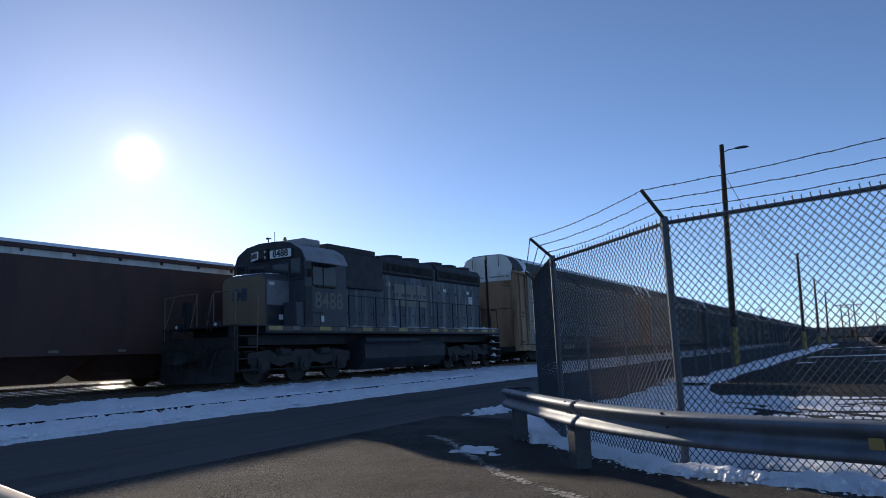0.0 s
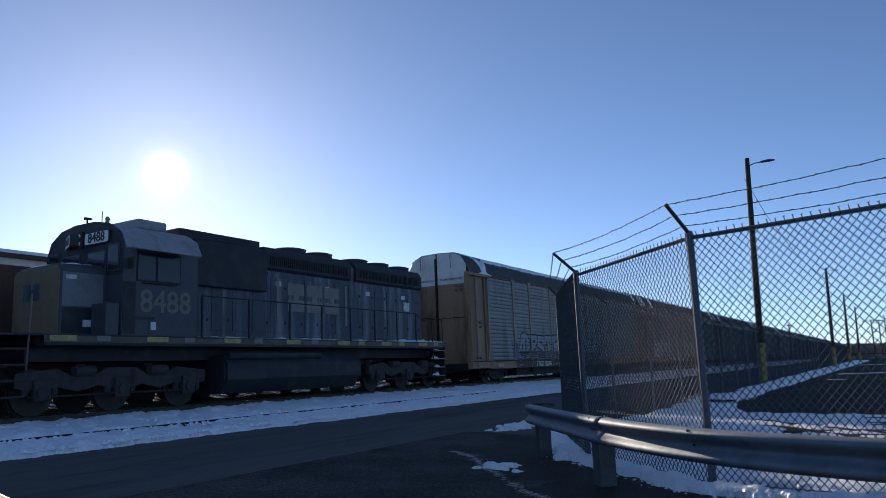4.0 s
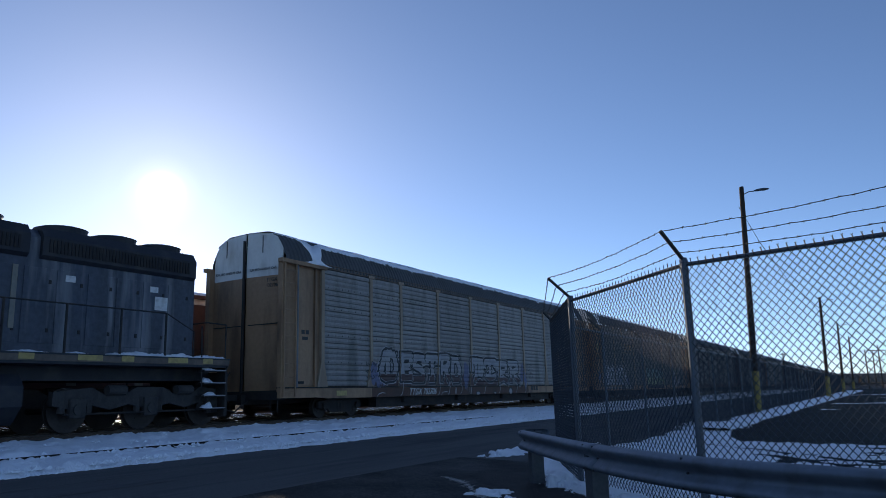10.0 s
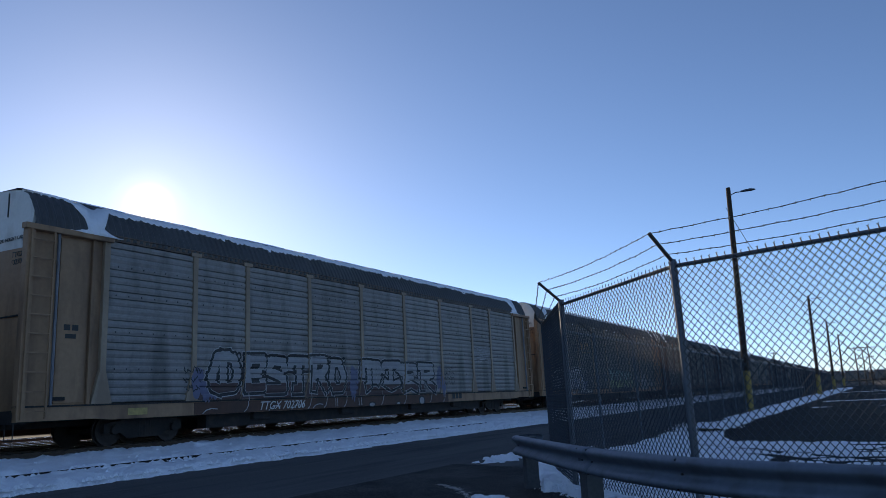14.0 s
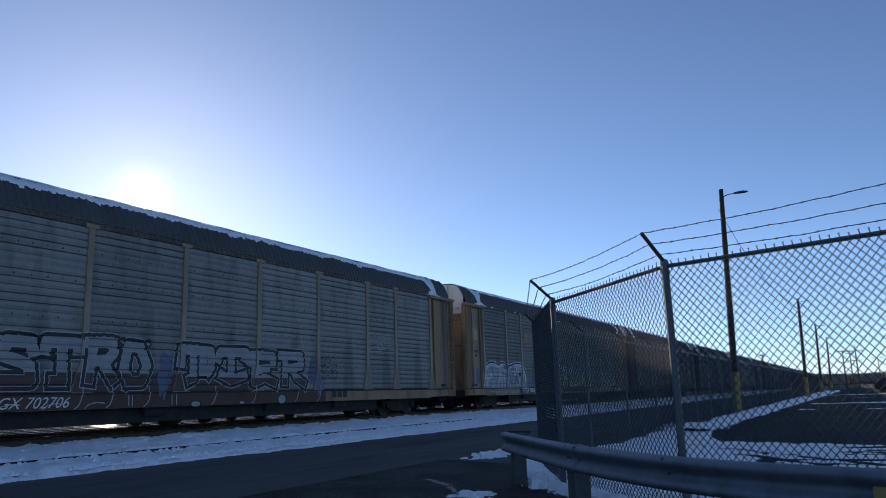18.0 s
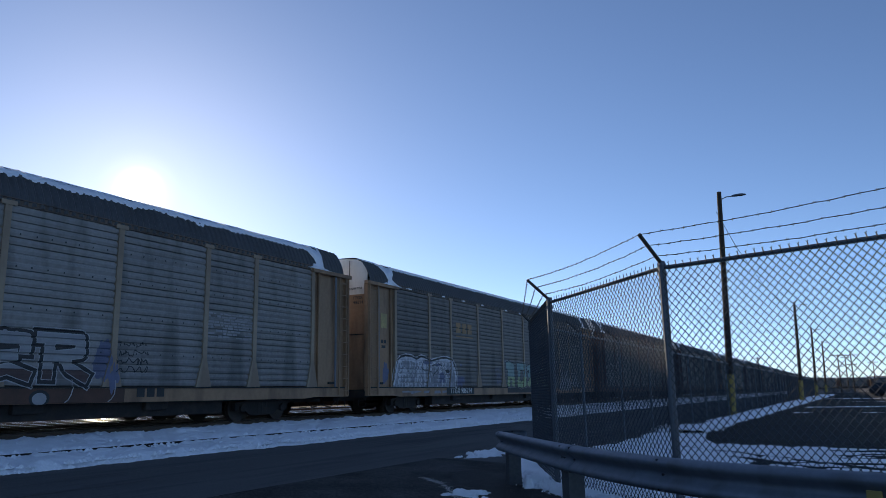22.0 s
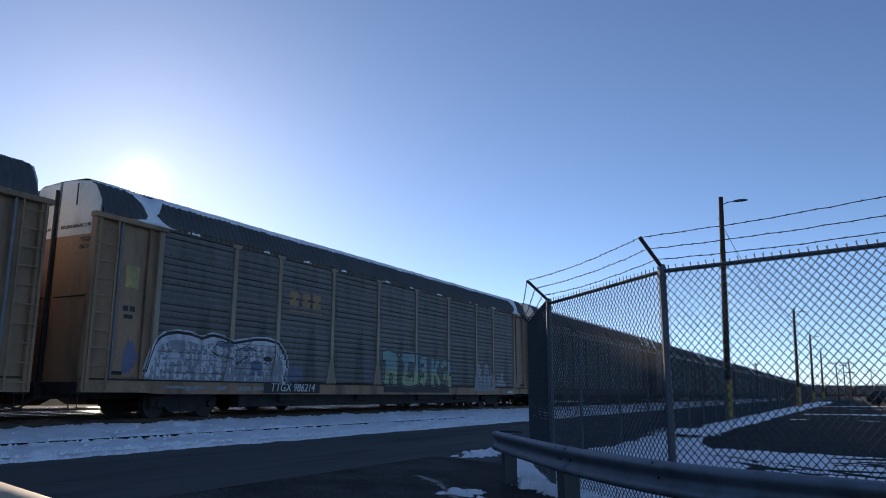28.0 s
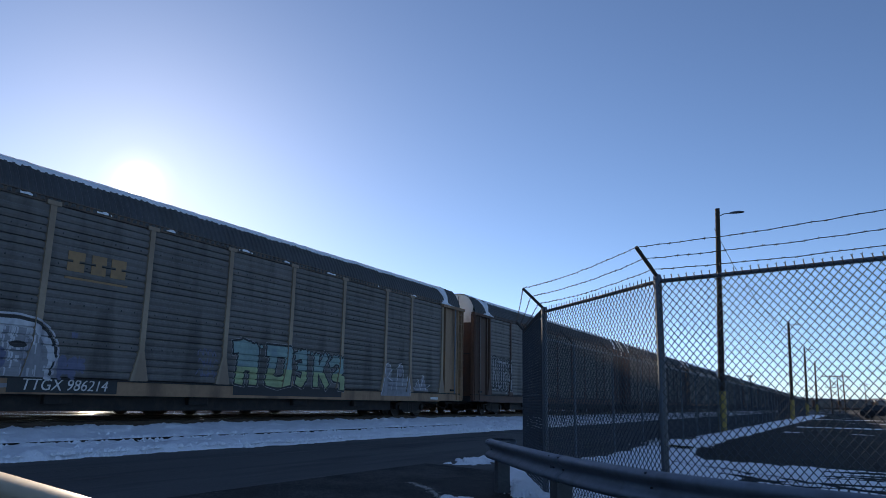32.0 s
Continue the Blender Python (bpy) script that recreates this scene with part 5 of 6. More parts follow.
def broad_shape(parent):
    """One wide pale mass with a scalloped top, dark arcs under its rim, and marks on it."""
    rnd = random.Random(5)
    xs = (-12.02, -11.88, -11.7, -11.4, -11.0, -10.5, -10.12, -9.75, -9.3, -8.95, -8.5, -8.0, -7.55, -7.1, -6.8, -6.6, -6.5)
    zs = (0.95, 1.50, 1.98, 2.20, 2.28, 2.26, 2.17, 2.29, 2.24, 2.12, 2.20, 2.28, 2.30, 2.24, 2.08, 1.85, 1.62)
    top = lambda x: float(np.interp(x, xs, zs))
    base, pale = [], []
    x = -11.98
    while x < -6.55:
        w = rnd.uniform(0.03, 0.11)
        t = top(x + w / 2) - 0.10
        z = 0.98 if x > -11.8 else 1.0
        base.append([(x, z), (x + w + 0.004, z), (x + w + 0.004, t), (x, t)])
        q = t
        while q > 1.05:
            # runs of thicker paint, broken by bare gaps
            d = rnd.uniform(0.06, 0.4)
            if rnd.random() < 0.55:
                pale.append([(x + 0.004, max(1.0, q - d)), (x + w - rnd.uniform(0, 0.02), max(1.0, q - d)), (x + w - 0.004, q), (x, q)])
            q -= d + rnd.uniform(0.01, 0.12)
        x += w
    mass = painted("graffiti_shape", base, SPRAY_MIST, parent, 0.0030, "broad pale graffiti mass with a scalloped top")
    tagged(painted("stroke", pale, SPRAY_PALE, mass, 0.0055), kind="stuff")
    edge = [(x, top(x)) for x in [-11.95 + 0.12 * k for k in range(46)]] + [(-6.5, 1.5), (-6.62, 1.1)]
    drop = lambda d: [(x + (0.0 if x < -7 else -d * 0.8), z - d) for x, z in edge]
    painted("rim", ribbon(drop(0.17), 0.085), SPRAY_PALE, mass, 0.0062, "thick pale rim")
    painted("shade_line", ribbon(drop(0.07), 0.034), SPRAY_DARK, mass, 0.0070, "dark arcs under the rim")
    painted("rim_line", ribbon(drop(0.0), 0.022), SPRAY_PALE, mass, 0.0080, "thin pale outer line")
    painted("mark", [oval(-7.46, 1.66, 0.20, 0.075)], SPRAY_DARK, mass, 0.0090, "black oval mark")
    painted("mark", [oval(-9.25, 1.98, 0.34, 0.07), oval(-8.35, 1.92, 0.22, 0.04)], SPRAY_VIOLET, mass, 0.0088)
    painted("mark", [oval(-7.95, 1.45, 0.26, 0.16), oval(-7.8, 1.28, 0.10, 0.14), oval(-8.08, 1.25, 0.07, 0.12)], SPRAY_VIOLET, mass, 0.0086, "violet smudge")
    lines = ribbon([(-9.75, 1.78), (-9.5, 1.68), (-9.0, 1.62), (-8.75, 1.46), (-8.5, 1.62), (-8.3, 1.7)], 0.016) + ribbon([(-8.8, 1.86), (-8.4, 2.0), (-7.95, 1.88), (-8.05, 1.74)], 0.014) + ribbon([(-9.7, 1.86), (-9.5, 2.08), (-8.9, 2.04), (-8.7, 1.92)], 0.014)
    painted("line", lines, SPRAY_DARK, mass, 0.0092, "thin dark drawn lines")
    # paint that ran on to the sill
    painted("run", [[(a, 0.70 + rnd.uniform(0, 0.1)), (a + rnd.uniform(0.4, 0.9), 0.72 + rnd.uniform(0, 0.08)), (a + 0.5, 0.84), (a, 0.83)] for a in (-11.3, -10.6, -9.6, -8.7, -8.0)], SPRAY_MIST, mass, 0.0030, "thin pale smears on the sill", low=0.66)


rack_tan = rack(TAN, WHITE, PANEL, "tan autorack car with grey panels, graffiti and snowy roof", 1.33, 0.07)
rack_sooty = rack(TAN, WHITE, PANEL_DARK, "tan autorack car with sooty dark panels, graffiti and snowy roof")
rack_brown = rack(BROWN, WHITE, PANEL_DARK, "maroon autorack car with grey ribbed side panels and a snowy roof")


N_RACKS = 19
src = {"t": rack_tan, "s": rack_sooty, "b": rack_brown}
copies = []
for k in range(N_RACKS):
    kind = "t" if k in (0, 1, 4, 6, 7, 9, 12, 13, 15, 18) else "b"
    if k in (7, 12, 15):
        kind = "s"
    if k == 0:
        ob = rack_tan
    elif k == 1:
        ob = rack_sooty
    elif k == 2:
        ob = rack_brown
    else:
        ob = copy_thing(src[kind], pose(0, 0, 0))
    copies.append((k, ob))
RACKS = [ob for k, ob in copies]
for k, ob in copies:
    if k > 1:
        tagged(ob, "tan autorack car with grey side panels and a snowy roof" if ob.children[0].data.materials[0] == TAN else "maroon autorack car with grey side panels and a snowy roof")

A, B, C, D = RACKS[:4]
# first rack: two words of graffiti over a dark buffed band, and its number
rnd = random.Random(12)
painted("overpaint", [[(x, 1.0), (x + 0.13, 1.0), (x + 0.13, 1.46 + rnd.uniform(-0.05, 0.05)), (x, 1.46 + rnd.uniform(-0.05, 0.05))] for x in [-8.9 + 0.13 * k for k in range(78)]], BUFF, A, 0.0012, "dark red band painted over the panel feet")
smears(A, [(-8.75, 1.5, 0.3, 0.5, 1), (-8.4, 1.3, 0.2, 0.35, 7), (-2.0, 1.55, 0.3, 0.5, 2), (-1.95, 1.25, 0.22, 0.4, 8), (3.95, 1.6, 0.28, 0.45, 3), (4.3, 1.2, 0.16, 0.35, 9)], SPRAY_VIOLET, "blue smear of spray paint")
graffiti(A, "DESTRO", -8.2, 1.20, 0.86, 0.98, 0.12, 0.112, SPRAY, SPRAY_DARK, "fat grey graffiti letter with a dark outline", BUFF, 1.44)
graffiti(A, "oter", -1.52, 1.18, 1.14, 0.94, 0.14, 0.112, SPRAY, SPRAY_DARK, "fat grey graffiti letter with a dark outline", BUFF, 1.36)
tails = [[(x, 1.14), (x + 0.02, 0.96), (x - 0.01 * k, 0.82), (x - 0.07, 0.70), (x - 0.16, 0.64)] for x, k in ((-7.05, -1), (-4.3, 1), (-3.5, 1), (-2.45, -1), (-0.25, 1), (1.3, 1), (3.2, 1), (4.3, -1))]
# crowns of rounded shapes that the sill cuts off
tails += [[(x - 0.22, 0.64), (x - 0.10, 0.73), (x + 0.10, 0.77), (x + 0.30, 0.75)] for x in (-8.5, -6.0, -5.0, -4.0)]
tails += [[(x, 0.92), (x + 0.01, 0.66)] for x in (-3.05, -2.95, -1.75, -1.6)]
for q in tails:
    painted("drip", ribbon(q, 0.013), SPRAY_LINE, A, 0.0100, "thin pale drip over the sill")
for x, z, rx, rz in ((-0.95, 0.68, 0.22, 0.09), (0.75, 0.68, 0.14, 0.05), (2.45, 0.74, 0.24, 0.18)):
    o = painted("paint_patch", [oval(x, z, rx, rz)], SPRAY_DARK, A, 0.0040, "dark round shape at the sill")
    painted("paint_core", [oval(x, z - 0.015, rx * 0.7, rz * 0.75)], SPRAY, o, 0.0060, "grey round middle")
scribble(A, 4.3, 5.25, 1.3, 2.1, 4, SPRAY_DARK, 6)
scribble(A, -9.35, -8.75, 1.2, 1.9, 3, SPRAY_DARK, 9)
lettering("car_number", "TTGX 702706", 0.34, Matrix.Translation((-5.62, -1.612, 0.775)) @ FACE_NEAR, LETTER, A, slant=0.36, label="white stencilled car number")
b = bmesh.new()
rnd = random.Random(3)
for k in range(9):
    x = 7.14
    while x < 8.85:
        w = rnd.uniform(0.08, 0.3)
        if rnd.random() < 0.85:
            box(b, x, min(x + w, 8.9), -1.5925, -1.5895, 2.34 + 0.08 * k, 2.34 + 0.08 * k + rnd.uniform(0.03, 0.066))
        x += w + rnd.uniform(0.01, 0.05)
tagged(part("paint_patch", b, SPRAY, A, "pale scrubbed patch on one panel"), "pale scrubbed patch on one panel", kind="stuff")
bars(A, "stencil_bar", [(4.95 + 0.30 * k, 5.18 + 0.30 * k, 0.74, 0.95) for k in range(3)], LETTER_DARK, -1.606, "dark stencil bars")
bars(A, "notice_plate", [(-11.0, -10.45, 0.70, 0.86)], STRIPE, -1.606, "small yellow notice plate")
part("primer_patch", boxes((-9.0, 4.6, -1.6045, -1.6, 0.625, 0.94)), BROWN, A, "dark red primer patch on the sill")
# second rack
broad_shape(B)
smears(B, [(-6.3, 1.25, 0.28, 0.3, 4), (-5.95, 1.3, 0.12, 0.2, 10), (-12.4, 1.5, 0.2, 0.4, 5), (-6.15, 1.95, 0.08, 0.1, 6)], SPRAY_VIOLET, "blue smear of spray paint")
scribble(B, -2.45, -1.65, 1.13, 1.98, 3, SPRAY_VIOLET, 4, 0.014)
painted("paint_patch", [[(-1.0, 0.70), (4.3, 0.70), (4.3, 1.02), (-1.0, 1.02)]], SPRAY_DARK, B, 0.0015, "dark band under the green shapes")
graffiti(B, "nu", -1.0, 1.06, 1.16, 1.08, 0.16, 0.165, SPRAY_TEAL, SPRAY_DARK, "fat teal and green graffiti shape", SPRAY_GREEN, 1.52, 0.058, 0.012)
graffiti(B, "jkz", 1.80, 1.04, 0.80, 1.04, 0.09, 0.125, SPRAY_TEAL, SPRAY_DARK, "fat teal and green graffiti shape", SPRAY_GREEN, 1.50, 0.058, 0.012)
for q in ([oval(7.35, 1.72, 0.26, 0.32), [(6.85, 0.80), (9.0, 0.80), (8.9, 1.5), (7.05, 1.5)]], [oval(8.25, 1.78, 0.2, 0.24), oval(8.25, 2.02, 0.13, 0.08)], [[(9.4, 1.02), (10.6, 1.02), (10.3, 1.35), (9.6, 1.3)], oval(10.1, 1.45, 0.14, 0.25)]):
    painted("paint_patch", q, SPRAY_MIST, B, 0.0030, "thin white rounded shape")
for q in ([(6.85, 0.82), (7.05, 1.5), (7.1, 1.95), (7.4, 2.06), (7.62, 1.8), (7.3, 1.5), (7.75, 1.35), (7.6, 1.02)], [(8.0, 1.05), (8.05, 1.9), (8.3, 2.08), (8.5, 1.85), (8.45, 1.2)], [(8.75, 1.05), (8.85, 1.6), (9.05, 1.05), (9.02, 0.8)], [(9.4, 1.1), (9.7, 1.5), (9.9, 1.1), (10.15, 1.7), (10.3, 1.1), (10.7, 1.3)]):
    painted("line", ribbon(q, 0.02), SPRAY_PALE, B, 0.0060, "thin white drawn line")
bars(B, "placard", [(10.75, 11.4, 0.70, 0.80)], LETTER, -1.606, "small white placard")
bars(B, "name_board", [(-7.6, -4.9, 0.66, 0.96)], LETTER_DARK, -1.606, "black stencil panel")
lettering("car_number", "TTGX 986214", 0.36, Matrix.Translation((-6.25, -1.615, 0.82)) @ FACE_NEAR, LETTER, B, slant=0.22, label="white stencilled car number")
b = bmesh.new()
for x, w in ((-6.35, 0.44), (-5.75, 0.40), (-5.2, 0.42)):
    box(b, x - w / 2, x + w / 2, -1.60, -1.592, 3.66, 3.86)
    box(b, x - w / 2, x + w / 2, -1.60, -1.592, 3.40, 3.60)
    box(b, x - 0.08, x + 0.08, -1.60, -1.592, 3.60, 3.66)
box(b, -6.6, -4.9, -1.60, -1.592, 3.22, 3.27)
part("logo", b, LOGO, B, "faded orange company emblem over a thin bar")
bars(B, "placard", [(-12.7, -12.3, 3.2, 3.75)], STRIPE, -1.558, "faded yellow placard")
rnd = random.Random(11)
for k in range(9):
    # lumps of snow left on the gutter
    x, w = -10.6 + 2.4 * k + rnd.uniform(-0.5, 0.5), rnd.uniform(0.15, 0.7)
    b = bmesh.new()
    loft(b, [[(x + w * (u - 0.5), -1.60 - 0.035 * math.sin(math.pi * u) * math.cos(a), 4.885 + (0.03 + 0.07 * math.sin(math.pi * u) * (0.6 + 0.4 * math.sin(9 * u + k))) * max(0, math.sin(a))) for a in [math.pi * j / 5 for j in range(6)]] for u in [j / 8 for j in range(9)]])
    part("snow_lump", b, SNOW, B, "lump of snow on the gutter")
graffiti(C, "kurz", -11.3, 1.3, 0.5, 1.5, 0.12, 0.06, SPRAY, SPRAY_DARK, "tall grey graffiti shape")
graffiti(D, "rtknu", -6.5, 1.15, 1.0, 1.05, 0.14, 0.12, SPRAY, SPRAY_DARK, "white graffiti shape")
for car in (A, B):
    for yy in (-0.75, 0.75):
        lettering("notice", "EXCEED HEIGHT CAR", 0.115, Matrix.Translation((-13.53 - bow(yy), yy, 4.64)) @ pose(0, 0, 0, 90, 0, -90), LETTER_DARK, car, label="black stencilled notice")
    bars(car, "stencil_bar", [(-12.70, -12.55, 2.62, 2.75), (-12.5, -12.35, 2.62, 2.75), (-12.66, -12.40, 2.44, 2.54)], LETTER_DARK, -1.557, "small dark stencil bars")
    for text, z in (("TTGX", 4.28), ("702706" if car is A else "986214", 4.11)):
        lettering("end_number", text, 0.17, Matrix.Translation((-13.515 - bow(1.1), -1.08, z)) @ pose(0, 0, 0, 90, 0, -90), LETTER_DARK, car, label="small black stencilled number")


# ---------------------------------------------------------------- locomotive
LOCO_LEAD = -13.15
LOCO = thing("locomotive", "faded dark blue diesel locomotive with a yellow nose", "locomotive")


def snow_bed(x0, x1, y0, y1, z, h, seed):
    """Lumpy settled snow on a flat support."""
    n, k = max(4, int((x1 - x0) / 0.09)), max(3, int((y1 - y0) / 0.08))
    bm = bmesh.new()
    def lift(i, j):
        x, y = x0 + (x1 - x0) * i / n, y0 + (y1 - y0) * j / k
        e = min(1.0, 3.0 * min(i / n, 1 - i / n) * (x1 - x0) / 0.2, 3.0 * min(j / k, 1 - j / k) * (y1 - y0) / 0.2)
        return (x, y, z + 0.004 + e * h * max(0.05, 0.75 + 1.3 * wob(x, y, 2.6, seed) + 0.7 * wob(x, y, 8, seed)))
    g = [[bm.verts.new(lift(i, j)) for j in range(k + 1)] for i in range(n + 1)]
    for i in range(n):
        for j in range(k):
            bm.faces.new((g[i][j], g[i + 1][j], g[i + 1][j + 1], g[i][j + 1]))
    return bm


def loco():
    L = LOCO

    def E(e, x):
        """x metres from the middle towards an end; the front porch is shorter."""
        return x if e > 0 else -(x - 0.25)

    # frame
    b = bmesh.new()
    extrude_x(b, [(-0.8, 1.18), (-0.8, 1.50), (-1.53, 1.52), (-1.53, 1.72), (1.53, 1.72), (1.53, 1.52), (0.8, 1.50), (0.8, 1.18)], -7.7, 9.2)
    part("frame", b, DARKBLUE, L, "sooty dark side sill")
    part("sill_edge", boxes((-7.72, 9.22, -1.545, -1.531, 1.58, 1.757)), SILL_EDGE, L, "rusty tan walkway edge")
    part("walkway", boxes((-8.95, 9.25, -1.55, 1.55, 1.72, 1.76)), DARKBLUE, L)
    k = 0
    x = -7.6
    while x < 9.0:
        w = 0.62 if k % 2 == 0 else 0.34
        part("reflector_strip", boxes((x, x + w, -1.552, -1.545, 1.61, 1.735)), STRIPE if k % 2 == 0 or k > 8 else FADED, L)
        x += 1.12 + 0.22 * (k % 2)
        k += 1
    # low nose
    b = bmesh.new()
    loft(b, [[(xx, y, z) for y, z in ((-0.92, 1.76), (-0.92, zt - 0.12), (-0.80, zt), (0.80, zt), (0.92, zt - 0.12), (0.92, 1.76))] for xx, zt in ((-7.03, 3.36), (-6.95, 3.44), (-5.85, 3.48))])
    part("nose", b, BLUE_GREY, L, "low nose, grey-blue on its sides")
    b = bmesh.new()
    extrude_x(b, [(-0.91, 1.77), (-0.91, 3.26), (-0.79, 3.38), (0.79, 3.38), (0.91, 3.26), (0.91, 1.77)], -7.05, -7.035)
    part("nose_front", b, NOSE, L, "faded yellow nose front")
    b = boxes((-7.062, -7.052, -0.15, 0.10, 2.62, 3.02), (-7.062, -7.052, 0.2, 0.5, 2.62, 3.02), (-7.062, -7.052, 0.08, 0.22, 2.74, 2.9))
    part("emblem", b, BLUE, L, "dark blue emblem blocks")
    part("nose_panel", boxes((-6.98, -5.95, -0.932, -0.92, 2.45, 3.24)), NOSE_SIDE, L, "pale grey nose side panel")
    part("nose_door", boxes((-6.95, -6.1, -0.935, -0.92, 1.82, 2.42)), DARKBLUE, L)
    part("battery_box", box(bmesh.new(), -6.25, -5.9, -1.5, -0.95, 1.76, 2.52, 0.02), BLUE_GREY, L, "grey box beside the nose")
    part("nose_top_snow", snow_bed(-6.95, -6.0, -0.75, 0.75, 3.45, 0.05, 9), SNOW, L, "thin snow on the nose")
    # cab
    b = bmesh.new()
    prof = [(-1.53, 1.76), (-1.53, 3.92), (-1.36, 4.26), (-0.95, 4.50), (-0.4, 4.60), (0.4, 4.60), (0.95, 4.50), (1.36, 4.26), (1.53, 3.92), (1.53, 1.76)]
    loft(b, [[(xx, y, z) for y, z in prof] for xx in (-5.86, -3.6)])
    part("cab", b, BLUE_GREY, L, "grey-blue cab")
    b = bmesh.new()
    roof = [(-1.56, 3.90), (-1.38, 4.28), (-0.96, 4.53), (-0.4, 4.63), (0.4, 4.63), (0.96, 4.53), (1.38, 4.28), (1.56, 3.90)]
    loft(b, [[(xx, y, z) for y, z in roof] + [(xx, y * 0.98, z - 0.03) for y, z in roof[::-1]] for xx in (-5.80, -3.5)])
    part("cab_roof", b, GREYROOF, L, "pale grey cab roof with thin snow")
    b = bmesh.new()
    extrude_x(b, [(-1.54, 3.25), (-1.54, 3.93), (-1.38, 4.29), (-0.97, 4.54), (-0.4, 4.64), (0.4, 4.64), (0.97, 4.54), (1.38, 4.29), (1.54, 3.93), (1.54, 3.25)], -5.885, -5.865)
    part("cab_front", b, DARKBLUE, L, "dark cab front")
    b = bmesh.new()
    box(b, -4.85, -3.95, -0.70, 0.70, 4.60, 4.86, 0.06)
    part("roof_unit", b, GREYROOF, L, "roof-mounted air unit")
    for y0, y1, z0, z1 in ((-1.40, -1.02, 3.36, 3.96), (-0.88, -0.24, 3.42, 3.84), (0.14, 0.80, 3.48, 3.84), (1.02, 1.40, 3.36, 3.96)):
        w = part("window", boxes((-5.91, -5.88, y0, y1, z0, z1)), GLASS, L, "dark front cab window")
        part("gasket", boxes((-5.90, -5.875, y0 - 0.03, y1 + 0.03, z0 - 0.03, z0), (-5.90, -5.875, y0 - 0.03, y1 + 0.03, z1, z1 + 0.03), (-5.90, -5.875, y0 - 0.03, y0, z0, z1), (-5.90, -5.875, y1, y1 + 0.03, z0, z1)), BLUE_GREY, w)
    for s in (-1, 1):
        for x0, x1 in ((-5.45, -4.95), (-4.88, -4.20)):
            y = s * 1.532
            w = part("window", boxes((x0, x1, min(y, y + s * 0.02), max(y, y + s * 0.02), 3.12, 3.78)), GLASS, L, "dark sliding side window")
            part("gasket", boxes((x0 - 0.03, x1 + 0.03, y - 0.012, y + 0.012, 3.78, 3.82), (x0 - 0.03, x1 + 0.03, y - 0.012, y + 0.012, 3.08, 3.12), (x0 - 0.03, x0, y - 0.012, y + 0.012, 3.12, 3.78), (x1, x1 + 0.03, y - 0.012, y + 0.012, 3.12, 3.78)), BLACK, w)
        b = bmesh.new()
        loft(b, [[(-5.5, s * 1.54, 3.88), (-5.5, s * 1.95, 3.80), (-4.1, s * 1.95, 3.80), (-4.1, s * 1.54, 3.88)], [(-5.5, s * 1.54, 3.90), (-5.5, s * 1.95, 3.82), (-4.1, s * 1.95, 3.82), (-4.1, s * 1.54, 3.90)]])
        part("sun_visor", b, GREYROOF, L)
        part("arm_rest", boxes((-5.3, -4.3, s * 1.57 - 0.04, s * 1.57 + 0.04, 3.04, 3.08)), BLACK, L)
        # number board
        yb, hw, back = (-0.60, 0.48, -5.885) if s < 0 else (0.50, 0.36, -5.70)
        def pill(grow):
            r = 0.07 + grow
            return [(yb + sy * (hw - 0.07) + r * math.cos(q), 4.20 + sz * 0.09 + r * math.sin(q)) for sy, sz, q0 in ((1, 1, 0), (-1, 1, 90), (-1, -1, 180), (1, -1, 270)) for q in [radians(q0 + 22.5 * j) for j in range(5)]]
        nb = part("number_board", extrude_x(bmesh.new(), pill(0.0), -5.95, back), LETTER_DARK, L, "rounded number board with a dark rim")
        part("board_face", extrude_x(bmesh.new(), pill(-0.022), -5.958, -5.95), BOARD, nb, "white board face")
        lettering("board_number", "8488", 0.33 if s < 0 else 0.26, Matrix.Translation((-5.962, yb, 4.20)) @ pose(0, 0, 0, 90, 0, -90), LETTER_DARK, nb, bold=0.007, label="dark locomotive number")
        if s > 0:
            # the far board is set at an angle beside the headlights
            nb.matrix_basis = Matrix.Translation((-6.0, yb, 0)) @ Matrix.Rotation(radians(-25), 4, "Z") @ Matrix.Translation((5.95, -yb, 0))
    hl = part("headlight_housing", box(bmesh.new(), -5.955, -5.885, -0.03, 0.21, 4.00, 4.44, 0.03), BLACK, L, "dark twin headlight housing")
    for z in (4.13, 4.32):
        part("headlight", tube(bmesh.new(), (-5.965, 0.09, z), (-5.955, 0.09, z), 0.05, 14), LAMPGLASS, hl, "round headlight")
    part("mirror", boxes((-5.75, -5.70, -1.72, -1.56, 3.35, 3.62)), BLACK, L, "small dark wing mirror")
    lettering("cab_number", "8488", 0.78, Matrix.Translation((-4.60, -1.536, 2.58)) @ FACE_NEAR, CABNUM, L, bold=0.012, label="faded locomotive number")
    part("cab_door", boxes((-5.84, -5.50, -1.545, -1.53, 1.8, 3.05)), DARKBLUE, L, "dark cab side door")
    for x0, x1, z0, z1 in ((-6.9, -6.65, 3.08, 3.18), (-6.45, -6.25, 1.98, 2.14), (-5.05, -4.9, 1.9, 2.1)):
        part("placard", boxes((x0, x1, -0.945 if x1 < -6 else -1.55, -0.93 if x1 < -6 else -1.535, z0, z1)), LETTER, L, "small white placard")
    part("kick_plate", boxes((-5.1, -3.62, -1.545, -1.53, 1.80, 2.22)), BLUE_GREY, L)
    part("hinge_rail", boxes((-5.75, -4.95, -1.556, -1.535, 2.16, 2.22)), DARKBLUE, L)
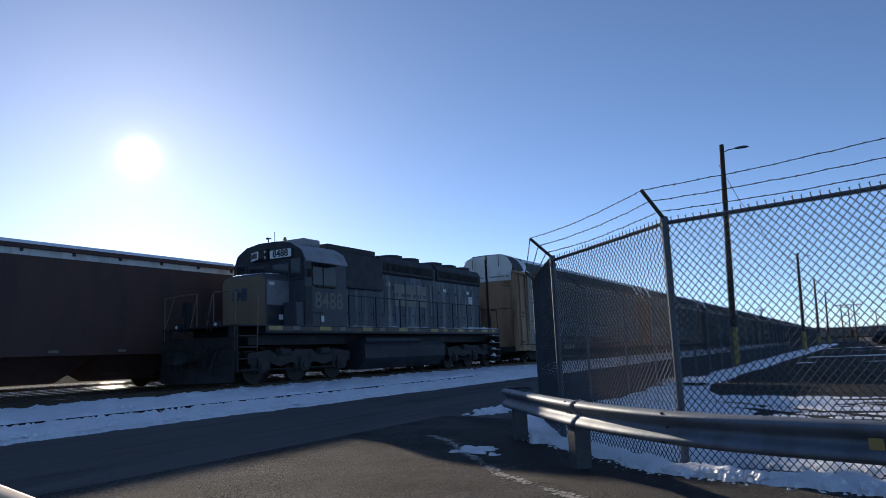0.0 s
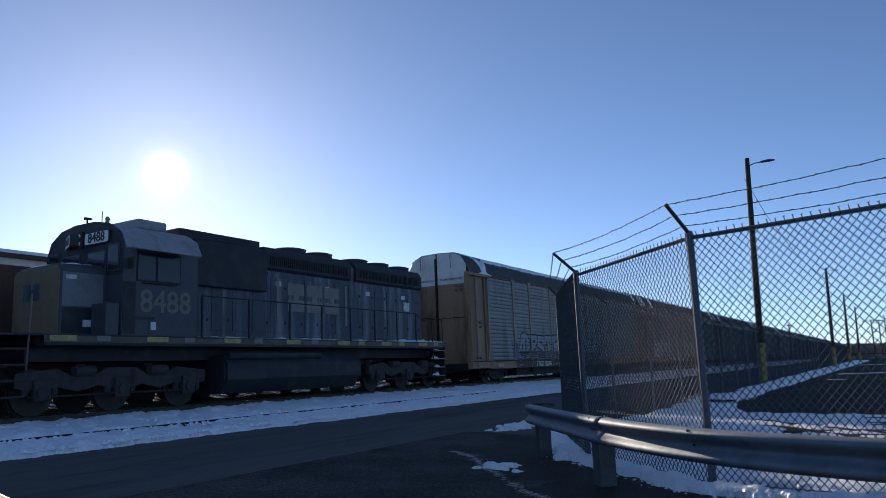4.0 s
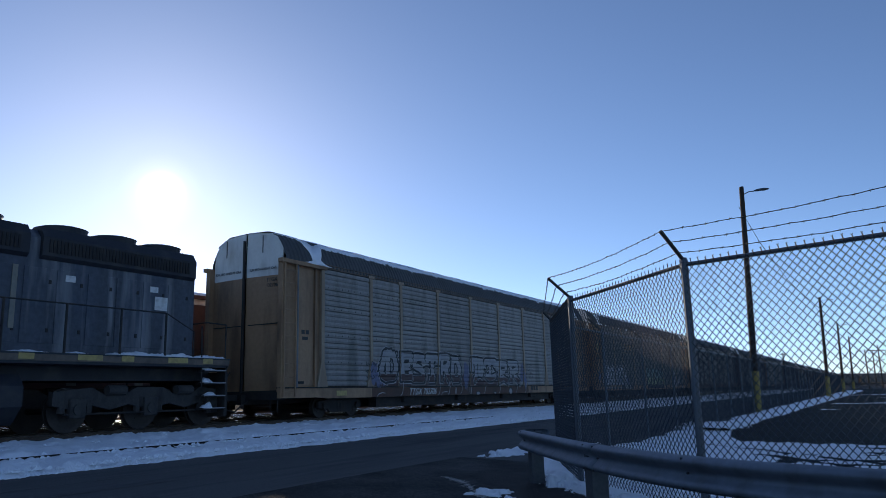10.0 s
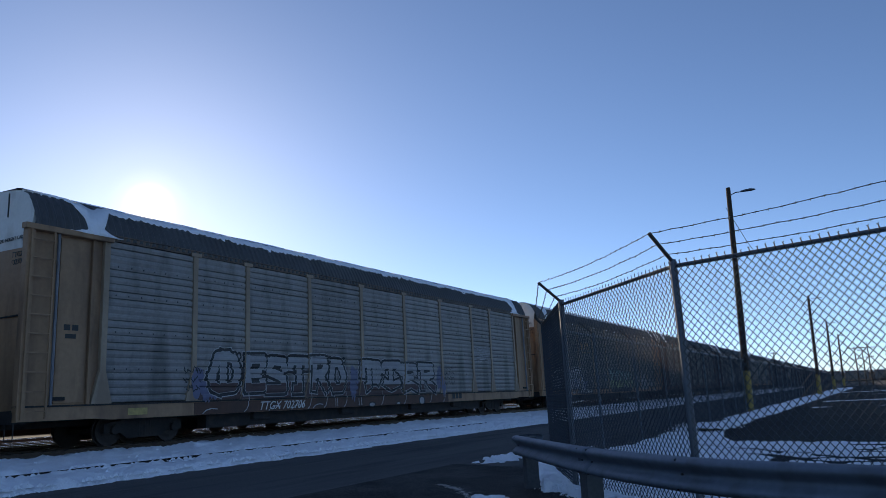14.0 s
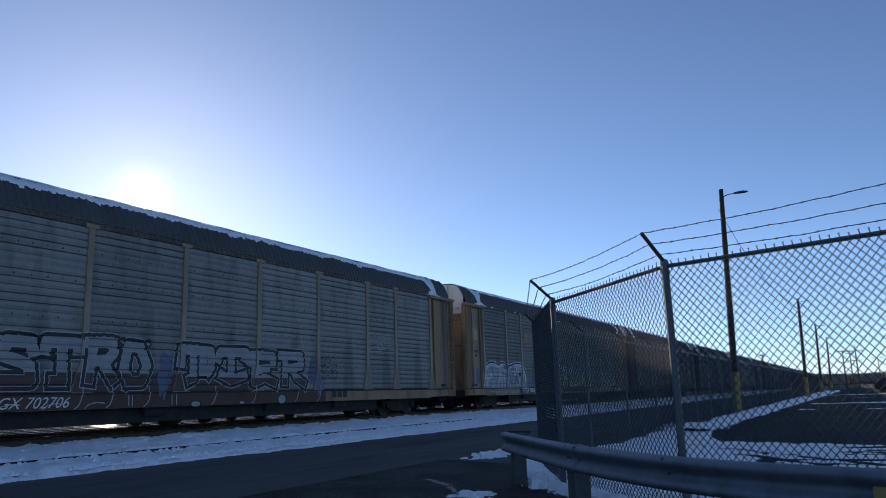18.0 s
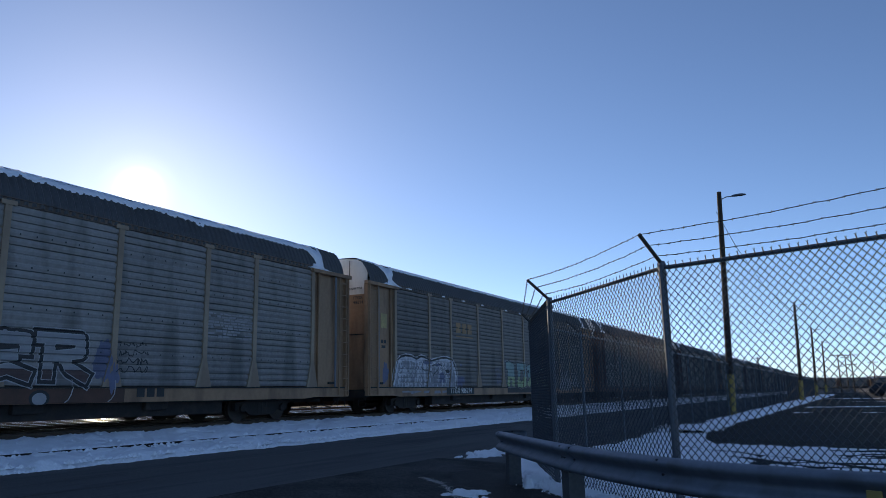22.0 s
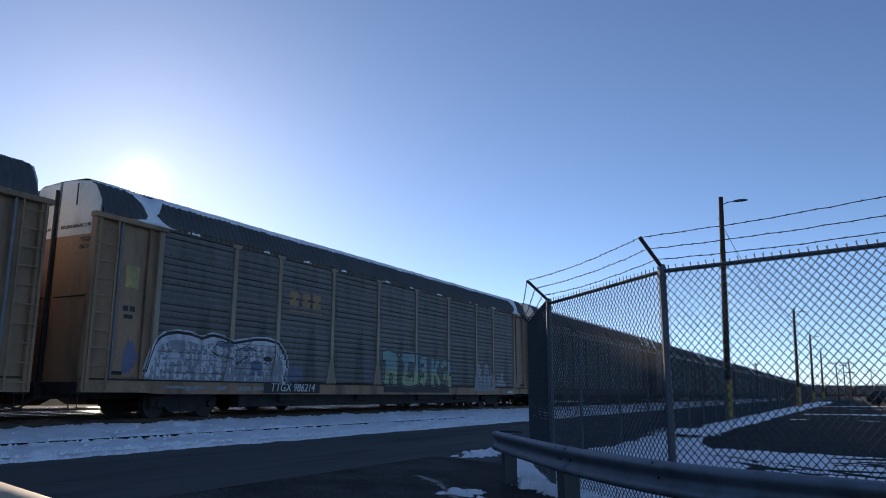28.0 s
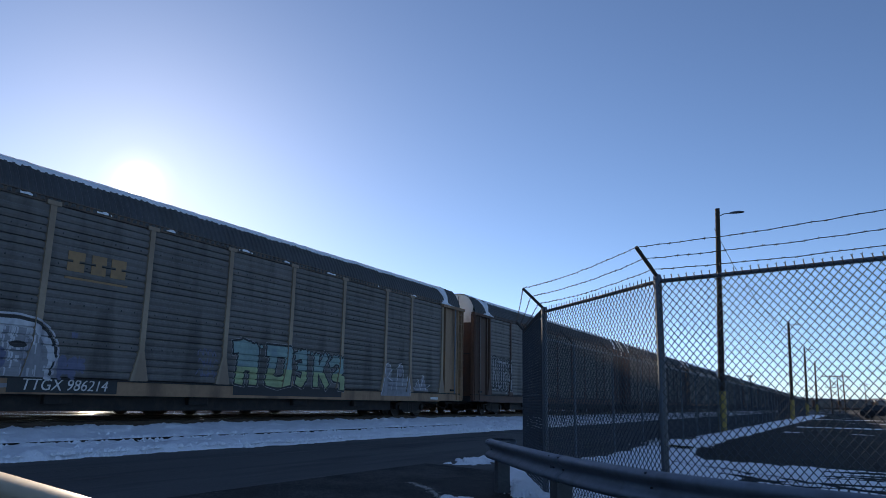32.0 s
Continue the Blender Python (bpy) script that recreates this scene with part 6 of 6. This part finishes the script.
    # a solid black block stands in for the shade behind the cab
    part("cab_rear_gap", boxes((-3.6, -3.3, -1.2, -0.87, 1.78, 4.0)), BLACK, L, "black block painted in for the shaded recess behind the cab")
    part("duct", box(bmesh.new(), -3.3, -0.5, -1.05, -0.86, 3.2, 4.50, 0.05), DARKBLUE, L, "dark blower duct housing")
    b = bmesh.new()
    tube(b, (-5.75, 0.1, 4.6), (-5.75, 0.1, 4.8), 0.02, 6)
    tube(b, (-5.82, 0.1, 4.8), (-5.62, 0.1, 4.82), 0.04, 8, 0.02)
    part("horn", b, BLACK, L, "roof air horn")
    b = tube(bmesh.new(), (-5.2, 0.3, 4.6), (-5.2, 0.3, 5.12), 0.012, 5)
    part("antenna", b, BLACK, L)
    b = bmesh.new()
    tube(b, (-5.6, -0.5, 4.6), (-5.6, -0.5, 4.72), 0.05, 8)
    tube(b, (-5.6, -0.5, 4.72), (-5.6, -0.5, 4.8), 0.07, 8, 0.03)
    part("beacon", b, STRIPE, L, "amber roof beacon")
    # long hood
    b = bmesh.new()
    hp = [(-0.86, 1.76), (-0.86, 4.38), (-0.70, 4.58), (0.70, 4.58), (0.86, 4.38), (0.86, 1.76)]
    extrude_x(b, hp, -3.6, 8.5)
    part("hood", b, BLUE, L, "faded dark blue engine hood")
    b = bmesh.new()
    for x0, x1 in ((-0.45, 3.75), (4.05, 8.45)):
        extrude_x(b, [(-0.88, 3.90), (-0.96, 3.98), (-0.97, 4.42), (-0.82, 4.64), (0.82, 4.64), (0.97, 4.42), (0.96, 3.98), (0.88, 3.90)], x0, x1)
    part("radiator_housing", b, DARKBLUE, L, "dark flared radiator housing")
    for x0, x1 in ((-0.3, 3.6), (4.2, 8.3)):
        b = bmesh.new()
        for k in range(int((x1 - x0) / 0.09)):
            box(b, x0 + 0.09 * k, x0 + 0.09 * k + 0.05, -0.985, -0.96, 4.06, 4.36)
        part("grille", b, BLACK, L, "black radiator grille")
    part("roof_walk", boxes((-3.55, -0.5, -0.72, 0.72, 4.56, 4.80, 0.03)), DARKBLUE, L)
    for x in (1.55, 2.95, 5.05, 6.45, 7.9):
        f = part("roof_fan", tube(bmesh.new(), (x, 0, 4.5), (x, 0, 4.84), 0.60, 24), DARKBLUE, L, "round roof fan housing")
        part("fan_cap", tube(bmesh.new(), (x, 0, 4.84), (x, 0, 4.88), 0.62, 24, 0.5), GREYROOF, f)
    part("exhaust", boxes((0.2, 0.7, -0.25, 0.25, 4.5, 4.72)), BLACK, L)
    # hood doors, each with latches
    for k in range(15):
        x = -3.3 + 0.78 * k
        top = 3.70 if x > -0.6 else 4.1
        d = part("hood_door", boxes((x, x + 0.70, -0.878, -0.862, 2.0, top, 0.004)), BLUE, L)
        part("latch", boxes((x + 0.58, x + 0.64, -0.893, -0.878, 2.25, 2.34), (x + 0.58, x + 0.64, -0.893, -0.878, top - 0.35, top - 0.26)), BLACK, d)
        if k % 3 == 1:
            part("placard", boxes((x + 0.2, x + 0.45, -0.886, -0.878, top - 0.25, top - 0.1)), LETTER, d, "small white placard")
    part("notice_plate", boxes((7.2, 7.6, -0.886, -0.878, 3.0, 3.35)), LETTER, L, "white and red notice plate")
    # emblem between two brackets, plain blocks
    emblem = new("emblem")
    emblem.parent = L
    y0, y1 = -0.90, -0.882
    for x in (0.55, 1.45, 2.35):
        bb = boxes((x, x + 0.78, y0, y1, 3.20, 3.58), (x, x + 0.78, y0, y1, 2.68, 3.06), (x + 0.26, x + 0.52, y0, y1, 3.06, 3.20))
        part("block", bb, FADED, emblem, "faded yellow emblem block")
    for x in (0.05, 3.45):
        part("bracket", boxes((x, x + 0.12, y0, y1, 2.3, 3.7)), FADED, emblem, "faded yellow upright bar")
    # handrails and stanchions
    for s in (-1, 1):
        xs = [-3.4, -1.7, 0.0, 1.5, 3.0, 4.4, 5.8, 7.1]
        for x in xs:
            part("stanchion", tube(bmesh.new(), (x, s * 1.48, 1.76), (x, s * 1.48, 2.86), 0.028, 6), BLACK, L)
        part("handrail", tubes([(-3.4, s * 1.48, 2.86), (7.1, s * 1.48, 2.86), (8.0, s * 1.48, 2.45), (8.0, s * 1.48, 1.76)], 0.018, 6), BLACK, L)
        for e in (-1, 1):
            part("end_rail", tubes([(E(e, 9.15), s * 1.45, 1.0), (E(e, 9.15), s * 1.45, 2.7), (E(e, 8.9), s * 1.0, 2.78), (E(e, 8.9), s * 0.35, 2.78), (E(e, 8.9), s * 0.35, 1.76)], 0.02, 6), RAIL_RUST if e < 0 else BLACK, L)
            part("end_rail", tubes([(E(e, 8.3), s * 1.5, 1.0), (E(e, 8.25), s * 1.5, 2.6)], 0.02, 6), RAIL_RUST if e < 0 else BLACK, L)
            for k in range(4):
                z = 0.42 + 0.33 * k
                st = part("step", boxes((min(E(e, 8.35), E(e, 9.1)), max(E(e, 8.35), E(e, 9.1)), min(s * 1.25, s * 1.55), max(s * 1.25, s * 1.55), z, z + 0.04)), BLACK, L)
                part("step_edge", boxes((min(E(e, 8.35), E(e, 9.1)), max(E(e, 8.35), E(e, 9.1)), min(s * 1.55, s * 1.56), max(s * 1.55, s * 1.56), z + 0.02, z + 0.045)), GREYROOF if e > 0 else TRUCKM, st, "worn step edge")
            part("step_side", boxes((min(E(e, 9.1), E(e, 9.16)), max(E(e, 9.1), E(e, 9.16)), min(s * 1.2, s * 1.53), max(s * 1.2, s * 1.53), 0.4, 1.75)), BLACK, L)
    # ends
    for e in (-1, 1):
        b = bmesh.new()
        loft(b, [[(E(e, 9.2 + d), y, z) for y, z in ((-1.45, 0.22), (1.45, 0.22), (1.45, 1.40), (-1.45, 1.40))] for d in (-0.05, 0.06)])
        part("pilot", b, BLACK, L, "black pilot plate")
        b = boxes((min(E(e, 9.2), E(e, 10.1)), max(E(e, 9.2), E(e, 10.1)), -0.1, 0.1, 0.74, 0.94))
        box(b, min(E(e, 9.8), E(e, 10.2)), max(E(e, 9.8), E(e, 10.2)), -0.18, 0.18, 0.66, 1.02, 0.05)
        part("coupler", b, BLACK, L)
        for y in (-0.9, -0.6, 0.6, 0.9):
            part("air_hose", tubes([(E(e, 9.25), y, 1.1), (E(e, 9.45), y, 0.8), (E(e, 9.5), y * 0.9, 0.45)], 0.025, 6), BLACK, L)
    for y in (-0.55, 0.55):
        part("multiple_unit_hose", tubes([(-8.95, y, 1.3), (-9.2, y, 1.0), (-9.17, y * 0.8, 0.55), (-9.05, y * 0.6, 0.5)], 0.03, 6), BLACK, L)
    for y in (-0.75, 0.75):
        part("uncoupling_lever", tubes([(-9.01, y * 2.0, 1.15), (-9.07, y, 1.1), (-9.15, y * 0.2, 0.95)], 0.015, 5), BLACK, L)
        part("end_chain", tubes([(-8.65, y * 0.47, 2.5), (-8.67, 0, 2.3)], 0.01, 4), BLACK, L)
    for y in (-0.8, 0.8):
        d = part("ditch_light", tube(bmesh.new(), (-9.03, y, 1.80), (-9.02, y, 1.80), 0.052, 12), LAMPGLASS, L, "round ditch light")
        part("housing", box(bmesh.new(), -9.02, -8.86, y - 0.08, y + 0.08, 1.70, 1.89, 0.02), BLACK, d, "black lamp housing")
    # brake and control hoses hung on the platform's end rails
    for k, y in enumerate((-0.62, -0.48, 0.46, 0.60)):
        part("jumper_cable", tubes([(-8.98, y, 2.30 - 0.05 * k), (-9.08, y + 0.03, 2.0), (-9.06, y - 0.02, 1.72), (-9.0, y, 1.60)], 0.022, 6), BLACK, L, "hanging jumper cable")
    for y in (-1.45, -0.35, 0.35, 1.45):
        part("rail_brace", tubes([(-8.9, y, 1.76), (-8.78, y * 0.93, 2.3), (-8.66, y * 0.9, 2.74)], 0.016, 5), RAIL_RUST, L, "thin rusty brace")
    part("brake_stand", box(bmesh.new(), -8.80, -8.62, 0.60, 0.82, 1.76, 2.55, 0.02), BLACK, L)
    part("plow", loft(bmesh.new(), [[(-9.0, -1.5, z), (-9.5 + 0.25 * (z > 0.3), 0, z), (-9.0, 1.5, z), (-8.9, 0, z)] for z in (0.12, 0.55)]), BLACK, L, "black snow plough")
    part("platform_snow", snow_bed(5.6, 9.15, -1.53, -0.95, 1.76, 0.07, 3), SNOW, L, "lumpy snow on the rear platform", smooth=True)
    part("walkway_snow", snow_bed(-3.3, 5.0, -1.5, -0.98, 1.76, 0.03, 5), SNOW, L, "thin snow along the walkway", smooth=True)
    for k in range(4):
        part("step_snow", snow_bed(8.37, 8.75 + 0.1 * (k % 2), -1.54, -1.28, 0.46 + 0.33 * k, 0.09, 7 + k), SNOW, L, "snow heaped on a step", smooth=True)
    # fuel tank
    b = bmesh.new()
    extrude_x(b, [(-1.30, 1.30), (-1.48, 1.05), (-1.48, 0.62), (-1.15, 0.24), (1.15, 0.24), (1.48, 0.62), (1.48, 1.05), (1.30, 1.30)], -2.55, 3.6)
    bmesh.ops.bevel(b, geom=[e for e in b.edges if abs(e.verts[0].co.x - e.verts[1].co.x) < 0.01], offset=0.06, segments=2, affect="EDGES")
    part("fuel_tank", b, DARKBLUE, L, "dark fuel tank")
    part("air_reservoir", tube(bmesh.new(), (-2.4, -1.35, 1.28), (1.5, -1.35, 1.28), 0.13, 12), DARKBLUE, L)
    # six-wheel trucks
    for cx in (-5.54, 6.97):
        t = new("truck")
        t.parent = L
        t.location = (cx, 0, 0)
        for s in (-1, 1):
            y0, y1 = sorted((s * 1.00, s * 1.16))
            b = bmesh.new()
            extrude_y(b, [(-2.55, 0.62), (-2.55, 0.92), (-1.6, 1.02), (-1.3, 0.86), (-0.7, 0.86), (-0.4, 1.02), (0.4, 1.02), (0.7, 0.86), (1.3, 0.86), (1.6, 1.02), (2.55, 0.92), (2.55, 0.62), (2.2, 0.55), (1.6, 0.62), (1.1, 0.50), (0.6, 0.62), (0.3, 0.55), (-0.3, 0.55), (-0.6, 0.62), (-1.1, 0.50), (-1.6, 0.62), (-2.2, 0.55)], y0, y1)
            part("side_frame", b, TRUCKM, t, "dusty cast truck frame")
            for k in (-1.97, 0.0, 1.97):
                ab = part("axle_box", boxes((k - 0.2, k + 0.2, min(s * 1.1, s * 1.24), max(s * 1.1, s * 1.24), 0.33, 0.78, 0.03)), TRUCKM, t)
                part("bearing_cap", tube(bmesh.new(), (k, s * 1.22, 0.52), (k, s * 1.28, 0.52), 0.13, 12), TRUCKM, ab)
                for q in (-0.33, 0.33):
                    part("coil_spring", tube(bmesh.new(), (k + q, s * 1.1, 0.45), (k + q, s * 1.1, 0.80), 0.085, 8), TRUCKM, t)
            part("brake_cylinder", tube(bmesh.new(), (-1.25, s * 1.2, 0.95), (-0.75, s * 1.2, 0.95), 0.12, 10), TRUCKM, t)
            part("brake_cylinder", tube(bmesh.new(), (0.75, s * 1.2, 0.95), (1.25, s * 1.2, 0.95), 0.12, 10), TRUCKM, t)
            part("brake_rod", tube(bmesh.new(), (-2.3, s * 1.2, 0.42), (2.3, s * 1.2, 0.42), 0.025, 6), BLACK, t)
        for k in (-1.97, 0.0, 1.97):
            ROLLERS.append((wheelset(t, k, 0.50, 0.50), 0.50))


loco()
for car in (A, B):
    for t in [o for o in car.children if o.name.startswith("truck")]:
        for w in [o for o in t.children if o.name.startswith("wheelset")]:
            ROLLERS.append((w, 0.36))


# ---------------------------------------------------------------- parked hoppers on the next track
def hopper():
    h = thing("hopper_car", "brown covered hopper car with a pale band below its roof", "rail car", "hopper cars on the second track")
    half = 7.55
    for s in (-1, 1):
        ys = sorted((s * 1.50, s * 1.44))
        b = bmesh.new()
        extrude_y(b, [(-half, 3.90), (half, 3.90), (half, 1.25), (half - 0.6, 1.1), (-half + 0.6, 1.1), (-half, 1.25)], *ys)
        part("side_wall", b, HOPPER, h)
        b = bmesh.new()
        box(b, -half, half, *sorted((s * 1.48, s * 1.40)), 3.90, 4.10)
        part("upper_band", b, WHITE, h, "pale weathered upper band")
        part("top_chord", boxes((-half - 0.1, half + 0.1, *sorted((s * 1.40, s * 1.58)), 4.10, 4.22)), HOPPER, h)
        part("side_sill", boxes((-half, half, *sorted((s * 1.44, s * 1.56)), 1.08, 1.30)), HOPPER, h)
        for k in range(10):
            x = -7.16 + 1.59 * k
            part("bracket", boxes((x - 0.035, x + 0.035, *sorted((s * 1.46, s * 1.54)), 4.0, 4.11)), HOPPER, h)
        for k in range(7):
            x = -6.7 + 2.25 * k
            part("reflector_strip", boxes((x, x + 0.3, *sorted((s * 1.56, s * 1.566)), 1.16, 1.24)), FADED, h)
    b = bmesh.new()
    extrude_x(b, [(-1.5, 4.14), (-1.2, 4.38), (0, 4.50), (1.2, 4.38), (1.5, 4.14)], -half, half)
    part("roof", b, SNOW, h, "snow-covered roof")
    for k, cx in enumerate((-3.4, 0.0, 3.4)):
        b = bmesh.new()
        loft(b, [[(cx + sx * wx, sy * wy, z) for sx, sy in ((-1, -1), (1, -1), (1, 1), (-1, 1))] for wx, wy, z in ((1.66, 1.42, 1.12), (1.25, 0.75, 0.55), (0.9, 0.55, 0.30))])
        part("hopper_bay", b, HOPPER, h, "sloping discharge bay")
    for s in (-1, 1):
        b = bmesh.new()
        loft(b, [[(s * half, -1.4, 3.95), (s * half, 1.4, 3.95), (s * (half - 0.05), 1.4, 3.95), (s * (half - 0.05), -1.4, 3.95)], [(s * (half - 2.0), -1.4, 1.3), (s * (half - 2.0), 1.4, 1.3), (s * (half - 2.05), 1.4, 1.3), (s * (half - 2.05), -1.4, 1.3)]])
        part("end_slope", b, HOPPER, h, "sloping end sheet")
        part("end_sill", boxes((min(s * half, s * (half - 2.4)), max(s * half, s * (half - 2.4)), -1.4, 1.4, 0.85, 1.10)), HOPPER, h)
        b = boxes((min(s * (half - 0.1), s * (half + 0.55)), max(s * (half - 0.1), s * (half + 0.55)), -0.12, 0.12, 0.72, 0.95))
        part("coupler", b, BLACK, h)
        b = bmesh.new()
        for y in (-1.4, -1.0):
            box(b, s * (half - 0.02) - 0.03, s * (half - 0.02) + 0.03, y - 0.02, y + 0.02, 1.0, 4.1)
        for k in range(8):
            box(b, s * (half - 0.02) - 0.02, s * (half - 0.02) + 0.02, -1.4, -1.0, 1.2 + 0.36 * k, 1.23 + 0.36 * k)
        part("ladder", b, HOPPER, h)
        car_truck(h, s * 5.9)
    return h


hop = hopper()
hop.matrix_basis = pose(12.9, TRACK2_Y, RAIL_Z)
for k in (-2, -1, 1, 2, 3, 4, 5):
    copy_thing(hop, pose(12.9 + 16.4 * k, TRACK2_Y, RAIL_Z))


# ---------------------------------------------------------------- what stands far off
def far_shed(x, y, lx, ly, h, label):
    s = thing("warehouse", label, "building", at=(x, y, 0))
    part("wall", boxes((-lx, lx, -ly, ly, -0.2, h)), CONCRETE, s)
    part("roof", boxes((-lx - 0.3, lx + 0.3, -ly - 0.3, ly + 0.3, h, h + 0.5)), SNOW, s, "snow-covered flat roof")
    for k in range(6):
        part("door", boxes((-lx - 0.06, -lx + 0.05, -ly + 3 + k * (2 * ly - 6) / 6, -ly + 6.2 + k * (2 * ly - 6) / 6, 0, 3.4)), GALV, s, "grey roller door")
    return s


far_shed(330, -62, 20, 45, 5.2, "low pale warehouse with a snowy roof beyond the lot")


def parked_car(x, y, rz, label, mat):
    c = thing("parked_car", label, "car", at=(x, y, 0))
    c.rotation_euler = (0, 0, radians(rz))
    b = bmesh.new()
    loft(b, [[(px * (1 - 0.04 * abs(s)), s * 0.92, pz) for px, pz in ((-2.3, 0.35), (-2.35, 0.75), (-2.2, 1.0), (-1.2, 1.08), (1.9, 1.08), (2.3, 0.98), (2.35, 0.6), (2.25, 0.35))] for s in (-1, 1)])
    bmesh.ops.bevel(b, geom=b.edges[:], offset=0.06, segments=2, affect="EDGES")
    part("body", b, mat, c)
    b = bmesh.new()
    loft(b, [[(-1.2, s * 0.85, 1.08), (-0.55, s * 0.72, 1.66), (1.3, s * 0.72, 1.68), (2.0, s * 0.85, 1.08)] for s in (-1, 1)])
    part("cabin", b, GLASS, c, "dark glazed cabin")
    for wx in (-1.45, 1.4):
        for wy in (-0.86, 0.86):
            w = part("wheel", tube(bmesh.new(), (wx, wy - 0.1, 0.34), (wx, wy + 0.1, 0.34), 0.34, 16), BLACK, c)
    for s in (-0.6, 0.6):
        part("headlight", boxes((-2.38, -2.3, s - 0.2, s + 0.2, 0.68, 0.85)), LAMPGLASS, c)


parked_car(107.9, -4.7, 70, "black sport utility car parked on the far lot", DOORM)


def far_hills():
    bm = bmesh.new()
    prev = None
    for k in range(181):
        a = 2 * math.pi * k / 180
        h = 14 + 16 * (wob(math.cos(a) * 4, math.sin(a) * 4, 1.0) + 0.6) + 4 * wob(math.cos(a) * 30, math.sin(a) * 30, 1.0)
        r = 1900
        cur = [bm.verts.new((r * math.cos(a) * f, r * math.sin(a) * f, z)) for f, z in ((1.0, -5), (1.01, max(3, h) * 0.7), (1.08, max(4, h)))]
        if prev:
            for i in range(2):
                bm.faces.new((prev[i], cur[i], cur[i + 1], prev[i + 1]))
        prev = cur
    tagged(part("backdrop", bm, HILL), "low wooded hills along the horizon", "hills", kind="structure")


far_hills()


def window_ledge():
    """The window ledge of the car in which the camera is held."""
    d = thing("car_door", "dark car door with a pale strip along its ledge", "car door", at=(0, 0, 0))
    a, b = Vector((0.132, 0.167, 0)), Vector((0.160, 0.254, 0))
    u = (b - a).normalized()
    n = Vector((u.y, -u.x, 0))
    lo, hi = a - u * 0.75, b + u * 0.55
    bm = bmesh.new()
    loft(bm, [[p + n * q + Vector((0, 0, z)) for q, z in ((0.0, 1.149), (0.007, 1.149), (0.016, 1.10), (0.05, 0.95), (0.06, 0.55), (0.04, 0.25), (0.0, 0.25), (-0.01, 0.6))] for p in (lo, hi)])
    part("door_skin", bm, DOORM, d)
    bm = bmesh.new()
    loft(bm, [[p + n * q + Vector((0, 0, z)) for q, z in ((-0.001, 1.1485), (0.0, 1.1540), (0.003, 1.1555), (0.006, 1.1540), (0.007, 1.1485))] for p in (lo, hi)])
    part("trim_strip", bm, CREAM, d, "pale trim strip", smooth=True)
    for p in (lo, hi):
        part("hinge_pillar", tube(bmesh.new(), p + n * 0.02, p + n * 0.02 + Vector((0, 0, 0.3)), 0.02, 8), BLACK, d)


window_ledge()


# ---------------------------------------------------------------- what moves
SPEED, START = 1.905, 37.75


def motions():
    times = [0.0] + [float(t) for t in range(1, 33)]
    def follow(ob, lead):
        """Run ob along the line, its middle lead metres behind the first rack's panel edge."""
        rows = []
        for t in times:
            x, y, h = on_line(START - SPEED * t + lead)
            rows.append((t, pose(x, y, RAIL_Z, 0, 0, h)))
        walk(ob, rows)
    follow(LOCO, LOCO_LEAD)
    for k, car in enumerate(RACKS):
        follow(car, RACK_LEAD + PITCH * k)
    spin = [0.25 * k for k in range(129)]
    for w, r in ROLLERS:
        x, y, z = w.location
        walk(w, [(t, pose(x, y, z, 0, -math.degrees(SPEED * t / r), 0)) for t in spin])


motions()
